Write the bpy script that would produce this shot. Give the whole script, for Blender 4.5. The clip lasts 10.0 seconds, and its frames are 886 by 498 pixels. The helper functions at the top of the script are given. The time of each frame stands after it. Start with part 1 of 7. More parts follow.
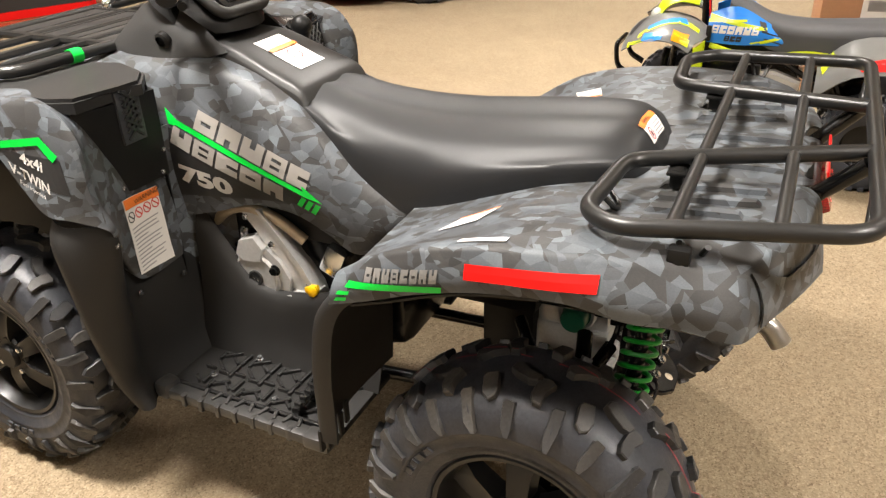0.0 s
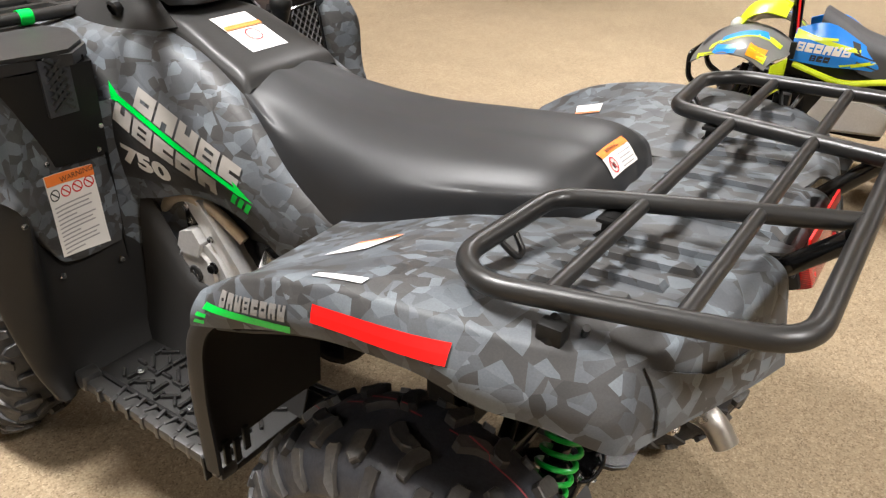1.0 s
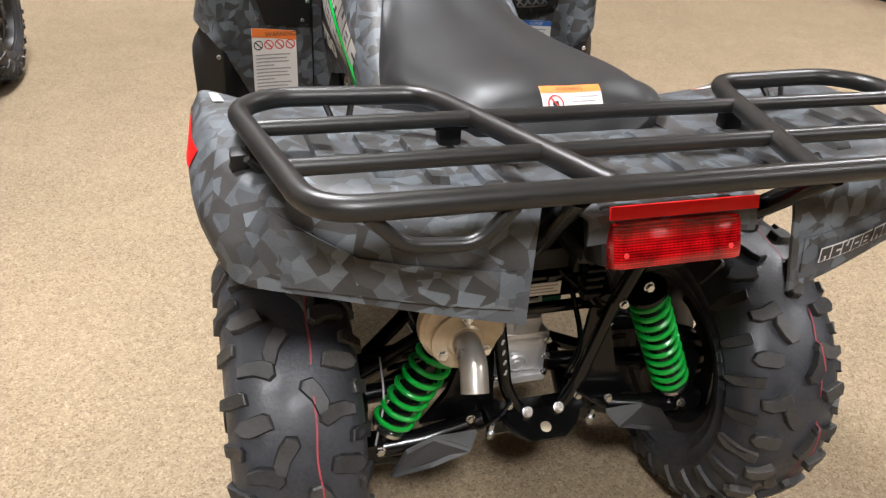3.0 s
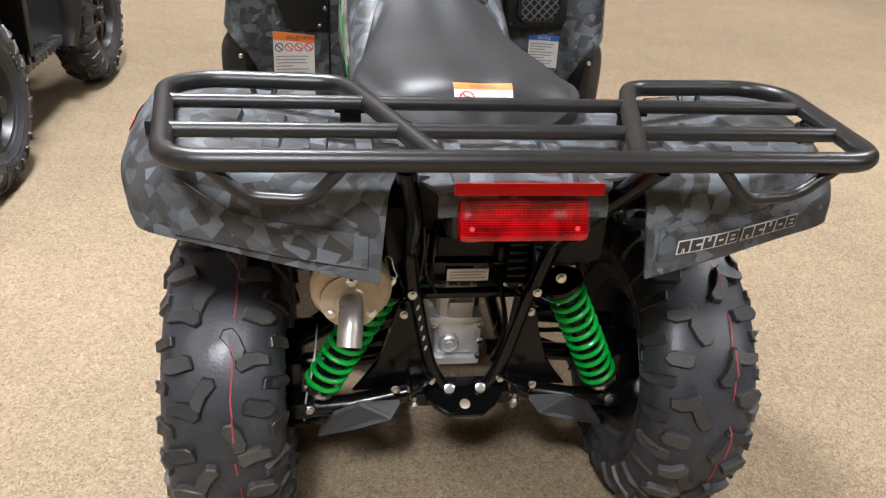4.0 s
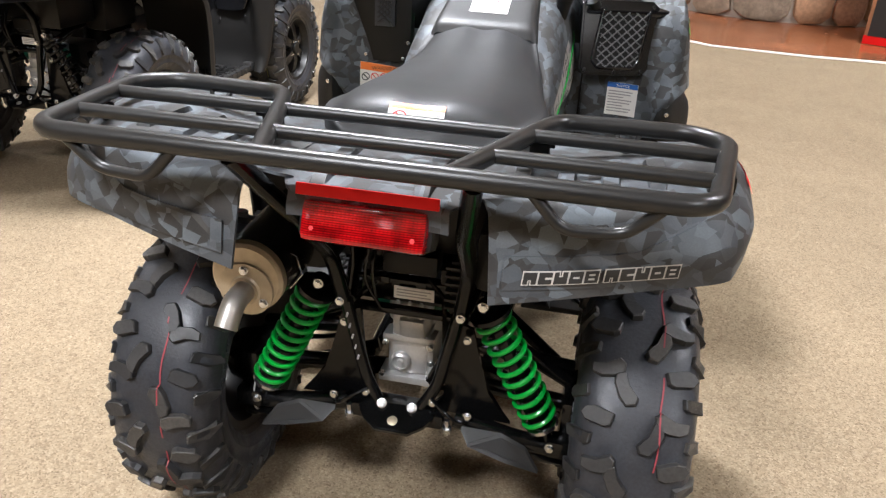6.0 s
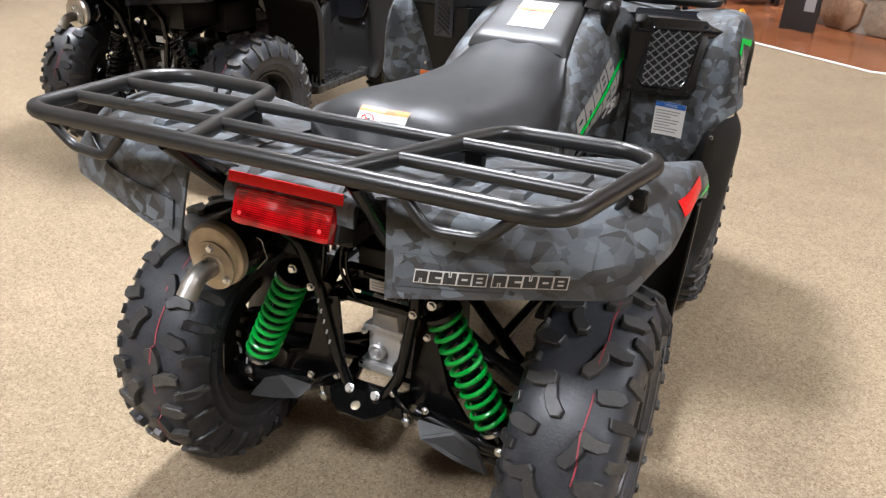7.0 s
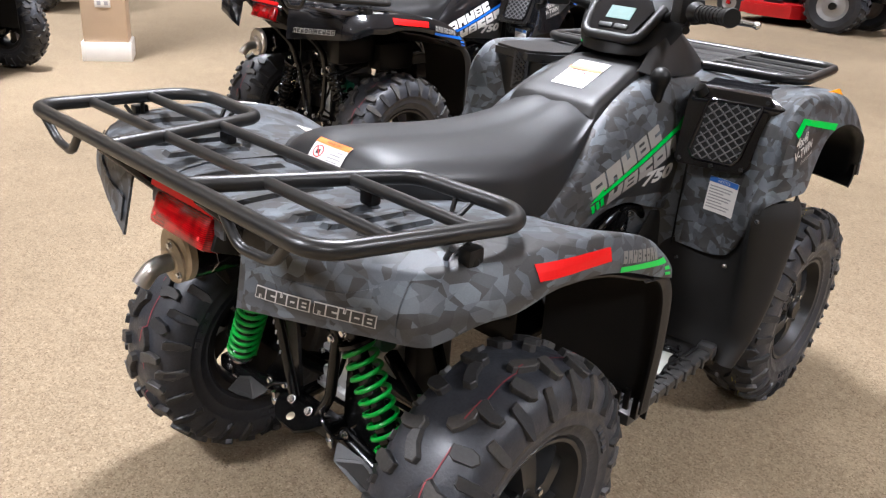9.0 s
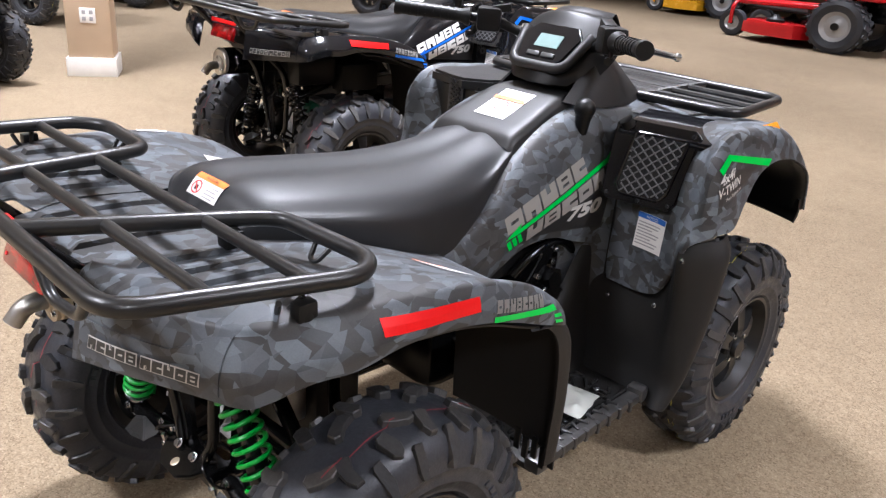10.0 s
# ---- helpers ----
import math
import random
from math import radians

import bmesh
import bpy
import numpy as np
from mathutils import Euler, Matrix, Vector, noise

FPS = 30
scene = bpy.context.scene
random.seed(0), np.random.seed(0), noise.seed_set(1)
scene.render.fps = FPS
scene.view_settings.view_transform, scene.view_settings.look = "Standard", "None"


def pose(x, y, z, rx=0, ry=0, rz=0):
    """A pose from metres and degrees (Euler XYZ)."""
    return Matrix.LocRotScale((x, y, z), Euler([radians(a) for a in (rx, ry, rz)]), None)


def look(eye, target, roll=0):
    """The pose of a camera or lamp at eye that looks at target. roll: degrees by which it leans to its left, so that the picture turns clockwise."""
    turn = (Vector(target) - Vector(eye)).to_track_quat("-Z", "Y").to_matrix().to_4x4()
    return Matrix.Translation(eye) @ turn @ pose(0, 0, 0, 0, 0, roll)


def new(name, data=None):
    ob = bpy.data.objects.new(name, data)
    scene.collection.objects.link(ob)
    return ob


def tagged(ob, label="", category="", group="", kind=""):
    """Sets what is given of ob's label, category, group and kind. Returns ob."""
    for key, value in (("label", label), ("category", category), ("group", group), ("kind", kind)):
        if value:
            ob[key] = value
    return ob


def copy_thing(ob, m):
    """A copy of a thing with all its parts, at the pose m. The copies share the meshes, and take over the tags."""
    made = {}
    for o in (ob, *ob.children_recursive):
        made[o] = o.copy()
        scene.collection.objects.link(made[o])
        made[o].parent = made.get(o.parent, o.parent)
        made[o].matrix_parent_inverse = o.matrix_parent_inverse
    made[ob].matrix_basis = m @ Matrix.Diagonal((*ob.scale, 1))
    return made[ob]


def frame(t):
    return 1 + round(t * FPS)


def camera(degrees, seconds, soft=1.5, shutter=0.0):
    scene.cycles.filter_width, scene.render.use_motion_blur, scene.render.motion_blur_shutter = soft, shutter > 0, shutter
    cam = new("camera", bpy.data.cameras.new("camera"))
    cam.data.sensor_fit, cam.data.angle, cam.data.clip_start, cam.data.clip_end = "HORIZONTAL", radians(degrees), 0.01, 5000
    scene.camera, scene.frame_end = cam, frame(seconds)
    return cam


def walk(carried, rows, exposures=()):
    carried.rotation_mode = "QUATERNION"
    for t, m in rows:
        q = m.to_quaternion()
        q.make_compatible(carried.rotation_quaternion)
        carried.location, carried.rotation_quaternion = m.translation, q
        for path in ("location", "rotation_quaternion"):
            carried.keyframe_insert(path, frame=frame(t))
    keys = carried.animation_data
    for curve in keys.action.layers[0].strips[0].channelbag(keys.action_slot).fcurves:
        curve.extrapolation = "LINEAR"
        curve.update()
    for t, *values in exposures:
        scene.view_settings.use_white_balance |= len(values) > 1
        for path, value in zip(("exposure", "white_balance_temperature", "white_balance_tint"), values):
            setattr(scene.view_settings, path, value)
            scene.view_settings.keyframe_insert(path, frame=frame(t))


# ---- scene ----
cam = camera(59.3, 10.0, soft=1.3)
METRES, EYE, TILT, LEAN, TURN = 2.7, 1.25, -25.0, 0.0, -58.0
PATH = [
    (0, (-1.376, -0.277, 1.343), (0.213, 0.482, 0.394), -1.6),
    (0.5, (-1.204, -0.328, 1.321), (0.357, 0.481, 0.369), -0.3),
    (1, (-1.055, -0.439, 1.303), (0.398, 0.534, 0.333), 1.1),
    (1.5, (-0.923, -0.632, 1.278), (0.286, 0.593, 0.26), 2.4),
    (2, (-0.839, -0.808, 1.246), (0.139, 0.593, 0.206), 3.7),
    (2.2, (-0.784, -0.849, 1.224), (0.105, 0.611, 0.185), 3.0),
    (3.3, (-0.392, -1.067, 1.224), (0.041, 0.609, 0.222), 4.5),
    (3.5, (-0.347, -1.114, 1.221), (0.039, 0.579, 0.227), 4.5),
    (4, (-0.229, -1.185, 1.237), (0.046, 0.538, 0.259), 3.8),
    (4.5, (-0.08, -1.194, 1.234), (0.045, 0.553, 0.268), 2.9),
    (5, (0.039, -1.218, 1.231), (0.024, 0.537, 0.272), 2.5),
    (5.2, (0.078, -1.223, 1.213), (0.019, 0.54, 0.271), 2.4),
    (6.3, (0.379, -1.2, 1.229), (-0.064, 0.543, 0.354), 3.3),
    (6.5, (0.461, -1.168, 1.241), (-0.058, 0.553, 0.366), 3.3),
    (7, (0.61, -1.17, 1.244), (-0.105, 0.48, 0.368), 2.6),
    (7.5, (0.749, -1.157, 1.259), (-0.104, 0.427, 0.385), 2.6),
    (8, (0.868, -1.026, 1.276), (-0.137, 0.492, 0.447), 3.5),
    (8.5, (0.966, -0.941, 1.277), (-0.196, 0.475, 0.473), 4.2),
    (9, (1.073, -0.904, 1.272), (-0.162, 0.455, 0.479), 4.2),
    (9.5, (1.153, -0.837, 1.297), (-0.087, 0.524, 0.515), 4.3),
    (10, (1.172, -0.688, 1.306), (-0.094, 0.659, 0.544), 4.6),
]
walk(cam, [(t, look(eye, target, roll)) for t, eye, target, roll in PATH], [(0, 0.11, 6450, 11), (0.5, 0.07, 6100, 11), (1, -0.01, 6050, 11), (2, -0.01, 6100, 11), (3.5, -0.01, 5700, 11), (4.5, 0.01, 5650, 11), (6.5, 0.13, 5600, 11), (8, 0.1, 5500, 12), (9, 0.09, 5550, 14), (10, 0.06, 5450, 16)])

# ---- world and light ----
world = bpy.data.worlds.new("world")
scene.world = world
world.use_nodes = True
world.node_tree.nodes["Background"].inputs[0].default_value = (1.0, 0.9, 0.78, 1)
world.node_tree.nodes["Background"].inputs[1].default_value = 0.15
CEILING = 3.4
LAMP_SPOTS = [(x, y) for x in (-8.6, -4.7, -0.8, 3.1, 7.0) for y in (-6.2, -2.5, 1.2, 4.9, 8.6, 12.3)]
LAMP_WATTS = 194.0


# ---- materials ----
def material(name, rough=0.5, metal=0.0, colour=(0.5, 0.5, 0.5), spec=0.5):
    m = bpy.data.materials.new(name)
    m.use_nodes = True
    b = m.node_tree.nodes["Principled BSDF"]
    b.inputs["Base Color"].default_value = (*colour, 1)
    b.inputs["Roughness"].default_value = rough
    b.inputs["Metallic"].default_value = metal
    b.inputs["Specular IOR Level"].default_value = spec
    return m, m.node_tree.nodes, m.node_tree.links, b


def ramp(nodes, links, source, stops, constant=False):
    r = nodes.new("ShaderNodeValToRGB")
    r.color_ramp.interpolation = "CONSTANT" if constant else "LINEAR"
    while len(r.color_ramp.elements) < len(stops):
        r.color_ramp.elements.new(0.5)
    for e, (p, c) in zip(r.color_ramp.elements, stops):
        e.position = p
        e.color = (*c, 1) if len(c) == 3 else c
    links.new(source, r.inputs[0])
    return r.outputs[0]


def grey(v, warm=0.0):
    return (v * (1 + warm), v, v * (1 - warm))


def coords(nodes, links, scale, kind="Object"):
    t = nodes.new("ShaderNodeTexCoord")
    mp = nodes.new("ShaderNodeMapping")
    mp.inputs["Scale"].default_value = scale if isinstance(scale, tuple) else (scale,) * 3
    links.new(t.outputs[kind], mp.inputs[0])
    return mp.outputs[0]


def noise_of(nodes, links, vec, scale, detail=4, rough=0.55):
    n = nodes.new("ShaderNodeTexNoise")
    n.inputs["Scale"].default_value = scale
    n.inputs["Detail"].default_value = detail
    n.inputs["Roughness"].default_value = rough
    if vec is not None:
        links.new(vec, n.inputs["Vector"])
    return n


def bump(nodes, links, b, height, strength, distance):
    k = nodes.new("ShaderNodeBump")
    k.inputs["Strength"].default_value = strength
    k.inputs["Distance"].default_value = distance
    links.new(height, k.inputs["Height"])
    links.new(k.outputs[0], b.inputs["Normal"])


def mix(nodes, links, fac, a, b, blend="MIX"):
    m = nodes.new("ShaderNodeMix")
    m.data_type, m.blend_type = "RGBA", blend
    for socket, v in ((m.inputs[0], fac), (m.inputs[6], a), (m.inputs[7], b)):
        if isinstance(v, (int, float)):
            socket.default_value = v
        elif isinstance(v, tuple):
            socket.default_value = (*v, 1)
        else:
            links.new(v, socket)
    return m.outputs[2]


def plain(name, colour, rough=0.5, metal=0.0, vary=0.15, scale=60, relief=0.05, spec=0.5, big=4.0):
    """A painted, moulded or metal surface: base colour varied at two scales, fine relief and uneven gloss."""
    m, n, l, b = material(name, rough, metal, colour, spec)
    v = coords(n, l, 1.0)
    fine, wide = noise_of(n, l, v, scale), noise_of(n, l, v, big, 3)
    lo, hi = tuple(c * (1 - vary) for c in colour), tuple(min(1, c * (1 + vary)) for c in colour)
    c1 = ramp(n, l, wide.outputs[0], [(0.3, lo), (0.7, hi)])
    c2 = ramp(n, l, fine.outputs[0], [(0.35, grey(1 - vary * 0.6)), (0.65, grey(1.0))])
    l.new(mix(n, l, 1.0, c1, c2, "MULTIPLY"), b.inputs["Base Color"])
    l.new(ramp(n, l, wide.outputs[0], [(0.2, grey(max(0.02, rough - 0.07))), (0.8, grey(min(1, rough + 0.08)))]), b.inputs["Roughness"])
    if relief:
        bump(n, l, b, fine.outputs[0], relief, 0.002)
    return m


def camo_material():
    m, n, l, b = material("camo_plastic", 0.46, spec=0.27)
    v = coords(n, l, (1.0, 0.8, 1.15))
    warp = n.new("ShaderNodeTexVoronoi")
    warp.inputs["Scale"].default_value = 17
    l.new(v, warp.inputs["Vector"])
    off = n.new("ShaderNodeVectorMath")
    off.operation = "MULTIPLY_ADD"
    l.new(warp.outputs["Color"], off.inputs[0])
    off.inputs[1].default_value = (0.07, 0.07, 0.07)
    l.new(v, off.inputs[2])

    def shards(scale, shift, stops):
        mp = n.new("ShaderNodeMapping")
        mp.inputs["Location"].default_value = (shift, shift * 0.7, -shift)
        mp.inputs["Rotation"].default_value = (shift, 0.6, shift * 2)
        l.new(off.outputs[0], mp.inputs[0])
        vo = n.new("ShaderNodeTexVoronoi")
        vo.inputs["Scale"].default_value = scale
        l.new(mp.outputs[0], vo.inputs["Vector"])
        sep = n.new("ShaderNodeSeparateColor")
        l.new(vo.outputs["Color"], sep.inputs[0])
        return sep, vo, ramp(n, l, sep.outputs[0], stops, True)

    s1, v1, c1 = shards(23, 0.3, [(0.0, grey(0.04, 0.02)), (0.2, grey(0.053, 0.01)), (0.46, (0.069, 0.074, 0.08)), (0.68, (0.085, 0.093, 0.103)), (0.88, (0.106, 0.118, 0.13))])
    s2, v2, c2 = shards(37, 1.7, [(0.0, grey(0.042, 0.02)), (0.3, (0.062, 0.066, 0.072)), (0.55, (0.086, 0.096, 0.107)), (0.8, (0.116, 0.131, 0.145))])
    pick = n.new("ShaderNodeMath")
    pick.operation = "GREATER_THAN"
    l.new(s2.outputs[1], pick.inputs[0])
    pick.inputs[1].default_value = 0.55
    c = mix(n, l, pick.outputs[0], c1, c2)

    def slope(vo):
        """A gentle tone gradient inside each shard, in a direction of its own."""
        d, w, q = n.new("ShaderNodeVectorMath"), n.new("ShaderNodeVectorMath"), n.new("ShaderNodeVectorMath")
        d.operation, w.operation, q.operation = "SUBTRACT", "SUBTRACT", "DOT_PRODUCT"
        l.new(vo.inputs["Vector"].links[0].from_socket, d.inputs[0])
        l.new(vo.outputs["Position"], d.inputs[1])
        l.new(vo.outputs["Color"], w.inputs[0])
        w.inputs[1].default_value = (0.5, 0.5, 0.5)
        l.new(d.outputs[0], q.inputs[0])
        l.new(w.outputs[0], q.inputs[1])
        k = n.new("ShaderNodeMath")
        k.operation = "MULTIPLY_ADD"
        l.new(q.outputs["Value"], k.inputs[0])
        k.inputs[1].default_value, k.inputs[2].default_value = 14.0, 0.5
        return ramp(n, l, k.outputs[0], [(0.2, grey(0.7)), (0.8, grey(1.2))])

    c = mix(n, l, 1.0, c, slope(v1), "MULTIPLY")
    c = mix(n, l, 0.6, c, slope(v2), "MULTIPLY")
    grain = noise_of(n, l, v, 500, 2)
    c = mix(n, l, 1.0, c, ramp(n, l, grain.outputs[0], [(0.3, grey(0.9)), (0.7, grey(1.06))]), "MULTIPLY")
    l.new(c, b.inputs["Base Color"])
    wear = noise_of(n, l, v, 7, 4)
    l.new(ramp(n, l, wear.outputs[0], [(0.3, grey(0.45)), (0.7, grey(0.58))]), b.inputs["Roughness"])
    bump(n, l, b, grain.outputs[0], 0.04, 0.001)
    return m


def carpet_material():
    """Low loop-pile carpet: every tuft its own shade, a few dark and pale flecks, slow wear over metres."""
    m, n, l, b = material("carpet", 0.95, spec=0.08)
    v = coords(n, l, 1.0)

    def tufts(scale):
        vo = n.new("ShaderNodeTexVoronoi")
        vo.inputs["Scale"].default_value = scale
        l.new(v, vo.inputs["Vector"])
        sep = n.new("ShaderNodeSeparateColor")
        l.new(vo.outputs["Color"], sep.inputs[0])
        return vo, sep.outputs[0]

    near, shade = tufts(260)
    far, patch = tufts(95)
    soft, wide, worn = noise_of(n, l, v, 60, 4, 0.7), noise_of(n, l, v, 0.9, 4), noise_of(n, l, v, 5, 5, 0.65)
    c = ramp(n, l, shade, [(0.0, (0.128, 0.094, 0.058)), (0.12, (0.172, 0.131, 0.083)), (0.5, (0.2, 0.154, 0.099)), (0.85, (0.226, 0.177, 0.116)), (1.0, (0.272, 0.218, 0.148))])
    c = mix(n, l, 1.0, c, ramp(n, l, patch, [(0.0, grey(0.9)), (0.5, grey(1.0)), (1.0, grey(1.06))]), "MULTIPLY")
    c = mix(n, l, 1.0, c, ramp(n, l, soft.outputs[0], [(0.3, grey(0.92)), (0.7, grey(1.06))]), "MULTIPLY")
    c = mix(n, l, 1.0, c, ramp(n, l, worn.outputs[0], [(0.3, grey(0.93)), (0.7, grey(1.05))]), "MULTIPLY")
    c = mix(n, l, 1.0, c, ramp(n, l, wide.outputs[0], [(0.25, grey(0.9)), (0.75, grey(1.05))]), "MULTIPLY")
    l.new(c, b.inputs["Base Color"])
    bump(n, l, b, near.outputs["Distance"], 0.15, 0.002)
    return m


def wood_floor_material():
    m, n, l, b = material("stained_floor", 0.18, spec=0.5)
    v = coords(n, l, (1.0, 1.0, 1.0))
    grain, wide = noise_of(n, l, coords(n, l, (1.2, 9.0, 1.0)), 4, 6), noise_of(n, l, v, 1.6, 4)
    c = ramp(n, l, grain.outputs[0], [(0.3, (0.14, 0.042, 0.016)), (0.7, (0.33, 0.12, 0.045))])
    c = mix(n, l, 1.0, c, ramp(n, l, wide.outputs[0], [(0.3, grey(0.6)), (0.7, grey(1.1))]), "MULTIPLY")
    l.new(c, b.inputs["Base Color"])
    l.new(ramp(n, l, wide.outputs[0], [(0.3, grey(0.1)), (0.7, grey(0.3))]), b.inputs["Roughness"])
    return m


def stone_material():
    m, n, l, b = material("field_stone", 0.8)
    info = n.new("ShaderNodeObjectInfo")
    v = coords(n, l, 1.0)
    fine, wide = noise_of(n, l, v, 30, 6), noise_of(n, l, v, 5, 4)
    c = ramp(n, l, info.outputs["Random"], [(0.0, (0.4, 0.19, 0.1)), (0.3, (0.44, 0.33, 0.22)), (0.55, (0.34, 0.28, 0.21)), (0.8, (0.46, 0.27, 0.15)), (1.0, (0.38, 0.34, 0.28))])
    c = mix(n, l, 1.0, c, ramp(n, l, wide.outputs[0], [(0.3, grey(0.6)), (0.7, grey(1.15))]), "MULTIPLY")
    c = mix(n, l, 1.0, c, ramp(n, l, fine.outputs[0], [(0.3, grey(0.75)), (0.7, grey(1.1))]), "MULTIPLY")
    l.new(c, b.inputs["Base Color"])
    bump(n, l, b, fine.outputs[0], 0.7, 0.01)
    return m


def lamp_material(name, colour, strength):
    m, n, l, b = material(name, 0.4, colour=colour)
    b.inputs["Emission Color"].default_value = (*colour, 1)
    b.inputs["Emission Strength"].default_value = strength
    return m


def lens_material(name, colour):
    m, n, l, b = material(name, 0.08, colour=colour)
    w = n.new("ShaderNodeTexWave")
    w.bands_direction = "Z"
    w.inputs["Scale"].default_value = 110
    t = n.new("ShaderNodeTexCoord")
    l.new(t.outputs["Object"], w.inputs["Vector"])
    # Noise patches paint bright and dim light inside the lens into its colour.
    light_patches = noise_of(n, l, t.outputs["Object"], 26, 2)
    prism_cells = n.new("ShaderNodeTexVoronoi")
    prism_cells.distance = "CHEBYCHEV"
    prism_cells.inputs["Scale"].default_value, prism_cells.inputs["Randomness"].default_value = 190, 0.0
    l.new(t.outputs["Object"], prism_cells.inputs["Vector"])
    # Light and shade of the prisms and ribs, also put into the colour.
    facet_shading = ramp(n, l, prism_cells.outputs["Distance"], [(0.1, grey(1.25)), (0.5, grey(0.55))])
    rib_shading = mix(n, l, 0.8, ramp(n, l, w.outputs[0], [(0.1, tuple(c * 0.35 for c in colour)), (0.9, colour)]), facet_shading, "MULTIPLY")
    c = mix(n, l, 1.0, rib_shading, ramp(n, l, light_patches.outputs[0], [(0.38, grey(0.45)), (0.6, grey(1.15))]), "MULTIPLY")
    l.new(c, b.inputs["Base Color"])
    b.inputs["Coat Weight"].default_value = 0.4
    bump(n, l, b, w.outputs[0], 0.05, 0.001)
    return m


def rubber_material():
    m, n, l, b = material("tyre_rubber", 0.42, spec=0.4)
    v = coords(n, l, 1.0)
    fine, wide, blot = noise_of(n, l, v, 190, 4), noise_of(n, l, v, 8, 4), noise_of(n, l, v, 34, 3)
    c = ramp(n, l, wide.outputs[0], [(0.3, (0.018, 0.0195, 0.024)), (0.7, (0.036, 0.039, 0.046))])
    geo = n.new("ShaderNodeNewGeometry")
    dust = ramp(n, l, geo.outputs["Random Per Island"], [(0.0, (0.85, 0.85, 0.87)), (0.5, (1.1, 1.06, 1.02)), (1.0, (1.6, 1.5, 1.38))])
    c = mix(n, l, 1.0, c, dust, "MULTIPLY")
    c = mix(n, l, 1.0, c, ramp(n, l, fine.outputs[0], [(0.3, grey(0.75)), (0.7, grey(1.15))]), "MULTIPLY")
    l.new(c, b.inputs["Base Color"])
    l.new(ramp(n, l, blot.outputs[0], [(0.35, grey(0.31)), (0.65, grey(0.56))]), b.inputs["Roughness"])
    bump(n, l, b, fine.outputs[0], 0.3, 0.002)
    return m


def lug_material():
    m, n, l, b = material("lug_rubber", 0.5, spec=0.4)
    v = coords(n, l, 1.0)
    info = n.new("ShaderNodeObjectInfo")
    fine, blot = noise_of(n, l, v, 160, 4), noise_of(n, l, v, 30, 3)
    c = ramp(n, l, info.outputs["Random"], [(0.0, (0.017, 0.017, 0.018)), (0.5, (0.032, 0.0305, 0.029)), (1.0, (0.055, 0.051, 0.046))])
    c = mix(n, l, 1.0, c, ramp(n, l, fine.outputs[0], [(0.3, grey(0.75)), (0.7, grey(1.2))]), "MULTIPLY")
    l.new(c, b.inputs["Base Color"])
    l.new(ramp(n, l, blot.outputs[0], [(0.35, grey(0.38)), (0.65, grey(0.62))]), b.inputs["Roughness"])
    bump(n, l, b, fine.outputs[0], 0.3, 0.002)
    return m


CAMO = camo_material()
LUGRUBBER = lug_material()
CARPET, WOODFLOOR, STONE = carpet_material(), wood_floor_material(), stone_material()
RUBBER = rubber_material()
SEAT = plain("seat_vinyl", (0.014, 0.0145, 0.0155), 0.5, vary=0.12, scale=420, relief=0.1, spec=0.42, big=3)
BLACK = plain("black_plastic", (0.0075, 0.0073, 0.007), 0.44, vary=0.2, scale=300, relief=0.12, spec=0.26)
SHIELD = plain("grained_black_plastic", (0.0125, 0.0118, 0.011), 0.55, vary=0.25, scale=420, relief=0.2, spec=0.3)
DARK = plain("dark_grey_plastic", (0.02, 0.0195, 0.019), 0.48, vary=0.15, scale=300, relief=0.12, spec=0.35)
RACK = plain("powder_coated_steel", (0.012, 0.0116, 0.011), 0.36, vary=0.15, scale=500, relief=0.08, spec=0.45)
FRAME = plain("gloss_black_steel", (0.003, 0.003, 0.003), 0.2, vary=0.2, scale=80, relief=0.02, spec=0.34)
RIM = plain("satin_black_alloy", (0.011, 0.011, 0.011), 0.38, metal=0.1, vary=0.2, scale=90, relief=0.03)
MESHGREY = plain("grey_mesh_plastic", (0.085, 0.085, 0.088), 0.3, vary=0.1, relief=0.0)
TREAD = plain("moulded_tread", (0.016, 0.0155, 0.015), 0.2, vary=0.2, scale=120, relief=0.05)
GLOSS = plain("gloss_black_paint", (0.008, 0.008, 0.009), 0.12, vary=0.2, scale=40, relief=0.0)
RAIL = plain("worn_foot_rail", (0.03, 0.029, 0.028), 0.32, vary=0.2, scale=120, relief=0.06)
GREEN = plain("green_decal", (0.0, 0.55, 0.045), 0.4, vary=0.05, scale=60, relief=0.0)
SPRING = plain("green_spring_paint", (0.01, 0.25, 0.024), 0.28, vary=0.12, scale=60, relief=0.02)
BLUE = plain("blue_decal", (0.01, 0.13, 0.62), 0.35, vary=0.05, scale=60, relief=0.0)
RED = plain("red_reflector", (0.68, 0.008, 0.006), 0.42, vary=0.05, scale=200, relief=0.05, spec=0.2)
AMBER = plain("amber_reflector", (0.75, 0.27, 0.0), 0.3, vary=0.08, scale=200, relief=0.05)
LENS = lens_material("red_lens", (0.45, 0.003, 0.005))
LETTER = plain("grey_lettering", (0.27, 0.255, 0.235), 0.45, vary=0.06, scale=80, relief=0.0)
FADED = plain("faded_lettering", (0.17, 0.165, 0.155), 0.45, vary=0.06, scale=80, relief=0.0)
LETTERDARK = plain("dark_lettering", (0.02, 0.02, 0.02), 0.45, vary=0.06, scale=80, relief=0.0)
SILVERLETTER = plain("silver_lettering", (0.5, 0.49, 0.46), 0.4, vary=0.06, scale=80, relief=0.0)
PAPER = plain("label_white", (0.72, 0.70, 0.67), 0.45, vary=0.04, scale=90, relief=0.0)
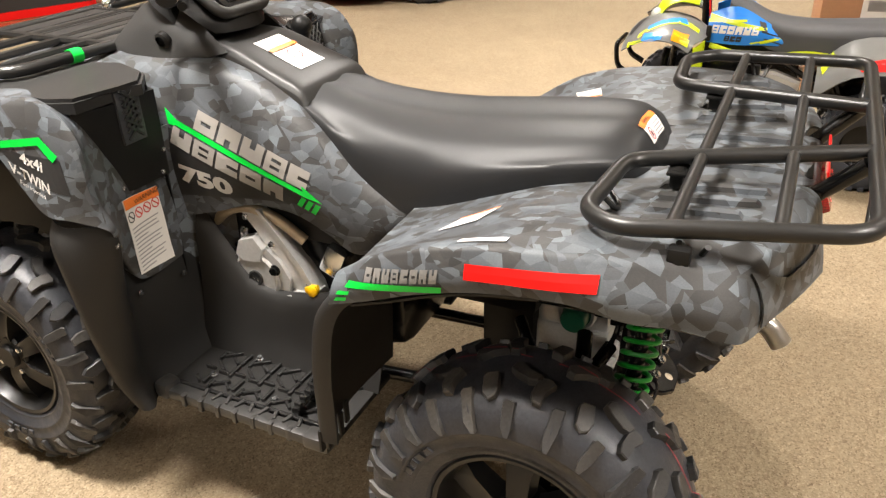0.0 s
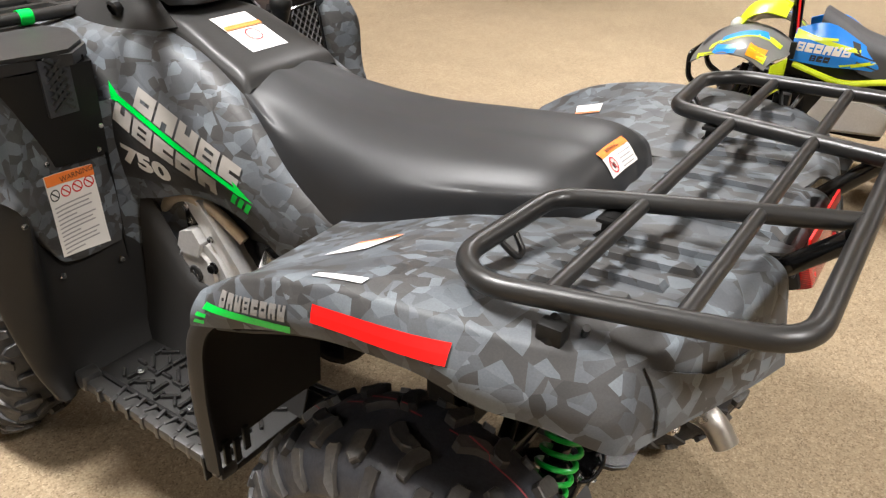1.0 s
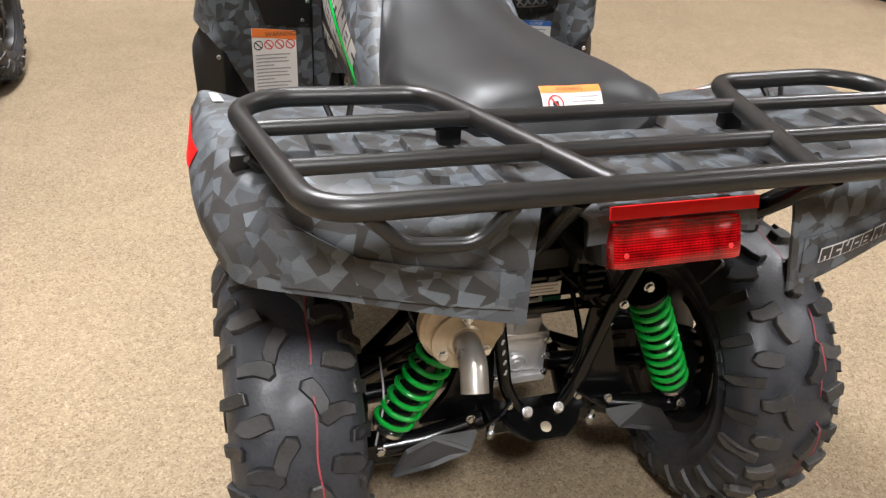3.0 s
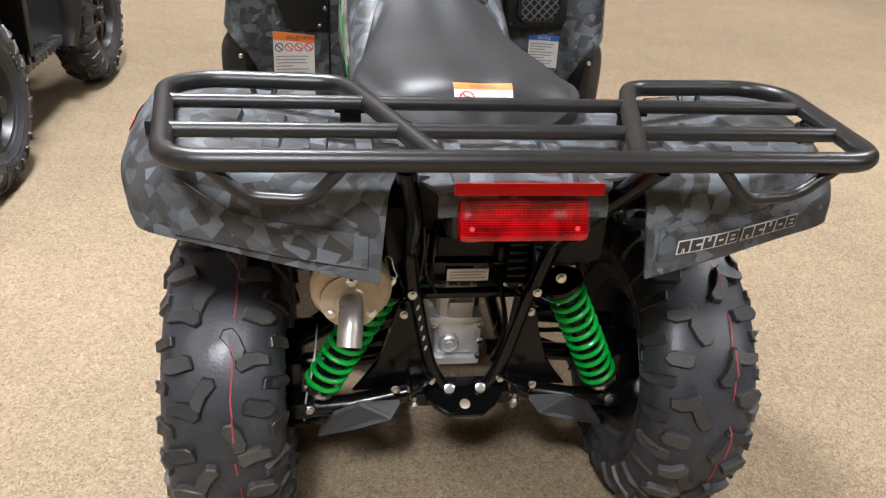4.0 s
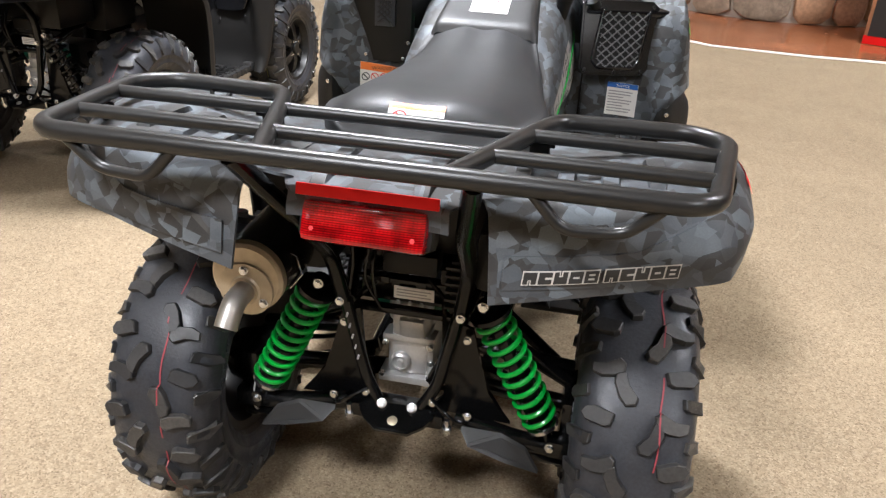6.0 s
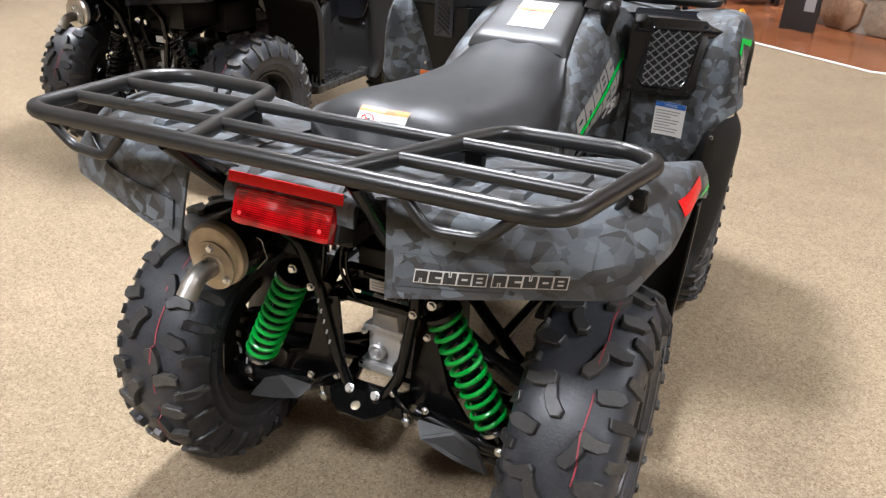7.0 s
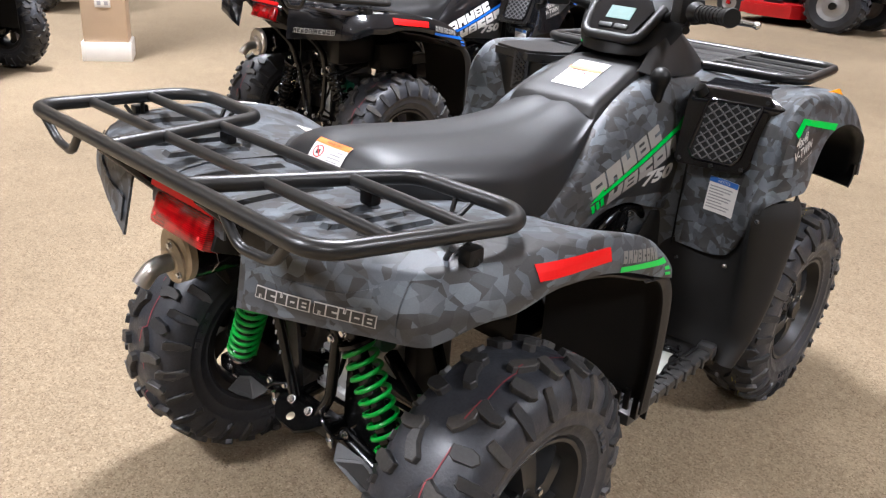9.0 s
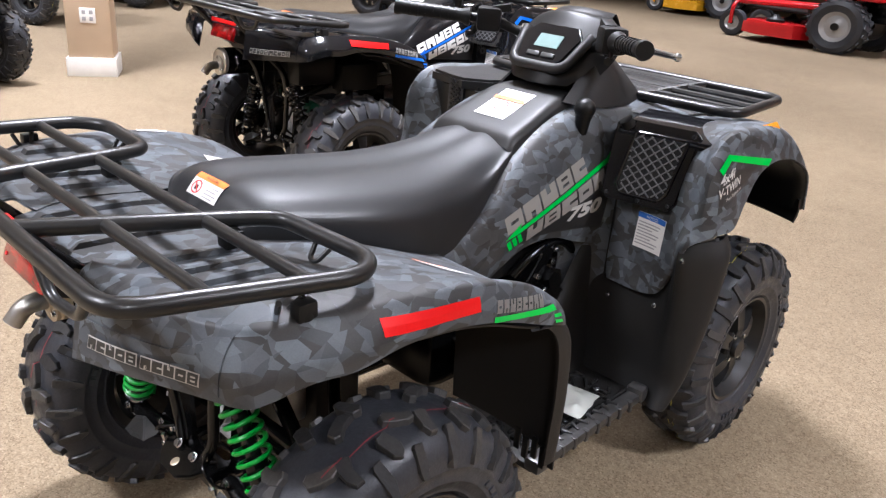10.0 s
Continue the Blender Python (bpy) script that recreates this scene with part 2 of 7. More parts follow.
PRINT = plain("label_print", (0.32, 0.31, 0.31), 0.5, vary=0.05, scale=90, relief=0.0)
ORANGE = plain("label_orange", (0.78, 0.2, 0.035), 0.45, vary=0.04, scale=90, relief=0.0)
NAVY = plain("label_blue", (0.03, 0.12, 0.42), 0.45, vary=0.04, scale=90, relief=0.0)
REDPRINT = plain("label_red", (0.6, 0.03, 0.03), 0.45, vary=0.04, scale=90, relief=0.0)
CASTING = plain("cast_aluminium", (0.55, 0.545, 0.535), 0.38, metal=0.6, vary=0.15, scale=140, relief=0.12)
STEEL = plain("zinc_bolts", (0.66, 0.67, 0.68), 0.22, metal=1.0, vary=0.1, scale=90, relief=0.03)
EXHAUST = plain("exhaust_steel", (0.6, 0.57, 0.52), 0.3, metal=0.8, vary=0.18, scale=50, relief=0.05, big=14)
MUFFLERCAP = plain("muffler_cap_steel", (0.42, 0.35, 0.25), 0.45, metal=0.55, vary=0.2, scale=60, relief=0.06, big=16)
GREENCASE = plain("green_seal_paint", (0.005, 0.09, 0.045), 0.4, vary=0.15)
YELLOWCAP = plain("yellow_dipstick", (0.75, 0.42, 0.0), 0.4, vary=0.08)
REDSTRIPE = plain("tyre_red_stripe", (0.26, 0.035, 0.045), 0.6, vary=0.25, scale=50, relief=0.0)
YELSTRIPE = plain("tyre_yellow_stripe", (0.5, 0.45, 0.06), 0.6, vary=0.25, scale=50, relief=0.0)
SCREEN = plain("instrument_screen", (0.2, 0.28, 0.27), 0.15, vary=0.1)
TAN = plain("tan_wall_paint", (0.5, 0.37, 0.245), 0.7, vary=0.05, scale=180, relief=0.12)
TRIM = plain("white_trim", (0.72, 0.69, 0.64), 0.45, vary=0.05, relief=0.03)
CEILINGMAT = plain("ceiling_tile", (0.55, 0.53, 0.49), 0.85, vary=0.06, scale=160, relief=0.3)
LAMPGLASS = lamp_material("lamp_diffuser", (1.0, 0.92, 0.82), 8.0)
MORTAR = plain("mortar", (0.42, 0.38, 0.32), 0.9, vary=0.2, scale=90, relief=0.4)
REDPAINT = plain("red_machine_paint", (0.5, 0.012, 0.014), 0.22, vary=0.12, scale=40, relief=0.01)
YELPAINT = plain("yellow_machine_paint", (0.7, 0.36, 0.01), 0.25, vary=0.12, scale=40, relief=0.01)
LIME = plain("lime_plastic", (0.55, 0.68, 0.01), 0.28, vary=0.08, scale=40, relief=0.01)
SILVERPLASTIC = plain("silver_grey_plastic", (0.13, 0.13, 0.125), 0.3, vary=0.1, scale=40, relief=0.01)
SKYBLUE = plain("bright_blue_decal", (0.01, 0.2, 0.7), 0.3, vary=0.06, relief=0.0)
WHITERIM = plain("light_steel_wheel", (0.33, 0.33, 0.33), 0.35, metal=0.3, vary=0.1)
CARDBOARD = plain("brown_board", (0.33, 0.16, 0.075), 0.7, vary=0.1)
WOODCOUNTER = plain("wood_panel", (0.3, 0.13, 0.055), 0.4, vary=0.25, scale=30)
CLEAR = plain("clear_film", (0.45, 0.46, 0.42), 0.12, vary=0.05)


# ---- mesh helpers ----
def part(name, bm, mat, parent=None, label="", smooth=True, m=None):
    """Links a bmesh as one mesh object under a thing or under a part."""
    bmesh.ops.recalc_face_normals(bm, faces=bm.faces)
    me = bpy.data.meshes.new(name)
    bm.to_mesh(me)
    bm.free()
    me.materials.append(mat)
    if smooth:
        me.shade_smooth()
        me.set_sharp_from_angle(angle=radians(38))
    ob = new(name, me)
    if parent is not None:
        ob.parent = parent
    if m is not None:
        ob.matrix_basis = m
    if label:
        ob["label"] = label
    return ob


def thing(name, label, category, group="", kind="", at=None):
    ob = new(name)
    if at is not None:
        ob.matrix_basis = at
    ob.empty_display_size = 0.1
    return tagged(ob, label, category, group, kind)


def spline(p, n):
    """Catmull-Rom through the rows of p, n steps a span."""
    p = np.asarray(p, float)
    q = np.concatenate([[2 * p[0] - p[1]], p, [2 * p[-1] - p[-2]]])
    out = []
    for i in range(1, len(q) - 2):
        for k in range(n):
            t = k / n
            a, b, c, d = q[i - 1], q[i], q[i + 1], q[i + 2]
            out.append(0.5 * (2 * b + (c - a) * t + (2 * a - 5 * b + 4 * c - d) * t * t + (3 * b - a - 3 * c + d) * t ** 3))
    out.append(q[-2])
    return np.array(out)


def skin(ctrl, nu=4, nv=4, thick=0.0, mirror=False, close=False):
    """A smooth sheet through a grid of control points (rows of columns)."""
    g = spline(ctrl, nu)
    g = np.swapaxes(spline(np.swapaxes(g, 0, 1), nv), 0, 1)
    if mirror:
        g = g * np.array([-1, 1, 1])
    bm = bmesh.new()
    vs = [[bm.verts.new(p) for p in row] for row in g]
    for i in range(len(vs) - 1):
        for j in range(len(vs[0]) - 1):
            quad = (vs[i][j], vs[i + 1][j], vs[i + 1][j + 1], vs[i][j + 1])
            bm.faces.new(quad if not mirror else quad[::-1])
    bmesh.ops.remove_doubles(bm, verts=bm.verts, dist=1e-5)
    if thick:
        bmesh.ops.solidify(bm, geom=bm.faces[:], thickness=thick)
    return bm


def fillet(pts, r, n=5):
    """Rounds the inner corners of a line of points."""
    pts = [Vector(p) for p in pts]
    out = [pts[0]]
    for a, b, c in zip(pts, pts[1:], pts[2:]):
        u, v = (a - b), (c - b)
        k = min(r, u.length * 0.48, v.length * 0.48)
        p, q = b + u.normalized() * k, b + v.normalized() * k
        for i in range(n + 1):
            t = i / n
            out.append(p * (1 - t) ** 2 + b * 2 * t * (1 - t) + q * t * t)
    return out + [pts[-1]]


def tube(bm, pts, r, n=10, cap=True, closed=False):
    """A round bar along a line; r may be one radius or one for each point."""
    pts = [Vector(p) for p in pts]
    rs = r if isinstance(r, (list, tuple)) else [r] * len(pts)
    d = (pts[1] - pts[0]).normalized()
    side = d.orthogonal().normalized()
    rings = []
    for i, p in enumerate(pts):
        a, b = pts[max(0, i - 1)], pts[min(len(pts) - 1, i + 1)]
        d = (b - a).normalized()
        side = (side - d * side.dot(d)).normalized()
        up = d.cross(side)
        rings.append([bm.verts.new(p + (side * math.cos(2 * math.pi * k / n) + up * math.sin(2 * math.pi * k / n)) * rs[i]) for k in range(n)])
    for p, q in zip(rings, rings[1:]):
        for k in range(n):
            bm.faces.new((p[k], p[(k + 1) % n], q[(k + 1) % n], q[k]))
    if cap:
        bm.faces.new(rings[0][::-1]), bm.faces.new(rings[-1])
    return bm


def lathe(bm, profile, n=48, origin=(0, 0, 0), axis="x", closed=False):
    """Turns a profile of (radius, place along the axis) about the axis."""
    o = Vector(origin)
    rings = []
    for r, a in profile:
        ring = []
        for k in range(n):
            c, s = r * math.cos(2 * math.pi * k / n), r * math.sin(2 * math.pi * k / n)
            ring.append(bm.verts.new(o + Vector({"x": (a, c, s), "y": (c, a, s), "z": (c, s, a)}[axis])))
        rings.append(ring)
    for p, q in zip(rings, rings[1:] + ([rings[0]] if closed else [])):
        for k in range(n):
            bm.faces.new((p[k], p[(k + 1) % n], q[(k + 1) % n], q[k]))
    if not closed:
        for ring in (rings[0], rings[-1]):
            bm.faces.new(ring)
    return bm


def box(bm, c, size, turn=(0, 0, 0), bevel=0.0, taper=1.0):
    """A block with worn edges."""
    made = bmesh.ops.create_cube(bm, size=1.0)["verts"]
    rot = Euler([radians(a) for a in turn]).to_matrix()
    for v in made:
        k = taper if v.co.z > 0 else 1.0
        v.co = Vector(c) + rot @ Vector((v.co.x * size[0] * k, v.co.y * size[1] * k, v.co.z * size[2]))
    if bevel:
        edges = list({e for v in made for e in v.link_edges})
        bmesh.ops.bevel(bm, geom=edges, offset=bevel, segments=2, affect="EDGES", profile=0.6)
    return bm


def prism(bm, outline, depth, m=Matrix(), bevel=0.0):
    """An outline in x, y raised by depth along z, at the pose m."""
    lo = [bm.verts.new(m @ Vector((x, y, 0))) for x, y in outline]
    hi = [bm.verts.new(m @ Vector((x, y, depth))) for x, y in outline]
    k = len(outline)
    faces = [bm.faces.new(lo[::-1]), bm.faces.new(hi)]
    for i in range(k):
        faces.append(bm.faces.new((lo[i], lo[(i + 1) % k], hi[(i + 1) % k], hi[i])))
    if bevel:
        bmesh.ops.bevel(bm, geom=list(faces[1].edges), offset=bevel, segments=2, affect="EDGES")
    return bm


def bolt(parent, at, way=(0, -1, 0), r=0.009, mat=None, name="bolt"):
    """A hexagon-headed bolt with its washer."""
    r = r * 0.88
    bm = bmesh.new()
    lathe(bm, [(r * 1.25, 0), (r * 1.25, r * 0.2), (r * 1.1, r * 0.26)], 16, axis="z")
    prism(bm, [(r * math.cos(k * math.pi / 3), r * math.sin(k * math.pi / 3)) for k in range(6)], r * 1.1, bevel=r * 0.15)
    turn = Vector(way).to_track_quat("Z", "Y").to_matrix().to_4x4()
    return part(name, bm, mat or STEEL, parent, m=Matrix.Translation(at) @ turn)


from mathutils.bvhtree import BVHTree


def tree_of(*objects):
    """A search tree over finished meshes that stand at the origin of their thing."""
    vs, fs = [], []
    for ob in objects:
        k = len(vs)
        vs += [v.co.copy() for v in ob.data.vertices]
        fs += [[k + i for i in f.vertices] for f in ob.data.polygons]
    return BVHTree.FromPolygons(vs, fs)


def lay(bm, tree, way, lift=0.0018, reach=1.0):
    """Lays a flat sheet down on a surface along a direction."""
    way = Vector(way).normalized()
    missed = []
    for v in bm.verts:
        hit = tree.ray_cast(v.co - way * 0.25, way, reach)
        if hit[0] is None:
            missed.append(v)
        else:
            n = hit[1] if hit[1].dot(way) < 0 else -hit[1]
            v.co = hit[0] + n * lift
    bmesh.ops.delete(bm, geom=missed, context="VERTS")
    return bm


def sheet(quad, nu=10, nv=4):
    """A flat sheet over four corners, cut into small faces."""
    a, b, c, d = (Vector(p) for p in quad)
    bm = bmesh.new()
    vs = [[bm.verts.new((a * (1 - i / nu) + b * i / nu) * (1 - j / nv) + (d * (1 - i / nu) + c * i / nu) * j / nv) for j in range(nv + 1)] for i in range(nu + 1)]
    for i in range(nu):
        for j in range(nv):
            bm.faces.new((vs[i][j], vs[i + 1][j], vs[i + 1][j + 1], vs[i][j + 1]))
    return bm


def sheets(quads, nu=6, nv=2):
    out = bmesh.new()
    for q in quads:
        bm = sheet(q, nu, nv)
        tmp = bpy.data.meshes.new("tmp")
        bm.to_mesh(tmp), bm.free()
        out.from_mesh(tmp)
        bpy.data.meshes.remove(tmp)
    return out


def words(text, origin, along, up, height, shear=0.0, stretch=1.0, bold=0.0):
    """Lettering as a flat mesh: origin at its lower left, height of its capitals."""
    cu = bpy.data.curves.new("lettering", "FONT")
    cu.body, cu.size, cu.shear, cu.resolution_u = text, height / 0.69, shear, 3
    cu.offset = bold
    ob = bpy.data.objects.new("lettering", cu)
    scene.collection.objects.link(ob)
    dg = bpy.context.evaluated_depsgraph_get()
    me = bpy.data.meshes.new_from_object(ob.evaluated_get(dg))
    bm = bmesh.new()
    bm.from_mesh(me)
    bpy.data.objects.remove(ob), bpy.data.curves.remove(cu), bpy.data.meshes.remove(me)
    bmesh.ops.triangulate(bm, faces=bm.faces)
    o, a, u = Vector(origin), Vector(along).normalized(), Vector(up).normalized()
    for v in bm.verts:
        v.co = o + a * v.co.x * stretch + u * v.co.y
    return bm


# Plain slanted blocks that stand for a mark that is not spelled out: bars of a unit block, each x0, x1, z0, z1.
BLOCKS = [
    ((0.0, 1.0, 0.0, 0.4), (0.0, 1.0, 0.58, 1.0), (0.0, 0.28, 0.4, 0.58), (0.74, 1.0, 0.4, 0.58)),
    ((0.0, 0.36, 0.0, 0.36), (0.62, 1.0, 0.0, 0.36), (0.0, 1.0, 0.36, 1.0)),
    ((0.0, 0.36, 0.6, 1.0), (0.62, 1.0, 0.6, 1.0), (0.0, 1.0, 0.0, 0.6)),
    ((0.0, 0.28, 0.0, 1.0), (0.74, 1.0, 0.0, 1.0), (0.28, 0.74, 0.0, 0.24), (0.28, 0.74, 0.4, 0.6), (0.28, 0.74, 0.76, 1.0)),
    ((0.0, 1.0, 0.0, 0.4), (0.0, 1.0, 0.58, 1.0), (0.0, 0.5, 0.4, 0.58)),
]


def block_quads(kind, w, origin, along, up, height, slant, pad=0.0):
    o, a, u = Vector(origin), Vector(along).normalized(), Vector(up).normalized()
    quads = []
    for x0, x1, z0, z1 in BLOCKS[kind % len(BLOCKS)]:
        x0, x1, z0, z1 = x0 * w - pad, x1 * w + pad, z0 * height - pad, z1 * height + pad
        quads.append([o + a * (x + slant * z) + u * z for x, z in ((x0, z0), (x1, z0), (x1, z1), (x0, z1))])
    return quads


def block_letters(widths, origin, along, up, height, gap, slant, kind=3):
    """A row of such blocks as one flat mesh."""
    quads, x = [], 0.0
    for i, w in enumerate(widths):
        quads += block_quads(kind + i, w, Vector(origin) + Vector(along).normalized() * x, along, up, height, slant)
        x += w + gap
    return sheets(quads, 3, 2)


# ---- the hall ----
def slab(name, c, size, mat, label, kind="structure", category=""):
    bm = bmesh.new()
    box(bm, c, size)
    return tagged(part(name, bm, mat, smooth=False), label, category or name.split("_")[0], kind=kind)


slab("floor", (0, 4, -0.1), (30, 40, 0.2), CARPET, "beige speckled low-pile carpet floor of a showroom", category="floor")
slab("wall_west", (-15.1, 4, 1.75), (0.2, 40, 3.7), TAN, "tan painted showroom wall", category="wall")
slab("wall_east", (15.1, 4, 1.75), (0.2, 40, 3.7), TAN, "tan painted showroom wall", category="wall")
slab("wall_north", (0, 24.1, 1.75), (30.4, 0.2, 3.7), TAN, "tan painted showroom wall", category="wall")
slab("wall_south", (0, -16.1, 1.75), (30.4, 0.2, 3.7), TAN, "tan painted showroom wall", category="wall")
slab("ceiling", (0, 4, CEILING + 0.1), (30, 40, 0.2), CEILINGMAT, "off-white tiled showroom ceiling", category="ceiling")


def ceiling_lights():
    bm = bmesh.new()
    lathe(bm, [(0.37, 0.0), (0.38, -0.015), (0.35, -0.025), (0.33, -0.02), (0.32, 0.0)], 32, axis="z")
    rim = bm
    first = thing("ceiling_light", "round recessed ceiling downlight with a warm diffuser", "ceiling light", "ceiling lights")
    part("trim_ring", rim, TRIM, first)
    bm = bmesh.new()
    lathe(bm, [(0.32, -0.004), (0.318, -0.013)], 32, axis="z")
    part("diffuser", bm, LAMPGLASS, first, "glowing warm white diffuser")
    first.matrix_basis = pose(*LAMP_SPOTS[0], CEILING)
    for x, y in LAMP_SPOTS[1:]:
        copy_thing(first, pose(x, y, CEILING))
    for x, y in LAMP_SPOTS:
        d = bpy.data.lights.new("downlight", "AREA")
        d.shape, d.size, d.energy, d.color, d.spread = "DISK", 0.6, LAMP_WATTS * (0.78 if x > 2 else 0.84 if x > -2 else 0.88) * (0.68 if y > 3 else 1.06), (1.0, 0.94, 0.86), radians(125)
        new("downlight", d).matrix_basis = pose(x, y, CEILING - 0.03)


ceiling_lights()


def stained_floor():
    """The stained hard floor beyond the carpet, with its metal edge strip."""
    edge = [(-1.05, 9.9), (-0.77, 7.0), (1.15, 5.52), (1.9, 5.42), (9.0, 5.6)]
    bm = bmesh.new()
    prism(bm, edge + [(14.9, 5.9), (14.9, 10.4)], 0.006)
    tagged(part("floor_hard", bm, WOODFLOOR, smooth=False), "glossy reddish-brown stained hard floor beside the carpet", "floor", kind="structure")
    bm = bmesh.new()
    tube(bm, [(x, y, 0.004) for x, y in edge], 0.012, 6)
    tagged(part("trim_edge", bm, TRIM), "pale metal edging strip along the carpet", "trim", kind="structure")


stained_floor()


# ---- the quad bike ----
R_WHEEL = 0.298
# The axles stand a little high in the bike's own frame; SINK lowers the whole bike onto the floor.
SINK = 0.037
AXLE_REAR, AXLE_FRONT = 0.03, 1.268
AXLE_HIGH = R_WHEEL + SINK
TYRE_SECTION = [(0.150, 0.70), (0.158, 0.8), (0.162, 0.845), (0.166, 0.845), (0.17, 0.87), (0.183, 0.93), (0.185, 0.95), (0.189, 0.953), (0.191, 0.945), (0.209, 0.97), (0.211, 0.985), (0.215, 0.987), (0.218, 0.975), (0.232, 0.975), (0.252, 0.92), (0.268, 0.82), (0.277, 0.66), (0.282, 0.42), (0.2835, 0.0)]


def tyre_mesh(w):
    """The bare carcass of a tyre about the x axis, w half its width, with raised blocks on its sidewalls."""
    bm = bmesh.new()
    full = [(r, a * w) for r, a in TYRE_SECTION] + [(r, -a * w) for r, a in TYRE_SECTION[-2::-1]]
    lathe(bm, full, 72, closed=True)
    for k in range(3):
        for i in range(4):
            th = k * 2.094 + 0.3 + 0.115 * i
            for s in (1, -1):
                box(bm, (s * w * 0.963, 0.2 * math.cos(th), 0.2 * math.sin(th)), (0.005, 0.012, 0.015), (math.degrees(th), 0, 0), bevel=0.001)
    return bm


# A lug's outline: u along its width, v along its length, bent like a boomerang with cut corners.
LUG_BENT = [(-0.5, -0.36), (-0.18, -0.5), (0.36, -0.42), (0.5, -0.12), (0.42, 0.3), (0.1, 0.5), (-0.42, 0.46), (-0.3, 0.06)]
LUG_LONG = [(-0.42, -0.5), (0.3, -0.5), (0.5, -0.34), (0.5, 0.3), (0.12, 0.5), (-0.3, 0.44), (-0.5, 0.2)]


def lug_mesh(w, a0, length, width, tilt, h, outline):
    """One tread lug at the top of the wheel's circle, moulded onto the round shoulder; length runs across the tread."""
    arc = np.array([(a * w, r) for r, a in TYRE_SECTION[12:]][::-1])
    surf = lambda a: float(np.interp(abs(a), arc[:, 0], arc[:, 1]))
    bm = bmesh.new()
    c, sn = math.cos(radians(tilt)), math.sin(radians(tilt))
    rings = []
    for k, hh in ((1.06, -0.004), (0.97, h * 0.86), (0.88, h)):
        ring = []
        for u, v in outline:
            du, dv = u * width * k, v * length * k
            x, y = du * c - dv * sn, du * sn + dv * c
            a = max(-w * 0.975, min(w * 0.975, a0 + y))
            r0 = surf(a)
            slope = (surf(abs(a) + 0.004) - surf(abs(a) - 0.004)) / 0.008
            n = Vector((-slope * (1 if a > 0 else -1), 1.0)).normalized()
            r, aa, th = r0 + n.y * hh, a + n.x * hh, x / 0.28
            ring.append(bm.verts.new((aa, r * math.cos(th), r * math.sin(th))))
        rings.append(ring)
    n = len(outline)
    for p, q in zip(rings, rings[1:]):
        for k in range(n):
            bm.faces.new((p[k], p[(k + 1) % n], q[(k + 1) % n], q[k]))
    bm.faces.new(rings[-1])
    return bm


def lug_set(w):
    """The lugs of one tread pitch on one side: place round the wheel in pitches, and mesh."""
    made = []
    for at, a0, length, width, tilt, h, outline in (
        (0.0, 0.24, 0.056, 0.027, 62, 0.0125, LUG_BENT),
        (0.30, 0.60, 0.044, 0.026, 14, 0.0125, LUG_LONG),
        (0.80, 0.50, 0.05, 0.027, -12, 0.0125, LUG_BENT),
        (0.55, 0.85, 0.036, 0.022, 6, 0.0095, LUG_LONG),
        (0.05, 0.90, 0.026, 0.022, -6, 0.008, LUG_LONG),
    ):
        for s in (1, -1):
            bm = lug_mesh(w, s * a0 * w, length, width, s * tilt, h, outline if s > 0 else [(u, -v) for u, v in outline][::-1])
            bmesh.ops.recalc_face_normals(bm, faces=bm.faces)
            me = bpy.data.meshes.new("lug")
            bm.to_mesh(me)
            bm.free()
            me.materials.append(LUGRUBBER)
            me.shade_smooth()
            me.set_sharp_from_angle(angle=radians(25))
            made.append((at + (0.5 if s < 0 else 0.0), me))
    return made


PITCHES = 12


def tread(tyre, lugs):
    """Sets the lugs round a tyre as parts of their own."""
    for k in range(PITCHES):
        for at, me in lugs:
            ob = new("lug", me)
            ob.parent = tyre
            ob.matrix_basis = pose(0, 0, 0, 360.0 / PITCHES * (k + at + 0.03 * math.sin(5 * k)), 0, 0)


def tread_line(lugs, a0):
    """A thin painted line that follows carcass and lugs round the wheel."""
    vs, fs = [], []
    for k in range(PITCHES):
        for at, me in lugs:
            m = pose(0, 0, 0, 360.0 / PITCHES * (k + at + 0.03 * math.sin(5 * k)), 0, 0)
            n = len(vs)
            vs += [m @ v.co for v in me.vertices]
            fs += [[n + i for i in f.vertices] for f in me.polygons]
    tree = BVHTree.FromPolygons(vs, fs)
    bm = bmesh.new()
    rows = []
    n = 360
    for k in range(n):
        th = 2 * math.pi * k / n
        way = Vector((0, math.cos(th), math.sin(th)))
        x = a0 + 0.004 * math.sin(3 * th) + 0.0015 * math.sin(17 * th)
        hit = tree.ray_cast(Vector((x, 0, 0)) + way * 0.34, -way, 0.06)[0]
        r = max(0.2835, Vector((0, hit.y, hit.z)).length if hit else 0) + 0.0007
        if math.sin(9.3 * th) < 0.8:
            rows.append((k, [bm.verts.new((x + d, r * way.y, r * way.z)) for d in (-0.0013, 0.0013)]))
    for (k, p), (k2, q) in zip(rows, rows[1:]):
        if k2 == k + 1:
            bm.faces.new((p[0], p[1], q[1], q[0]))
    return bm


def rim_mesh(w):
    bm = bmesh.new()
    a = 0.70 * w
    lathe(bm, [(0.156, a + 0.004), (0.152, a + 0.01), (0.144, a + 0.008), (0.137, a - 0.012), (0.126, a - 0.03), (0.124, -a + 0.02), (0.137, -a), (0.156, -a - 0.006), (0.16, -a + 0.004), (0.146, -a + 0.02), (0.133, -a + 0.03), (0.133, a - 0.045), (0.149, a - 0.015), (0.158, a - 0.004)], 56, closed=True)
    return bm


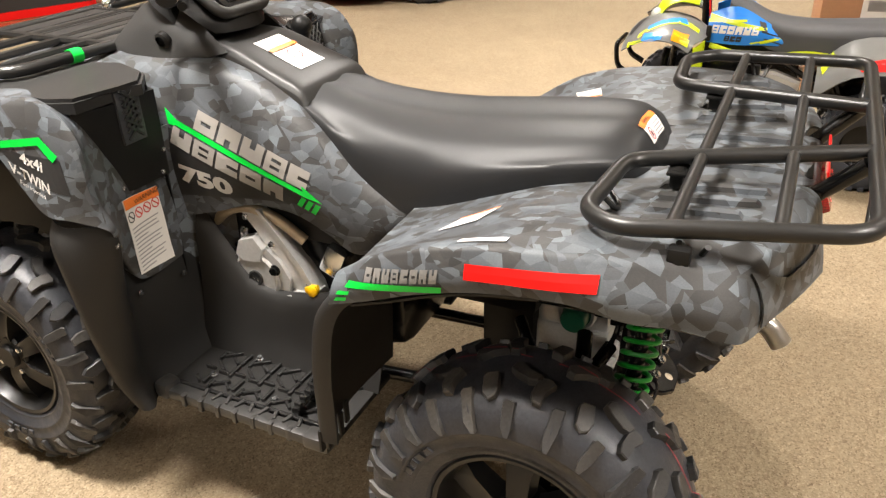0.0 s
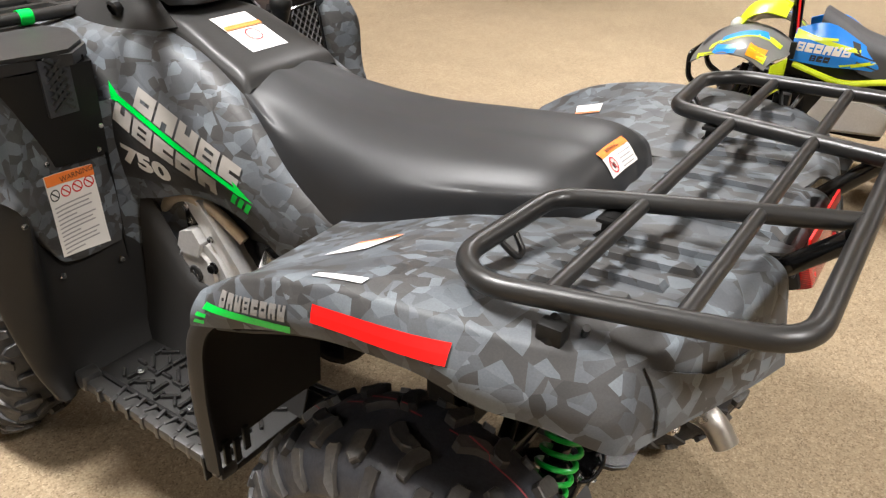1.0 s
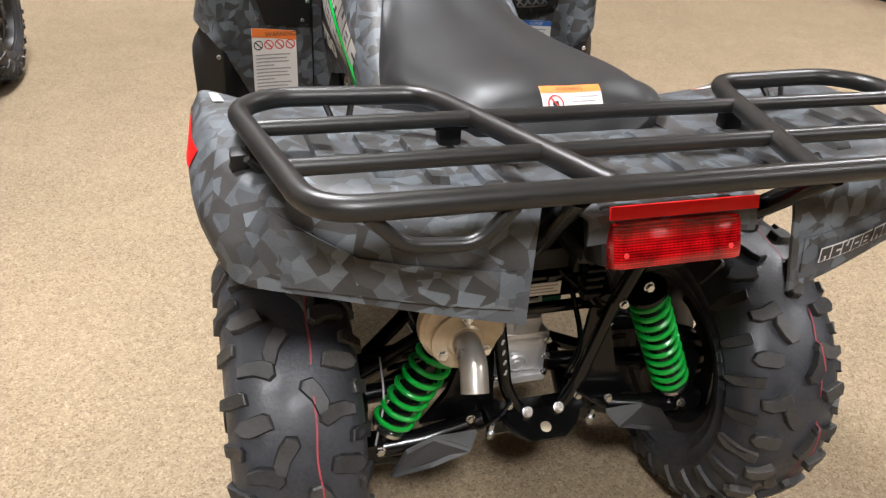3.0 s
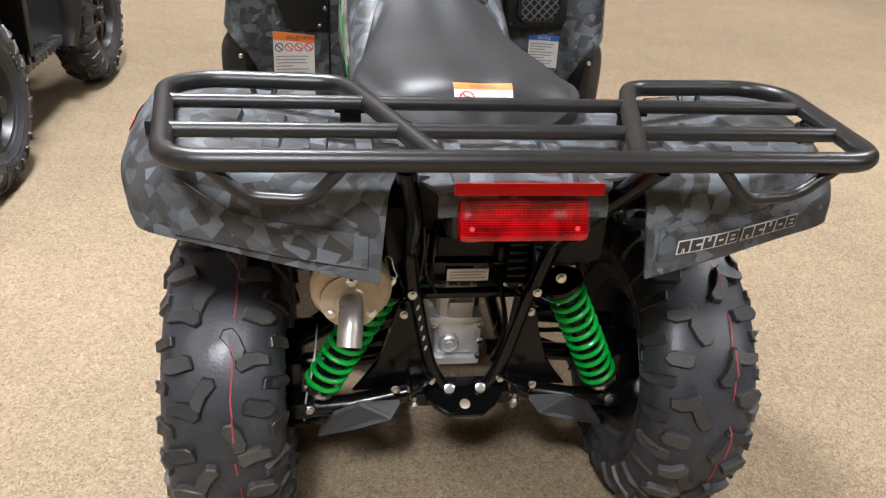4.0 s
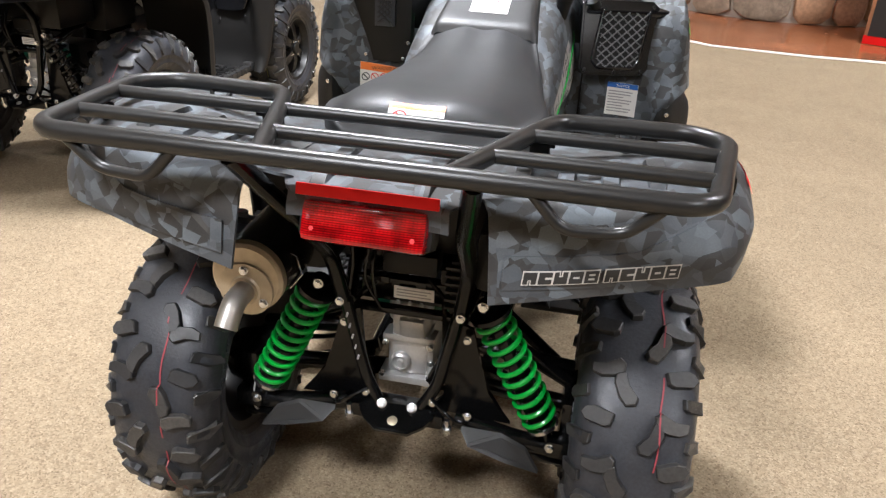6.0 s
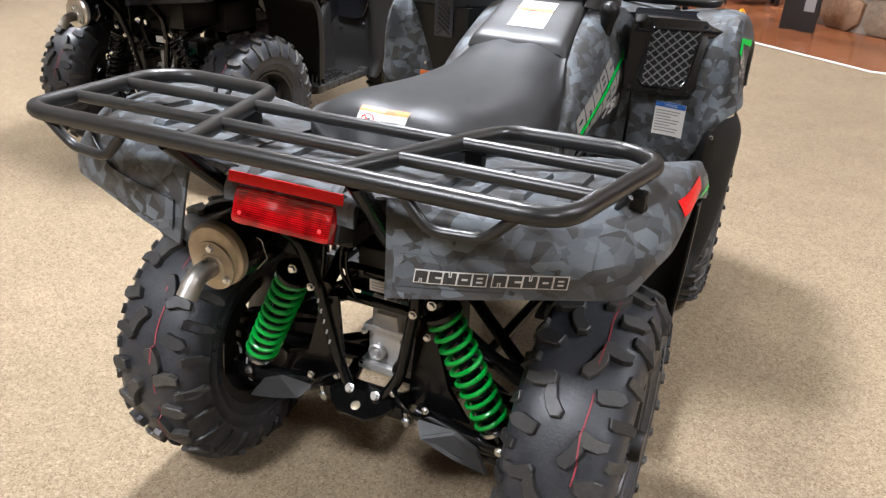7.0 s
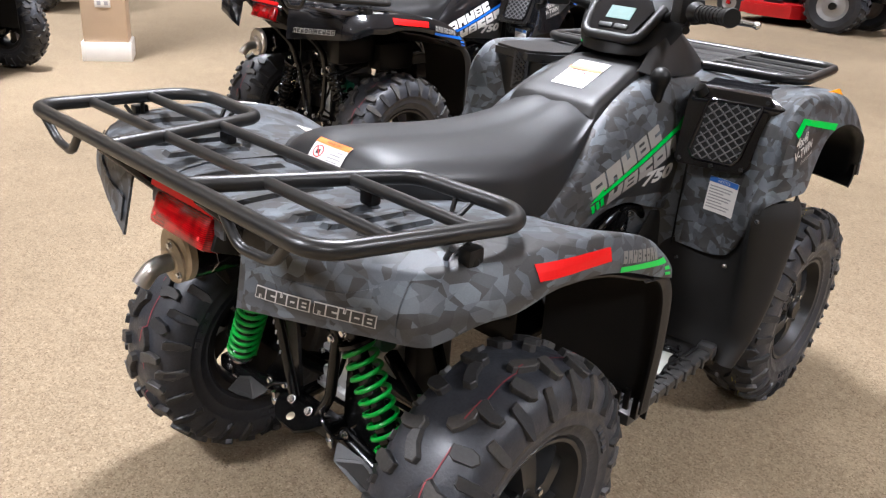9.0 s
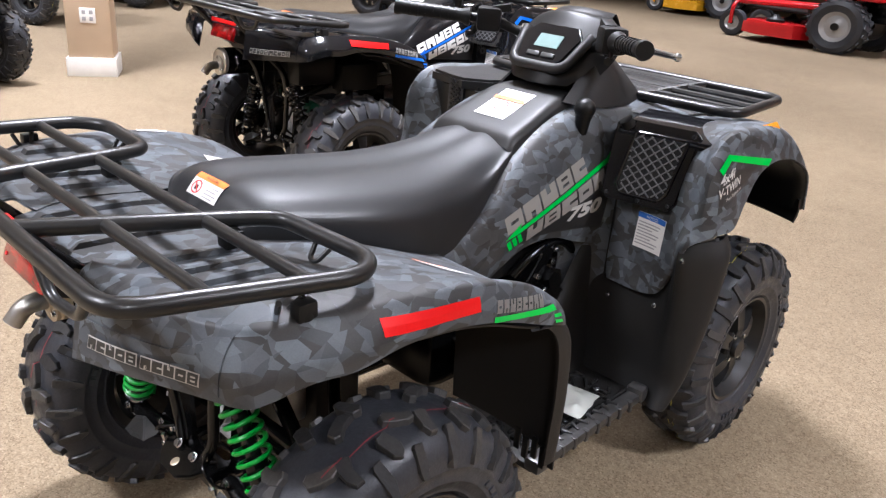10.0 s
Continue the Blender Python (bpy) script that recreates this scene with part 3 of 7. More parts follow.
def spoke_mesh(w):
    """One forked spoke from the hub to the rim, along the z axis."""
    bm = bmesh.new()
    a = 0.70 * w
    rows = []
    for r, half, face, back in ((0.03, 0.022, a - 0.006, a - 0.05), (0.06, 0.024, a - 0.002, a - 0.045), (0.1, 0.028, a - 0.01, a - 0.045), (0.135, 0.036, a - 0.024, a - 0.05)):
        rows.append([bm.verts.new(p) for p in ((back, -half, r), (face, -half * 0.75, r), (face - 0.006, 0, r), (face, half * 0.75, r), (back, half, r))])
    for p, q in zip(rows, rows[1:]):
        for k in range(4):
            bm.faces.new((p[k], p[k + 1], q[k + 1], q[k]))
        bm.faces.new((p[4], p[0], q[0], q[4]))
    bm.faces.new(rows[0]), bm.faces.new(rows[-1])
    return bm


def wheel(parent, at, w, side, lugs, stripe, line):
    """Tyre with its lugs, rim, spokes, hub cap and nuts of one wheel, its outer face towards side."""
    m = Matrix.Translation(at)
    if side < 0:
        m = m @ pose(0, 0, 0, 0, 0, 180)
    t = part("tyre", tyre_mesh(w), RUBBER, parent, "black knobbly tyre with a thin painted line" if stripe else "black knobbly tyre", m=m)
    tread(t, lugs)
    if stripe:
        part("tread_stripe", tread_line(lugs, line), stripe, t, "thin painted line round the tread", smooth=False)
    r = part("rim", rim_mesh(w), RIM, parent, "satin black alloy rim", m=m)
    for k in range(6):
        part("spoke", spoke_mesh(w), RIM, r, m=pose(0, 0, 0, k * 60, 0, 0))
    bm = bmesh.new()
    a = 0.70 * w
    out = 0.03 if w > 0.095 else 0.0
    lathe(bm, [(0.052, a - 0.06), (0.052, a - 0.012), (0.046, a - 0.006), (0.03, a - 0.006), (0.03, a + out), (0.026, a + out + 0.006)], 28)
    part("hub_cap", bm, BLACK, r)
    for k in range(4):
        bolt(r, (a - 0.008, 0.044 * math.cos(k * math.pi / 2 + 0.6), 0.044 * math.sin(k * math.pi / 2 + 0.6)), (1, 0, 0), 0.008, name="wheel_nut")
    return t


def flip(rows, s):
    return [[(s * x, y, z) for x, y, z in row] for row in rows]


REAR_FENDER = [
    [(0.18, 0.35, 0.74), (0.30, 0.345, 0.742), (0.42, 0.335, 0.75), (0.47, 0.325, 0.765), (0.497, 0.328, 0.76), (0.512, 0.332, 0.745), (0.513, 0.336, 0.726)],
    [(0.18, 0.27, 0.765), (0.30, 0.265, 0.778), (0.42, 0.258, 0.795), (0.478, 0.25, 0.824), (0.503, 0.255, 0.806), (0.515, 0.26, 0.78), (0.514, 0.265, 0.75)],
    [(0.17, 0.18, 0.798), (0.30, 0.18, 0.812), (0.42, 0.18, 0.826), (0.48, 0.18, 0.854), (0.505, 0.18, 0.836), (0.516, 0.18, 0.808), (0.514, 0.18, 0.782)],
    [(0.16, 0.08, 0.83), (0.30, 0.08, 0.85), (0.42, 0.08, 0.863), (0.478, 0.08, 0.874), (0.503, 0.08, 0.857), (0.515, 0.08, 0.83), (0.514, 0.08, 0.808)],
    [(0.15, -0.04, 0.85), (0.30, -0.04, 0.868), (0.42, -0.04, 0.884), (0.472, -0.04, 0.883), (0.498, -0.04, 0.868), (0.517, -0.04, 0.845), (0.517, -0.04, 0.822)],
    [(0.14, -0.12, 0.86), (0.30, -0.12, 0.875), (0.41, -0.125, 0.89), (0.462, -0.125, 0.886), (0.49, -0.125, 0.868), (0.514, -0.125, 0.838), (0.513, -0.125, 0.81)],
    [(0.14, -0.17, 0.865), (0.28, -0.18, 0.877), (0.39, -0.185, 0.89), (0.446, -0.19, 0.886), (0.474, -0.19, 0.868), (0.504, -0.19, 0.84), (0.504, -0.19, 0.811)],
    [(0.14, -0.21, 0.868), (0.26, -0.22, 0.878), (0.365, -0.228, 0.887), (0.418, -0.235, 0.884), (0.444, -0.24, 0.862), (0.482, -0.245, 0.828), (0.484, -0.246, 0.793)],
    [(0.135, -0.23, 0.868), (0.245, -0.24, 0.878), (0.34, -0.247, 0.887), (0.39, -0.258, 0.884), (0.414, -0.263, 0.862), (0.455, -0.268, 0.824), (0.464, -0.268, 0.786)],
    [(0.13, -0.255, 0.868), (0.22, -0.262, 0.878), (0.30, -0.266, 0.886), (0.345, -0.28, 0.884), (0.364, -0.287, 0.86), (0.385, -0.292, 0.819), (0.39, -0.292, 0.778)],
    [(0.12, -0.275, 0.868), (0.18, -0.285, 0.876), (0.22, -0.292, 0.884), (0.25, -0.303, 0.884), (0.255, -0.32, 0.862), (0.268, -0.328, 0.816), (0.272, -0.331, 0.766)],
    [(0.11, -0.29, 0.868), (0.13, -0.30, 0.874), (0.15, -0.308, 0.88), (0.16, -0.315, 0.882), (0.163, -0.334, 0.862), (0.169, -0.345, 0.815), (0.174, -0.357, 0.755)],
]
FRONT_FENDER = [
    [(0.25, 0.90, 0.565), (0.33, 0.893, 0.565), (0.372, 0.89, 0.572), (0.39, 0.893, 0.582), (0.398, 0.915, 0.60)],
    [(0.24, 0.905, 0.61), (0.35, 0.897, 0.61), (0.40, 0.888, 0.625), (0.42, 0.89, 0.64), (0.428, 0.915, 0.65)],
    [(0.24, 0.91, 0.70), (0.36, 0.90, 0.70), (0.42, 0.874, 0.715), (0.452, 0.843, 0.728), (0.468, 0.838, 0.732)],
    [(0.25, 0.93, 0.80), (0.36, 0.912, 0.815), (0.435, 0.885, 0.82), (0.478, 0.858, 0.80), (0.503, 0.89, 0.762)],
    [(0.26, 0.98, 0.89), (0.36, 0.955, 0.915), (0.435, 0.91, 0.92), (0.478, 0.868, 0.90), (0.511, 0.95, 0.768)],
    [(0.26, 1.06, 0.93), (0.36, 1.03, 0.955), (0.435, 0.985, 0.965), (0.474, 0.935, 0.955), (0.498, 1.012, 0.808)],
    [(0.26, 1.14, 0.945), (0.36, 1.12, 0.962), (0.44, 1.09, 0.968), (0.474, 1.06, 0.955), (0.493, 1.07, 0.868)],
    [(0.26, 1.22, 0.94), (0.36, 1.22, 0.955), (0.44, 1.21, 0.958), (0.474, 1.2, 0.94), (0.492, 1.16, 0.889)],
    [(0.25, 1.32, 0.92), (0.35, 1.32, 0.93), (0.43, 1.31, 0.93), (0.472, 1.31, 0.908), (0.492, 1.28, 0.872)],
    [(0.24, 1.42, 0.86), (0.34, 1.41, 0.865), (0.42, 1.40, 0.86), (0.468, 1.41, 0.835), (0.49, 1.41, 0.81)],
    [(0.23, 1.52, 0.76), (0.33, 1.50, 0.755), (0.41, 1.475, 0.745), (0.462, 1.47, 0.728), (0.488, 1.452, 0.706)],
]
# Side panel of the tank: y, then x and z of its lower edge, belly, shoulder, upper edge.
TANK_SIDE = [
    (0.36, 0.165, 0.70, 0.172, 0.712, 0.165, 0.722, 0.12, 0.73), (0.43, 0.168, 0.635, 0.182, 0.69, 0.17, 0.748, 0.11, 0.76),
    (0.50, 0.17, 0.61, 0.185, 0.70, 0.172, 0.785, 0.10, 0.80), (0.56, 0.172, 0.645, 0.188, 0.73, 0.166, 0.832, 0.09, 0.85),
    (0.64, 0.175, 0.68, 0.195, 0.77, 0.16, 0.885, 0.09, 0.905), (0.74, 0.18, 0.685, 0.20, 0.79, 0.155, 0.93, 0.085, 0.95),
    (0.84, 0.19, 0.655, 0.206, 0.80, 0.165, 0.95, 0.085, 0.975), (0.94, 0.20, 0.64, 0.21, 0.80, 0.17, 0.95, 0.085, 0.975),
    (1.06, 0.22, 0.70, 0.23, 0.82, 0.19, 0.95, 0.085, 0.97),
]
# Seat: y, height of the top, half width, height of the skirt's lower edge.
SEAT_ROWS = [
    (-0.078, 0.845, 0.055, 0.838), (-0.072, 0.862, 0.09, 0.84), (-0.056, 0.886, 0.125, 0.842), (-0.034, 0.908, 0.15, 0.845), (0.01, 0.917, 0.172, 0.842), (0.1, 0.91, 0.19, 0.822), (0.2, 0.899, 0.196, 0.785),
    (0.3, 0.89, 0.19, 0.747), (0.37, 0.888, 0.178, 0.727), (0.45, 0.891, 0.163, 0.757), (0.53, 0.901, 0.146, 0.81), (0.6, 0.917, 0.13, 0.862), (0.64, 0.922, 0.12, 0.885),
]


def crisp(rows):
    """Draws the fourth and fifth columns together, for a tight rounded ridge."""
    out = []
    for r in rows:
        p = [Vector(c) for c in r]
        edge = p[3] + (p[4] - p[3]) * 0.9 + Vector((0, 0, 0.012))
        out.append(p[:3] + [edge + (p[2] - edge).normalized() * 0.012, edge + (p[5] - edge).normalized() * 0.012] + p[5:])
    return [[tuple(c) for c in r] for r in out]


def seat_grid():
    out = []
    for y, zt, w, zb in SEAT_ROWS:
        half = [(0.0, zt - 0.004), (0.35 * w, zt), (0.7 * w, zt - 0.012), (0.9 * w, zt - 0.035 * min(1, (zt - zb) / 0.08)), (w, zt - 0.5 * (zt - zb)), (1.0 * w, zb)]
        lean = [(x, y + 0.25 * (zt - z) * (1 if y > 0.4 else 0), z) for x, z in half]
        out.append([(-x, yy, z) for x, yy, z in lean[:0:-1]] + lean)
    return out


def quad_bike(label, group):
    bike = thing("quad_bike", label, "quad bike", group, at=pose(0, 0, -SINK))

    # wheels
    wide, slim = lug_set(0.099), lug_set(0.087)
    for s in (1, -1):
        wheel(bike, (s * 0.4075 - 0.003, AXLE_REAR, AXLE_HIGH), 0.099, s, wide, REDSTRIPE, 0.03 if s > 0 else -0.024)
        wheel(bike, (s * 0.415 - 0.003, AXLE_FRONT, AXLE_HIGH), 0.087, s, slim, YELSTRIPE if s > 0 else None, 0.03)

    # body shell
    fenders = {}
    for s in (1, -1):
        f = part("rear_fender", skin(flip(crisp(REAR_FENDER), s), 5, 5, 0.004), CAMO, bike, "grey shard-camouflage plastic rear fender")
        fenders["r", s] = f
        f = part("front_fender", skin(flip(FRONT_FENDER, s), 5, 4, 0.004), CAMO, bike, "grey shard-camouflage plastic front fender")
        fenders["f", s] = f
        rows = [[(s * a, y, b) for a, b in zip(r[0::2], r[1::2])] for y, *r in TANK_SIDE]
        fenders["t", s] = part("tank_panel", skin(rows, 5, 5, 0.004), CAMO, bike, "grey shard-camouflage tank side panel with lettering")
    rows = []
    for y, z in ((0.10, 0.80), (0.0, 0.835), (-0.1, 0.858), (-0.2, 0.866), (-0.3, 0.868), (-0.328, 0.866), (-0.336, 0.85), (-0.337, 0.835)):
        rows.append([(x * (0.7 if y < -0.32 else 0.8 if y < -0.29 else 1.0) + (0.006 if y < -0.29 else 0.0), y, z + 0.006 * math.cos(x * 9)) for x in (-0.155, -0.1, -0.05, 0, 0.05, 0.1, 0.155)])
    fenders["deck"] = part("rear_deck", skin(rows, 3, 2, 0.004), CAMO, bike, "grey shard-camouflage deck under the rack")
    deck_tree = tree_of(fenders["deck"], fenders["r", 1], fenders["r", -1])
    for s in (1, -1):
        for k, x in enumerate((0.07, 0.19, 0.25, 0.31, 0.37)):
            y1 = (-0.31, -0.27, -0.26, -0.24, -0.22)[k]
            bm = sheet([(s * (x - 0.016), -0.10, 0.95), (s * (x + 0.016), -0.10, 0.95), (s * (x + 0.012), y1, 0.95), (s * (x - 0.012), y1, 0.95)], 10, 16)
            lay(bm, deck_tree, (0, 0, -1), 0.008)
            for v in bm.verts:
                if v.is_boundary:
                    v.co.z -= 0.01
            part("deck_rib", bm, CAMO, fenders["deck"])
    rows = [[(x, y, z + dz) for x, dz in ((-0.09, -0.012), (-0.05, 0.004), (0, 0.008), (0.05, 0.004), (0.09, -0.012))] for y, z in ((0.94, 0.955), (0.97, 0.962), (1.1, 0.965), (1.3, 0.955), (1.45, 0.91), (1.55, 0.84))]
    part("nose", skin([[(x * (2.9 if y > 1.0 else 1.2), y, z) for x, y, z in r] for r in rows], 3, 3, 0.004), CAMO, bike, "grey shard-camouflage nose panel")

    for s in (1, -1):
        rows = [[(s * 0.14, 0.83, z), (s * 0.185, 0.9, z), (s * 0.215, 0.915, z), (s * 0.26, 0.918, z)] for z in (0.45, 0.55, 0.65, 0.75, 0.85)]
        part("inner_panel", skin(rows, 2, 3, 0.004), CAMO, bike, "grey shard-camouflage panel between tank and leg shield")
    bm = bmesh.new()
    box(bm, (0, 0.64, 0.67), (0.27, 0.58, 0.17), bevel=0.03)
    part("fuel_tank", bm, BLACK, bike, "black tank under its side panels")
    # seat, tank cover
    part("seat", skin(seat_grid(), 5, 4), SEAT, bike, "long black vinyl seat")
    bm = bmesh.new()
    box(bm, (0, 0.06, 0.848), (0.16, 0.18, 0.02), bevel=0.006)
    box(bm, (0, 0.25, 0.79), (0.28, 0.3, 0.04), bevel=0.008)
    part("seat_base", bm, BLACK, bike)
    rows = []
    for y, z, w in ((0.615, 0.905, 0.125), (0.635, 0.93, 0.123), (0.70, 0.955, 0.118), (0.78, 0.987, 0.11), (0.82, 0.997, 0.106), (0.87, 1.0, 0.1), (0.93, 0.99, 0.095), (0.95, 0.965, 0.09)):
        rows.append([(x * w, y, z - d) for x, d in ((-1.14, 0.08), (-1.02, 0.026), (-0.97, 0.012), (-0.84, 0.001), (-0.4, 0.0), (0, 0), (0.4, 0.0), (0.84, 0.001), (0.97, 0.012), (1.02, 0.026), (1.14, 0.08))])
    cover = part("tank_cover", skin(rows, 4, 4), DARK, bike, "dark grey moulded tank cover")

    # handlebar cowl
    for s in (1, -1):
        rows = [[(s * 0.105, 0.81, 0.985), (s * 0.135, 0.88, 0.972), (s * 0.148, 1.0, 0.968), (s * 0.13, 1.13, 0.965)], [(s * 0.095, 0.87, 1.03), (s * 0.116, 0.93, 1.03), (s * 0.122, 1.0, 1.03), (s * 0.11, 1.09, 1.01)], [(s * 0.07, 0.93, 1.08), (s * 0.08, 0.96, 1.08), (s * 0.085, 1.0, 1.078), (s * 0.08, 1.05, 1.06)]]
        part("cowl", skin(rows, 4, 4, 0.005), DARK, bike, "dark grey plastic cowl beside the steering post")
    bm = bmesh.new()
    lathe(bm, [(0.017, 0.0), (0.017, 0.012), (0.012, 0.016), (0.012, 0.01)], 20, axis="x")
    part("key_switch", bm, BLACK, bike, m=pose(-0.13, 0.95, 1.01, 0, 20, 180))
    bm = bmesh.new()
    tube(bm, [(0, 0.90, 0.93), (0, 0.93, 1.1)], 0.045, 12)
    box(bm, (0, 0.97, 1.02), (0.15, 0.12, 0.1), bevel=0.02)
    part("steering_post", bm, BLACK, bike)
    rows = []
    for t, w, dz in ((-0.1, 0.085, 0.0), (0.15, 0.115, 0.014), (0.5, 0.135, 0.022), (0.8, 0.13, 0.024), (1.0, 0.112, 0.024), (1.08, 0.09, 0.012)):
        y, z = 0.83 + 0.125 * t, 1.028 + 0.125 * t
        rows.append([(x * w, y + 0.035 * abs(x) ** 2 - 0.4 * dz, z + dz * (1 - 0.8 * x * x)) for x in (-1, -0.75, -0.4, 0, 0.4, 0.75, 1)])
    back = [[(x * 0.96, y + 0.05, z - 0.02) for x, y, z in r] for r in rows]
    bm = skin(rows + [[(x * 0.9, y + 0.03, z + 0.012) for x, y, z in rows[-1]]] + back[::-1], 3, 3)
    pod = part("instrument_pod", bm, BLACK, bike, "black handlebar pod with a digital display")
    face = Matrix.Translation((0, 0.873, 1.095)) @ pose(0, 0, 0, 46, 0, 0)
    bm = bmesh.new()
    prism(bm, [(-0.064, -0.044), (-0.05, -0.052), (0.05, -0.052), (0.064, -0.044), (0.085, 0.03), (0.06, 0.062), (-0.06, 0.062), (-0.085, 0.03)], 0.014, pose(0, 0, -0.006), bevel=0.003)
    bezel = part("display_bezel", bm, GLOSS, pod, m=face)
    bm = bmesh.new()
    box(bm, (0, 0.01, 0.0085), (0.07, 0.038, 0.003))
    part("display", bm, SCREEN, bezel, "pale grey-green liquid crystal display")
    for x in (-0.02, 0.02):
        bm = bmesh.new()
        box(bm, (x * 1.1, -0.031, 0.009), (0.038, 0.013, 0.006), bevel=0.002)
        part("button", bm, DARK, bezel)
    bm = bmesh.new()
    tube(bm, fillet([(-0.098, 0.05, -0.004), (-0.078, -0.058, 0.0), (0.078, -0.058, 0.0), (0.098, 0.05, -0.004)], 0.03), 0.0125, 12)
    part("visor_lip", bm, DARK, bezel, "dark grey rounded lip round the display")
    bm = bmesh.new()
    tube(bm, fillet([(-0.35, 0.712, 1.149), (-0.17, 0.865, 1.135), (-0.07, 0.94, 1.09), (0.07, 0.94, 1.09), (0.17, 0.865, 1.135), (0.35, 0.712, 1.149)], 0.04), 0.012, 10)
    bar = part("handlebar", bm, BLACK, bike)
    for s in (1, -1):
        a, b = Vector((s * 0.22, 0.826, 1.139)), Vector((s * 0.366, 0.698, 1.15))
        bm = bmesh.new()
        d = (b - a)
        tube(bm, [a + d * t for t in (0, 0.02, 0.06, 0.12, 0.9, 0.96, 1.0)], [0.022, 0.024, 0.022, 0.017, 0.0175, 0.021, 0.019], 16)
        grip = part("grip", bm, BLACK, bar, "black rubber grip")
        for k in range(7):
            bm = bmesh.new()
            p = a + d * (0.2 + 0.1 * k)
            tube(bm, [p - d * 0.012, p + d * 0.012], 0.0188, 14)
            part("grip_ring", bm, BLACK, grip)
        bm = bmesh.new()
        box(bm, (s * 0.185, 0.858, 1.137), (0.062, 0.06, 0.06), (0, 0, -40 * s), bevel=0.012)
        box(bm, (s * 0.16, 0.875, 1.165), (0.05, 0.03, 0.02), (0, 12 * s, -40 * s), bevel=0.006)
        tube(bm, [(s * 0.205, 0.835, 1.115), (s * 0.205, 0.822, 1.1), (s * 0.215, 0.808, 1.098)], [0.007, 0.007, 0.009], 8)
        tube(bm, [(s * 0.17, 0.89, 1.12), (s * 0.2, 0.93, 1.12)], 0.016, 10)
        part("switch_housing", bm, BLACK, bar)
        bm = bmesh.new()
        tube(bm, fillet([(s * 0.17, 0.92, 1.122), (s * 0.22, 0.925, 1.122), (s * 0.36, 0.843, 1.128)], 0.03), [0.008] * 7 + [0.006], 8)
        bmesh.ops.create_uvsphere(bm, u_segments=10, v_segments=8, radius=0.009, matrix=Matrix.Translation((s * 0.36, 0.843, 1.128)))
        part("brake_lever", bm, STEEL, bar, "polished metal brake lever")
    bm = bmesh.new()
    tube(bm, [(0.165, 0.82, 0.925), (0.168, 0.815, 0.955), (0.17, 0.814, 0.975)], [0.014, 0.018, 0.022], 12)
    bmesh.ops.create_uvsphere(bm, u_segments=14, v_segments=10, radius=0.025, matrix=Matrix.Translation((0.17, 0.814, 0.983)))
    part("gear_lever", bm, BLACK, bike, "black ball-ended gear lever")

    # front rack
    bm = bmesh.new()
    rx, y0, y1, z = 0.395, 1.095, 1.45, 0.985
    tube(bm, fillet([(-0.14, y0, z), (-rx, y0 + 0.02, z), (-rx + 0.03, y1, z), (rx - 0.03, y1, z), (rx, y0 + 0.02, z), (0.14, y0, z)], 0.06), 0.0125)
    for y in (1.17, 1.25, 1.34):
        tube(bm, [(-rx + 0.01, y, z), (rx - 0.01, y, z)], 0.009, 8)
    for x in (-0.14, 0.14):
        tube(bm, [(x, y0, z), (x, y1, z)], 0.0095, 8)
    for x, y in ((-0.3, 1.18), (0.3, 1.18), (-0.25, 1.38), (0.25, 1.38)):
        tube(bm, [(x, y, z), (x, y, z - 0.085)], 0.009, 8)
    frack = part("front_rack", bm, RACK, bike, "black tubular steel front rack")
    for k in range(6):
        bm = bmesh.new()
        box(bm, (0, 1.13 + 0.055 * k, z + 0.002), (0.27, 0.05, 0.006), bevel=0.002)
        part("rack_slat", bm, DARK, frack, "flat black slat")
    bm = bmesh.new()
    lathe(bm, [(0.0135, -0.013), (0.0155, -0.013), (0.0155, 0.013), (0.0135, 0.013)], 24, (0, 0, 0), "x", closed=True)
    part("tie_strap", bm, GREEN, frack, "bright green strap round the tube", m=pose(-0.235, y0 + 0.009, z, 0, 0, -4))

    # rear rack
    bm = bmesh.new()
    loop = [(0.112, -0.398, 0.938), (0.2, -0.11, 0.919), (0.224, -0.05, 0.915), (0.42, -0.036, 0.914), (0.466, -0.088, 0.918), (0.414, -0.399, 0.939)]
    path = [(-x + 0.004, y, z) for x, y, z in loop] + [(x + 0.004, y, z) for x, y, z in loop[::-1]]
    tube(bm, fillet([(-0.112, -0.393, 0.937)] + path[1:-1] + [(0.12, -0.393, 0.937)], 0.05, 7), 0.0128, 14)
    rack = part("rear_rack", bm, RACK, bike, "black tubular steel rear luggage rack")
    for y, x, z in ((-0.158, 0.451, 0.922), (-0.287, 0.43, 0.931)):
        bm = bmesh.new()
        tube(bm, [(-x, y, z), (x, y, z)], 0.0098, 12)
        part("cross_bar", bm, RACK, rack)
    for s in (1, -1):
        bm = bmesh.new()
        tube(bm, fillet([(s * 0.22, -0.399, 0.93), (s * 0.256, -0.399, 0.891), (s * 0.326, -0.393, 0.893), (s * 0.362, -0.398, 0.93)], 0.018), 0.0075, 10)
        part("grab_loop", bm, RACK, rack)
        bm = bmesh.new()
        tube(bm, fillet([(s * 0.15, -0.39, 0.93), (s * 0.122, -0.25, 0.79), (s * 0.116, -0.13, 0.68), (s * 0.102, -0.105, 0.58)], 0.04), 0.0135, 10)
        part("rack_leg", bm, FRAME, rack)
        bm = bmesh.new()
        box(bm, (s * 0.205, -0.128, 0.893), (0.03, 0.022, 0.032), bevel=0.006)
        box(bm, (s * 0.205, -0.128, 0.904), (0.045, 0.03, 0.006), bevel=0.002)
        part("rack_mount", bm, BLACK, rack)
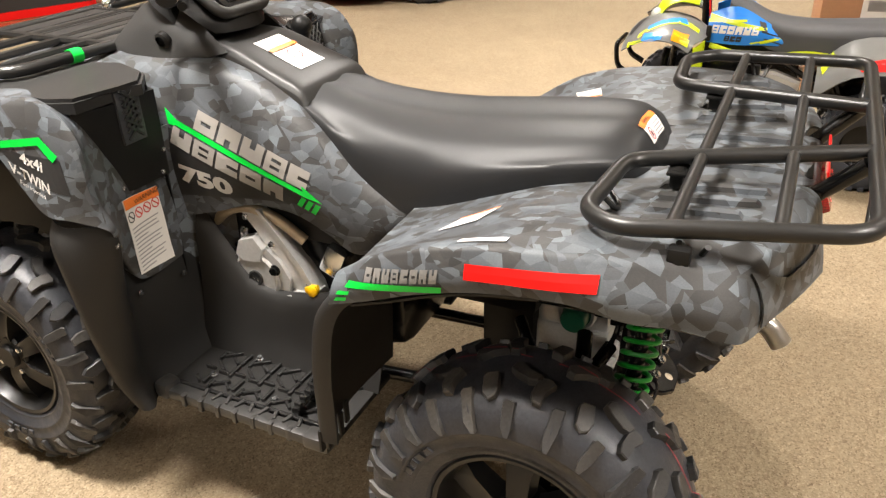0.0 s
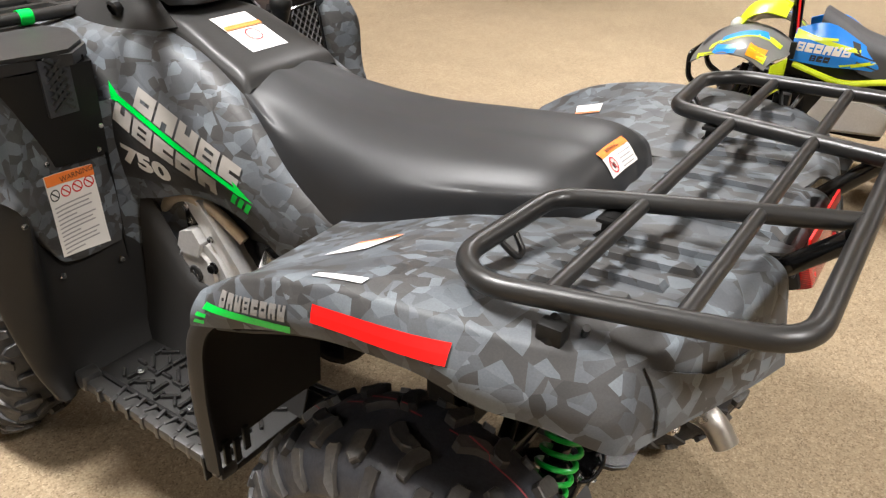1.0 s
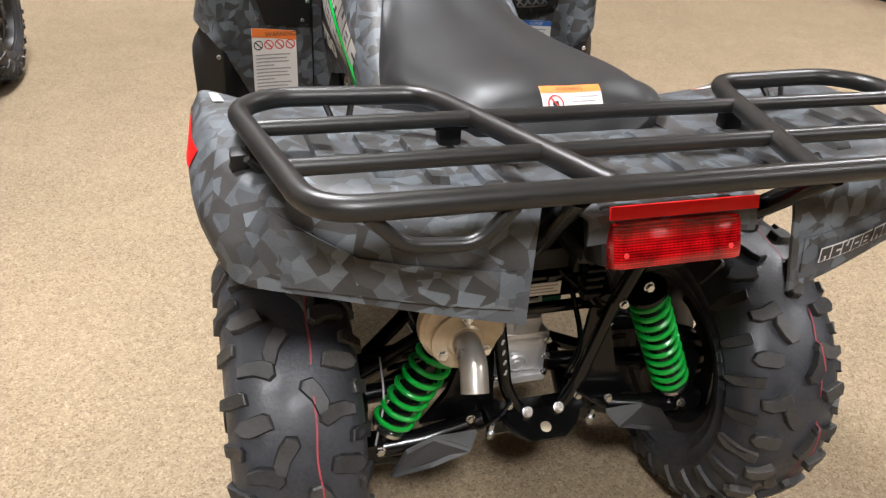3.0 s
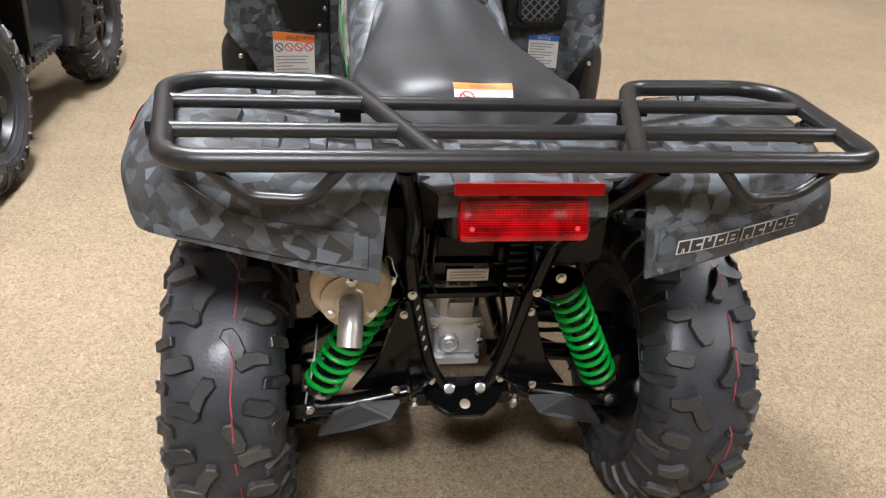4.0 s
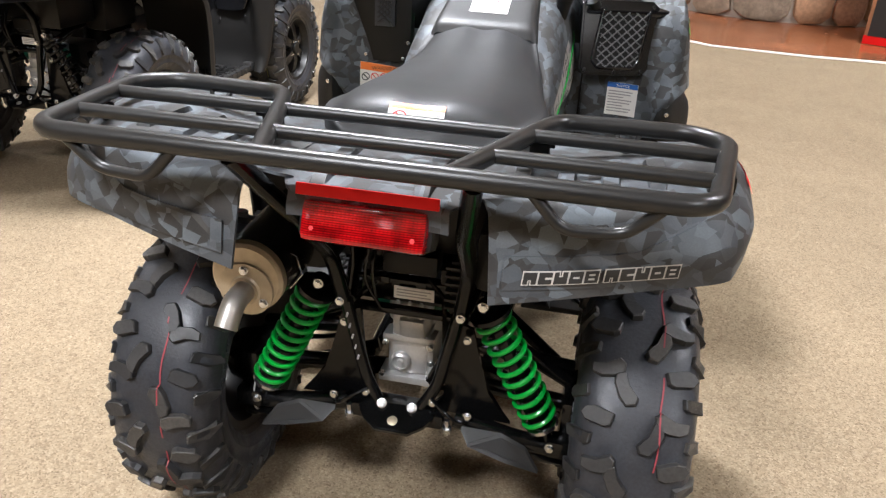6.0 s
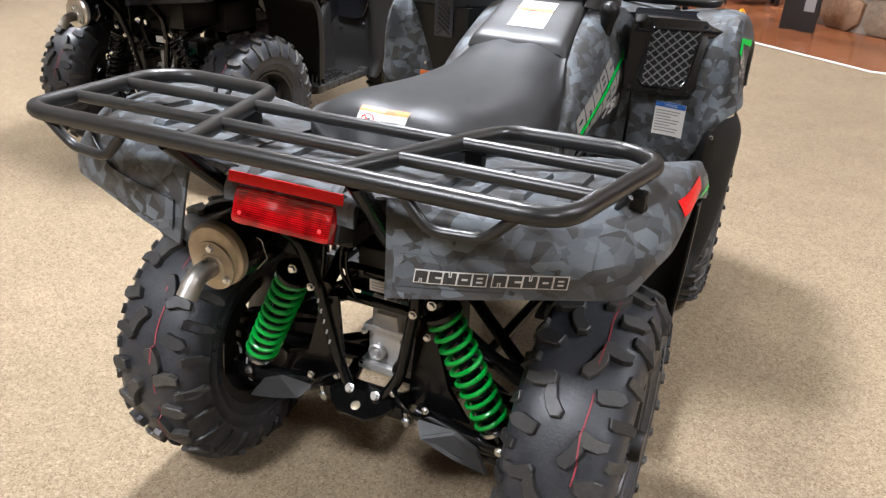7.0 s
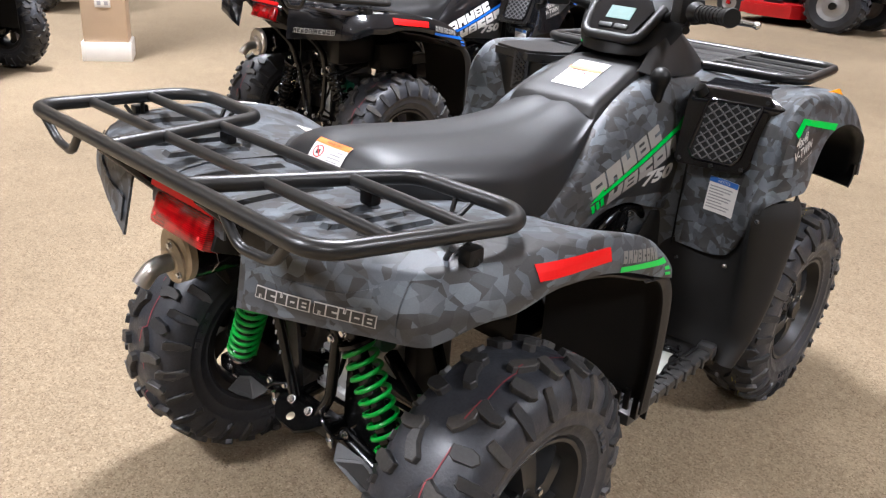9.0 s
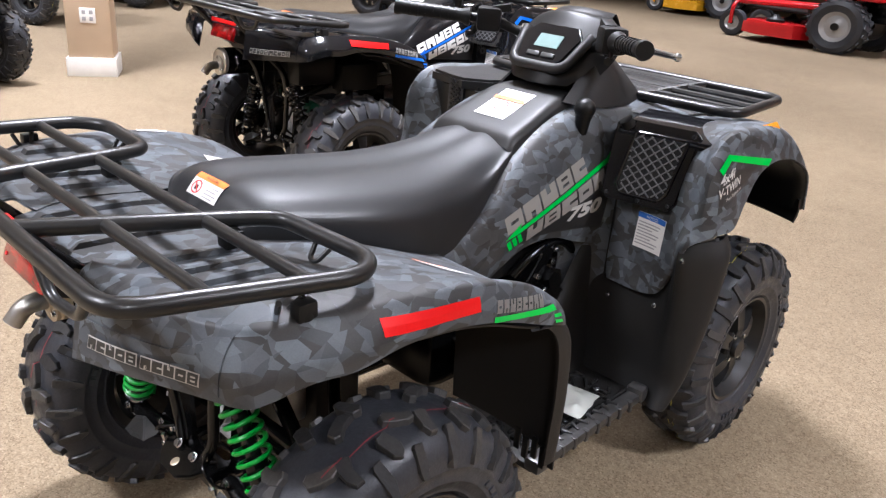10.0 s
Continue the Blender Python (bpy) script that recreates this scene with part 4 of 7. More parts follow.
        bm = bmesh.new()
        box(bm, (s * 0.462, -0.175, 0.892), (0.022, 0.03, 0.026), bevel=0.005)
        lathe(bm, [(0.012, 0.872), (0.013, 0.886), (0.009, 0.9)], 14, (s * 0.462, -0.175, 0), "z")
        part("rack_mount", bm, BLACK, rack)
        for p in ((s * 0.33, -0.043), (s * 0.456, -0.19)):
            bm = bmesh.new()
            x, y = p
            if abs(x) > 0.45:
                line = [(x, y - 0.018, 0.908), (x - s * 0.02, y - 0.008, 0.882), (x - s * 0.02, y + 0.008, 0.882), (x, y + 0.018, 0.908)]
            else:
                line = [(x - 0.018, y, 0.908), (x - 0.008, y - 0.022, 0.884), (x + 0.008, y - 0.022, 0.884), (x + 0.018, y, 0.908)]
            tube(bm, fillet(line, 0.008, 3), 0.0042, 8)
            part("tie_hook", bm, RACK, rack)

    # tail light and reflector
    bm = bmesh.new()
    box(bm, (0.005, -0.312, 0.835), (0.182, 0.05, 0.07), (-21, 0, 0), bevel=0.01)
    lamp = part("tail_light", bm, BLACK, bike, "wide red tail light under the rack")
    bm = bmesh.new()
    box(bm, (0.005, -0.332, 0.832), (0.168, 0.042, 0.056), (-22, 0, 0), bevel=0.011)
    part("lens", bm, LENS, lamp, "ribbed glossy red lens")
    for x in (-0.062, 0.072):
        bolt(lamp, (x, -0.3525, 0.829), (0, -1, 0.4), 0.004, REDPRINT, "lens_screw")
    bm = bmesh.new()
    box(bm, (0.009, -0.343, 0.8785), (0.188, 0.004, 0.0155), (-14, 0, 0), bevel=0.001)
    part("rear_reflector", bm, RED, bike, "flat red reflector strip above the tail light")
    bm = bmesh.new()
    box(bm, (0.0, -0.27, 0.80), (0.17, 0.06, 0.02), bevel=0.004)
    box(bm, (0.0, -0.17, 0.79), (0.15, 0.2, 0.05), bevel=0.01)
    part("tail_light_bracket", bm, BLACK, bike)

    # foot wells, leg shields, mud guards
    for s in (1, -1):
        rows = []
        for z, dy, ridge, out, yo in ((0.30, -0.03, 0.86, 0.472, 0.885), (0.36, -0.005, 0.885, 0.488, 0.90), (0.42, 0.0, 0.882, 0.50, 0.902), (0.50, 0.004, 0.874, 0.512, 0.906), (0.62, 0.02, 0.858, 0.52, 0.917), (0.70, 0.024, 0.844, 0.52, 0.928), (0.742, 0.03, 0.855, 0.5, 0.93)):
            rows.append([(s * 0.165, 0.905 + dy, z), (s * 0.25, 0.905 + dy, z), (s * 0.36, 0.905 + dy, z), (s * 0.418, 0.895 + 0.4 * dy, z), (s * 0.452, ridge, z), (s * (0.5 * out + 0.234), 0.5 * (ridge + yo) - 0.006, z), (s * out, yo, z), (s * (out - 0.006), yo + 0.03, z + 0.008)])
        shield = part("leg_shield", skin(rows, 3, 4, 0.005), SHIELD, bike, "black moulded leg shield behind the front wheel")
        for x, y, z in ((0.39, 0.896, 0.545), (0.26, 0.899, 0.523), (0.462, 0.841, 0.70)):
            bolt(shield, (s * x, y, z), (0, -1, 0), 0.0055)
        rows = []
        for (y, z), o in zip(((0.30, 0.742), (0.355, 0.725), (0.395, 0.67), (0.415, 0.56), (0.42, 0.47), (0.425, 0.392)), (0.503, 0.50, 0.497, 0.492, 0.487, 0.482)):
            rows.append([(s * 0.20, y - 0.01, z), (s * 0.32, y, z), (s * 0.44, y, z - 0.004), (s * (o - 0.012), y - 0.004, z - 0.006), (s * o, y - 0.02, z - 0.004), (s * o, y - 0.05, z + 0.0)])
        g = part("mud_guard", skin(rows, 4, 3, 0.005), SHIELD, bike, "black plastic mud guard in front of the rear wheel")
        for k in range(5):
            bm = bmesh.new()
            box(bm, (s * (0.478 - 0.022 * k), 0.412, 0.388 - 0.012 * (k % 2)), (0.013, 0.006, 0.05), bevel=0.001)
            part("torn_tab", bm, BLACK, g)
        rows = []
        for y, z in ((0.0, 0.795), (0.08, 0.785), (0.16, 0.765), (0.24, 0.735), (0.31, 0.712)):
            rows.append([(s * 0.17, y, z + 0.0), (s * 0.30, y, z + 0.008), (s * 0.43, y, z + 0.012), (s * 0.495, y, z + 0.008)])
        part("inner_fender", skin(rows, 3, 3, 0.004), BLACK, bike, "black inner wheel arch liner")
        rows = []
        for r in FRONT_FENDER[4:]:
            x, y, z = r[4]
            rows.append([(s * (x - 0.004), y, z + 0.004), (s * (x - 0.03), y - 0.004, z - 0.004), (s * 0.36, y + 0.03, z - 0.012), (s * 0.24, y + 0.045, z - 0.012)])
        part("front_liner", skin(rows, 3, 3, 0.006), BLACK, bike, "black front wheel arch liner")
        rows = [[(s * 0.235, y, z) for z in (0.36, 0.5, 0.65, 0.8, 0.89 if y < 1.4 else 0.8)] for y in (0.91, 1.0, 1.15, 1.3, 1.42, 1.52)]
        part("wheel_well", skin(rows, 2, 2, 0.004), BLACK, bike, "black inner wall of the front wheel well")
        rows = [[(s * x, y + dy, z) for x, y in ((0.24, 1.51), (0.33, 1.495), (0.41, 1.47), (0.485, 1.435))] for z, dy in ((0.675, -0.02), (0.70, 0.0), (0.74, -0.005))]
        part("front_bumper_panel", skin(rows, 3, 3, 0.006), BLACK, bike, "black plastic bumper corner")
        # foot board
        bm = bmesh.new()
        box(bm, (s * 0.29, 0.665, 0.305), (0.25, 0.45, 0.016), bevel=0.004)
        tray = part("foot_board", bm, SHIELD, bike, "black ribbed plastic foot board")
        bm = bmesh.new()
        box(bm, (s * 0.412, 0.66, 0.318), (0.034, 0.42, 0.026), (0, 0, s * 1.0), bevel=0.009)
        box(bm, (s * 0.408, 0.86, 0.324), (0.046, 0.04, 0.04), (0, 0, s * 8.0), bevel=0.012)
        box(bm, (s * 0.416, 0.465, 0.318), (0.04, 0.06, 0.032), bevel=0.009)
        for k in range(7):
            box(bm, (s * 0.424, 0.53 + 0.045 * k, 0.318), (0.016, 0.012, 0.029), bevel=0.003)
        part("outer_rail", bm, RAIL, tray, "grey-black worn outer rail")
        random.seed(5)
        for k in range(9):
            bm = bmesh.new()
            box(bm, (s * 0.402, 0.52 + 0.03 * k, 0.331), (0.026, 0.008, 0.008), (0, 0, 18 * (-1) ** k), bevel=0.002)
            part("rail_tooth", bm, RAIL, tray)
        for k in range(9):
            for i in range(4):
                x, y = 0.205 + 0.045 * i + 0.006 * (k % 2), 0.485 + 0.04 * k
                bm = bmesh.new()
                turn = (0, 52, -52, 0)[(i + 2 * k) % 4]
                box(bm, (s * x, y, 0.316), (0.04, 0.008, 0.01), (0, 0, s * turn), bevel=0.002)
                box(bm, (s * (x + 0.012), y + 0.02, 0.316), (0.026, 0.007, 0.01), (0, 0, s * (turn - 52 if i % 2 else 90)), bevel=0.002)
                part("tread_rib", bm, TREAD, tray)
        for x, w in ((0.19, 0.008), (0.385, 0.01)):
            bm = bmesh.new()
            box(bm, (s * x, 0.665, 0.319), (w, 0.4, 0.018), bevel=0.003)
            part("tray_edge", bm, TREAD, tray)
        bm = bmesh.new()
        tube(bm, [(s * 0.19, 0.56, 0.335), (s * 0.38, 0.545, 0.335)], 0.009, 8)
        for k in range(9):
            box(bm, (s * (0.2 + 0.021 * k), 0.557 - 0.0016 * k, 0.346), (0.009, 0.016, 0.01), (0, 0, 0), bevel=0.002)
        part("foot_peg", bm, TREAD, tray, "toothed black steel foot peg")
        for x, y in ((0.24, 0.74), (0.35, 0.62), (0.33, 0.80)):
            bolt(tray, (s * x, y, 0.318), (0, 0, 1), 0.008)
        # inner wall with the engine opening
        rows = []
        for y, z in ((0.43, 0.52), (0.52, 0.515), (0.60, 0.49), (0.70, 0.475), (0.78, 0.50), (0.84, 0.58), (0.90, 0.66)):
            rows.append([(s * 0.235, y, 0.31), (s * 0.21, y, 0.31 + 0.35 * (z - 0.31)), (s * 0.195, y, 0.31 + 0.85 * (z - 0.31)), (s * 0.175, y, z)])
        part("inner_wall", skin(rows, 3, 3, 0.005), SHIELD, bike, "black plastic wall beside the engine")
        # springs and dampers, rear
        lo, hi = Vector((s * 0.277, -0.083, 0.335)), Vector((s * 0.141, -0.103, 0.614))
        d = (hi - lo)
        u = d.normalized().orthogonal().normalized()
        v = d.normalized().cross(u)
        bm = bmesh.new()
        turns, n = 10, 180
        tube(bm, [lo + d * (0.15 + 0.75 * k / n) + (u * math.cos(2 * math.pi * turns * k / n) + v * math.sin(2 * math.pi * turns * k / n)) * 0.03 for k in range(n + 1)], 0.0046, 8)
        shock = part("shock_absorber", tube(bmesh.new(), [lo + d * t for t in (0.0, 0.12, 0.125, 0.5, 0.505, 0.95, 1.0)], [0.012, 0.012, 0.021, 0.021, 0.014, 0.014, 0.016], 14), FRAME, bike, "black damper with a bright green coil spring")
        part("spring", bm, SPRING, shock, "glossy green coil spring")
        for t, r in ((0.135, 0.03), (0.92, 0.036)):
            bm = bmesh.new()
            tube(bm, [lo + d * (t - 0.018), lo + d * (t - 0.012), lo + d * (t + 0.012), lo + d * (t + 0.018)], [r * 0.8, r, r, r * 0.8], 20)
            part("spring_seat", bm, FRAME if t > 0.5 else STEEL, shock)
        bolt(bike, lo + Vector((0, -0.02, 0)), (0, -1, 0), 0.008)
        bolt(bike, hi + Vector((0, -0.02, 0)), (0, -1, 0), 0.008)
        # arms, drive shaft, knuckle
        for name, line, r, mat in (
            ("upper_arm", [(s * 0.11, -0.03, 0.48), (s * 0.30, 0.02, 0.43)], 0.014, FRAME),
            ("lower_arm", [(s * 0.10, -0.07, 0.345), (s * 0.22, -0.085, 0.305), (s * 0.31, -0.06, 0.285)], 0.017, FRAME),
            ("lower_arm", [(s * 0.10, 0.12, 0.345), (s * 0.31, 0.06, 0.285)], 0.015, FRAME),
            ("drive_shaft", [(s * 0.06, 0.03, 0.36), (s * 0.33, AXLE_REAR, AXLE_HIGH)], 0.018, FRAME),
            ("upper_arm", [(s * 0.12, 1.22, 0.46), (s * 0.30, 1.27, 0.42)], 0.014, FRAME),
            ("lower_arm", [(s * 0.12, 1.20, 0.33), (s * 0.31, 1.27, 0.27)], 0.016, FRAME),
            ("drive_shaft", [(s * 0.06, 1.29, 0.36), (s * 0.33, AXLE_FRONT, AXLE_HIGH)], 0.016, FRAME),
            ("frame_tube", [(s * 0.102, -0.105, 0.595), (s * 0.066, -0.092, 0.42), (s * 0.04, -0.1, 0.375)], 0.0115, FRAME),
            ("frame_tube", [(s * 0.107, -0.07, 0.56), (s * 0.13, 0.1, 0.62), (s * 0.15, 0.5, 0.66), (s * 0.13, 0.9, 0.72)], 0.014, FRAME),
            ("frame_tube", [(s * 0.05, -0.10, 0.36), (s * 0.12, 0.1, 0.31), (s * 0.14, 0.6, 0.28), (s * 0.12, 1.1, 0.30)], 0.015, FRAME),
        ):
            bm = bmesh.new()
            tube(bm, fillet(line, 0.06) if len(line) > 2 else line, r, 10)
            part(name, bm, mat, bike)
        # flat guard on the lower arm, gusset plate, knuckle and cast arm behind the spring
        bm = bmesh.new()
        plate = [Vector(p) for p in ((s * 0.118, -0.118, 0.352), (s * 0.19, -0.112, 0.347), (s * 0.235, -0.112, 0.326), (s * 0.262, -0.122, 0.288), (s * 0.2, -0.136, 0.312), (s * 0.135, -0.138, 0.335))]
        lo, hi_ = [bm.verts.new(p) for p in plate], [bm.verts.new(p + Vector((0, 0.006, 0.005))) for p in plate]
        bm.faces.new(lo), bm.faces.new(hi_)
        for k in range(6):
            bm.faces.new((lo[k], lo[(k + 1) % 6], hi_[(k + 1) % 6], hi_[k]))
        part("arm_guard", bm, DARK, bike, "dark plastic guard on the lower arm", smooth=False)
        bm = bmesh.new()
        prism(bm, [(0.07, 0.345), (0.2, 0.34), (0.155, 0.4), (0.135, 0.47), (0.12, 0.53), (0.085, 0.54)], 0.01, Matrix(((s, 0, 0, 0), (0, 0, 1, -0.062), (0, 1, 0, 0), (0, 0, 0, 1))), bevel=0.002)
        part("frame_gusset", bm, FRAME, bike, "black steel gusset beside the gear case")
        bm = bmesh.new()
        box(bm, (s * 0.306, -0.01, 0.335), (0.036, 0.12, 0.15), (0, 0, 0), bevel=0.012)
        box(bm, (s * 0.295, -0.085, 0.33), (0.05, 0.04, 0.036), bevel=0.008)
        part("knuckle", bm, FRAME, bike, "black cast wheel knuckle")
        bm = bmesh.new()
        tube(bm, [(s * 0.1, -0.085, 0.352), (s * 0.2, -0.088, 0.33), (s * 0.29, -0.08, 0.318)], [0.017, 0.02, 0.017], 10)
        tube(bm, [(s * 0.115, 0.02, 0.5), (s * 0.21, 0.0, 0.46), (s * 0.3, 0.0, 0.41)], [0.016, 0.015, 0.014], 10)
        tube(bm, [(s * 0.1, 0.16, 0.49), (s * 0.3, 0.02, 0.41)], 0.013, 10)
        part("suspension_arm", bm, FRAME, bike, "glossy black suspension arms")
        bm = bmesh.new()
        lathe(bm, [(0.0045, 0.0), (0.0045, -0.02), (0.0085, -0.02), (0.0085, -0.03), (0.005, -0.031), (0.005, -0.04)], 10, axis="z")
        part("stud", bm, STEEL, bike, "zinc-plated stud", m=pose(s * 0.0915, -0.116, 0.368, 12, 0, 0))
        bm = bmesh.new()
        tube(bm, spline([(s * 0.06, -0.105, 0.4), (s * 0.085, -0.125, 0.392), (s * 0.11, -0.12, 0.37), (s * 0.125, -0.1, 0.36)], 6), 0.0035, 7)
        part("breather_hose", bm, FRAME, bike)
        bm = bmesh.new()
        box(bm, (s * 0.165, -0.02, 0.69), (0.09, 0.2, 0.11), bevel=0.02)
        box(bm, (s * 0.2, 0.18, 0.66), (0.09, 0.2, 0.12), bevel=0.02)
        part("side_cover", bm, BLACK, bike, "black plastic cover under the fender")
        bm = bmesh.new()
        lathe(bm, [(0.055, 0.0), (0.06, 0.02), (0.05, 0.06), (0.03, 0.075)], 24, (0, 0, 0))
        part("rear_hub", bm, FRAME, bike, m=pose(s * 0.315, AXLE_REAR, AXLE_HIGH, 0, 0, 0 if s > 0 else 180))
        bm = bmesh.new()
        lathe(bm, [(0.05, 0.0), (0.055, 0.02), (0.045, 0.06), (0.03, 0.075)], 24, (0, 0, 0))
        part("front_hub", bm, FRAME, bike, m=pose(s * 0.33, AXLE_FRONT, AXLE_HIGH, 0, 0, 0 if s > 0 else 180))
        for x, y, z in ((0.1045, -0.121, 0.5845), (0.112, -0.075, 0.515), (0.125, -0.1, 0.372), (0.135, -0.075, 0.6), (0.062, -0.106, 0.394)):
            bolt(bike, (s * x, y, z), (0, -1, 0), 0.007)
        bolt(bike, (s * 0.028 - 0.002, -0.113, 0.379), (0, -0.8, 0.6), 0.0085)

    # gear case, hitch, frame cross members
    bm = bmesh.new()
    box(bm, (-0.008, 0.09, 0.41), (0.085, 0.2, 0.11), bevel=0.018)
    case = part("gear_case", bm, CASTING, bike, "bare cast aluminium final drive case")
    for name, c, size, turn, b in (("case_top", (-0.008, 0.07, 0.485), (0.068, 0.16, 0.09), (0, 0, 0), 0.014), ("case_flange", (-0.008, 0.012, 0.452), (0.1, 0.05, 0.014), (-8, 0, 0), 0.004),
                                   ("case_flange", (-0.012, 0.002, 0.372), (0.1, 0.055, 0.016), (0, 0, 0), 0.004), ("case_cover", (-0.004, 0.0, 0.412), (0.07, 0.03, 0.06), (-6, 0, 0), 0.01),
                                   ("case_lug", (0.032, 0.004, 0.41), (0.018, 0.03, 0.075), (0, 0, 0), 0.005), ("case_neck", (-0.002, -0.001, 0.48), (0.05, 0.03, 0.05), (14, 0, 0), 0.01),
                                   ("case_fin", (-0.03, 0.012, 0.52), (0.006, 0.05, 0.035), (0, 0, 0), 0.002), ("case_fin", (-0.008, 0.012, 0.52), (0.006, 0.05, 0.035), (0, 0, 0), 0.002), ("case_fin", (0.014, 0.012, 0.52), (0.006, 0.05, 0.035), (0, 0, 0), 0.002)):
        bm = bmesh.new()
        box(bm, c, size, turn, bevel=b)
        part(name, bm, CASTING, case)
    bm = bmesh.new()
    lathe(bm, [(0.036, -0.05), (0.04, -0.045), (0.04, 0.03), (0.036, 0.035)], 22, (-0.004, 0.055, 0.5))
    part("case_collar", bm, CASTING, case)
    bm = bmesh.new()
    lathe(bm, [(0.0185, 0.0), (0.0185, -0.01), (0.015, -0.013), (0.015, -0.008), (0.006, -0.008), (0.006, -0.014)], 20, (-0.02, -0.016, 0.412), "y")
    part("drain_plug", bm, CASTING, case, "round drain plug with a raised ring")
    for x, z in ((0.036, 0.38), (0.038, 0.415), (0.036, 0.45), (-0.055, 0.378), (-0.05, 0.45)):
        bolt(case, (x, -0.02, z), (0, -1, 0), 0.0062)
    bm = bmesh.new()
    lathe(bm, [(0.024, -0.082), (0.027, -0.078), (0.027, 0.078), (0.024, 0.082)], 18, (-0.006, 0.055, 0.5))
    lathe(bm, [(0.03, -0.05), (0.03, -0.046), (0.03, 0.042), (0.03, 0.046)], 18, (-0.006, 0.055, 0.5))
    part("brake_drum", bm, GREENCASE, bike)
    bm = bmesh.new()
    prism(bm, [(-0.07, 0.01), (-0.055, -0.012), (-0.03, -0.03), (0.03, -0.03), (0.055, -0.012), (0.07, 0.01), (0.06, 0.025), (-0.06, 0.025)], 0.012, pose(-0.003, -0.122, 0.356, 25, 0, 0), bevel=0.003)
    box(bm, (-0.006, -0.09, 0.355), (0.18, 0.05, 0.03), bevel=0.008)
    hitch = part("hitch_plate", bm, FRAME, bike, "black steel hitch plate with bolts")
    bm = bmesh.new()
    lathe(bm, [(0.009, 0.0), (0.0095, 0.003), (0.006, 0.004)], 16, axis="z")
    part("hitch_hole", bm, MUFFLERCAP, hitch, m=pose(-0.004, -0.135, 0.36, 25, 0, 0))
    for name, c, size, b, mat in (("frame_bridge", (0, 0.0, 0.558), (0.2, 0.02, 0.05), 0.004, FRAME), ("cross_bar", (0, -0.035, 0.532), (0.215, 0.022, 0.012), 0.004, FRAME), ("cross_bar", (0, -0.03, 0.59), (0.2, 0.012, 0.008), 0.003, FRAME),
                                  ("air_box", (0, 0.15, 0.70), (0.26, 0.3, 0.14), 0.03, BLACK), ("fuse_box", (-0.005, -0.01, 0.625), (0.1, 0.05, 0.04), 0.006, BLACK), ("fuse_box", (0.058, -0.02, 0.612), (0.012, 0.04, 0.03), 0.004, BLACK),
                                  ("gear_mount", (0, 0.2, 0.42), (0.14, 0.12, 0.22), 0.02, BLACK), ("frame_bridge", (0, 0.06, 0.655), (0.24, 0.02, 0.13), 0.004, FRAME),
                                  ("bracket", (-0.05, -0.034, 0.592), (0.02, 0.014, 0.012), 0.002, FRAME), ("bracket", (0.018, -0.034, 0.59), (0.018, 0.014, 0.012), 0.002, FRAME)):
        bm = bmesh.new()
        box(bm, c, size, bevel=b)
        part(name, bm, mat, bike)
    for line, r in (([(-0.118, -0.125, 0.70), (-0.108, -0.12, 0.655), (-0.097, -0.115, 0.61)], 0.004), ([(-0.09, -0.1, 0.70), (-0.088, -0.1, 0.655), (-0.094, -0.1, 0.6)], 0.0045), ([(-0.06, -0.04, 0.68), (-0.066, -0.06, 0.62), (-0.062, -0.045, 0.55)], 0.004), ([(-0.075, -0.05, 0.66), (-0.078, -0.06, 0.6), (-0.055, -0.045, 0.54)], 0.0035)):
        bm = bmesh.new()
        tube(bm, spline(line, 6), r, 8)
        part("cable", bm, FRAME, bike)
    reg = bmesh.new()
    box(reg, (0.082, -0.04, 0.6), (0.02, 0.024, 0.105), bevel=0.004)
    reg = part("regulator", reg, BLACK, bike, "small finned black regulator")
    for k in range(6):
        bm = bmesh.new()
        box(bm, (0.081, -0.055, 0.567 + 0.0155 * k), (0.032, 0.02, 0.005), bevel=0.0015)
        part("fin", bm, DARK, reg)
    bm = bmesh.new()
    box(bm, (0.003, -0.027, 0.564), (0.074, 0.002, 0.024))
    tag = part("plate_label", bm, PAPER, bike, "small white printed plate", smooth=False)
    part("print_bar", sheets([[(-0.029, -0.0284, 0.569 - 0.006 * k), (0.035 - 0.008 * (k % 2), -0.0284, 0.569 - 0.006 * k), (0.035 - 0.008 * (k % 2), -0.0284, 0.5715 - 0.006 * k), (-0.029, -0.0284, 0.5715 - 0.006 * k)] for k in range(3)], 1, 1), PRINT, tag, smooth=False)

    # muffler
    bm = bmesh.new()
    lathe(bm, [(0.045, 0.12), (0.06, 0.1), (0.058, -0.2), (0.056, -0.24)], 36, (-0.207, 0, 0.68), "y")
    muf = part("muffler", bm, FRAME, bike, "black muffler with a tan steel end cap")
    bm = bmesh.new()
    lathe(bm, [(0.058, -0.236), (0.0575, -0.249), (0.052, -0.254), (0.02, -0.2555)], 36, (-0.207, 0, 0.68), "y")
    part("end_cap", bm, MUFFLERCAP, muf, "tan heat-tinted steel end cap")
    bm = bmesh.new()
    lathe(bm, [(0.044, -0.252), (0.0435, -0.259), (0.025, -0.261), (0.022, -0.264)], 32, (-0.207, 0, 0.664), "y")
    part("pipe_flange", bm, MUFFLERCAP, muf)
    bm = bmesh.new()
    pipe = fillet([(-0.207, -0.255, 0.664), (-0.208, -0.298, 0.664), (-0.2115, -0.323, 0.632)], 0.035, 8)
    tube(bm, pipe, 0.0175, 20, cap=False)
    bmesh.ops.solidify(bm, geom=bm.faces[:], thickness=0.003)
    part("tail_pipe", bm, EXHAUST, muf, "bare steel tail pipe bent down")
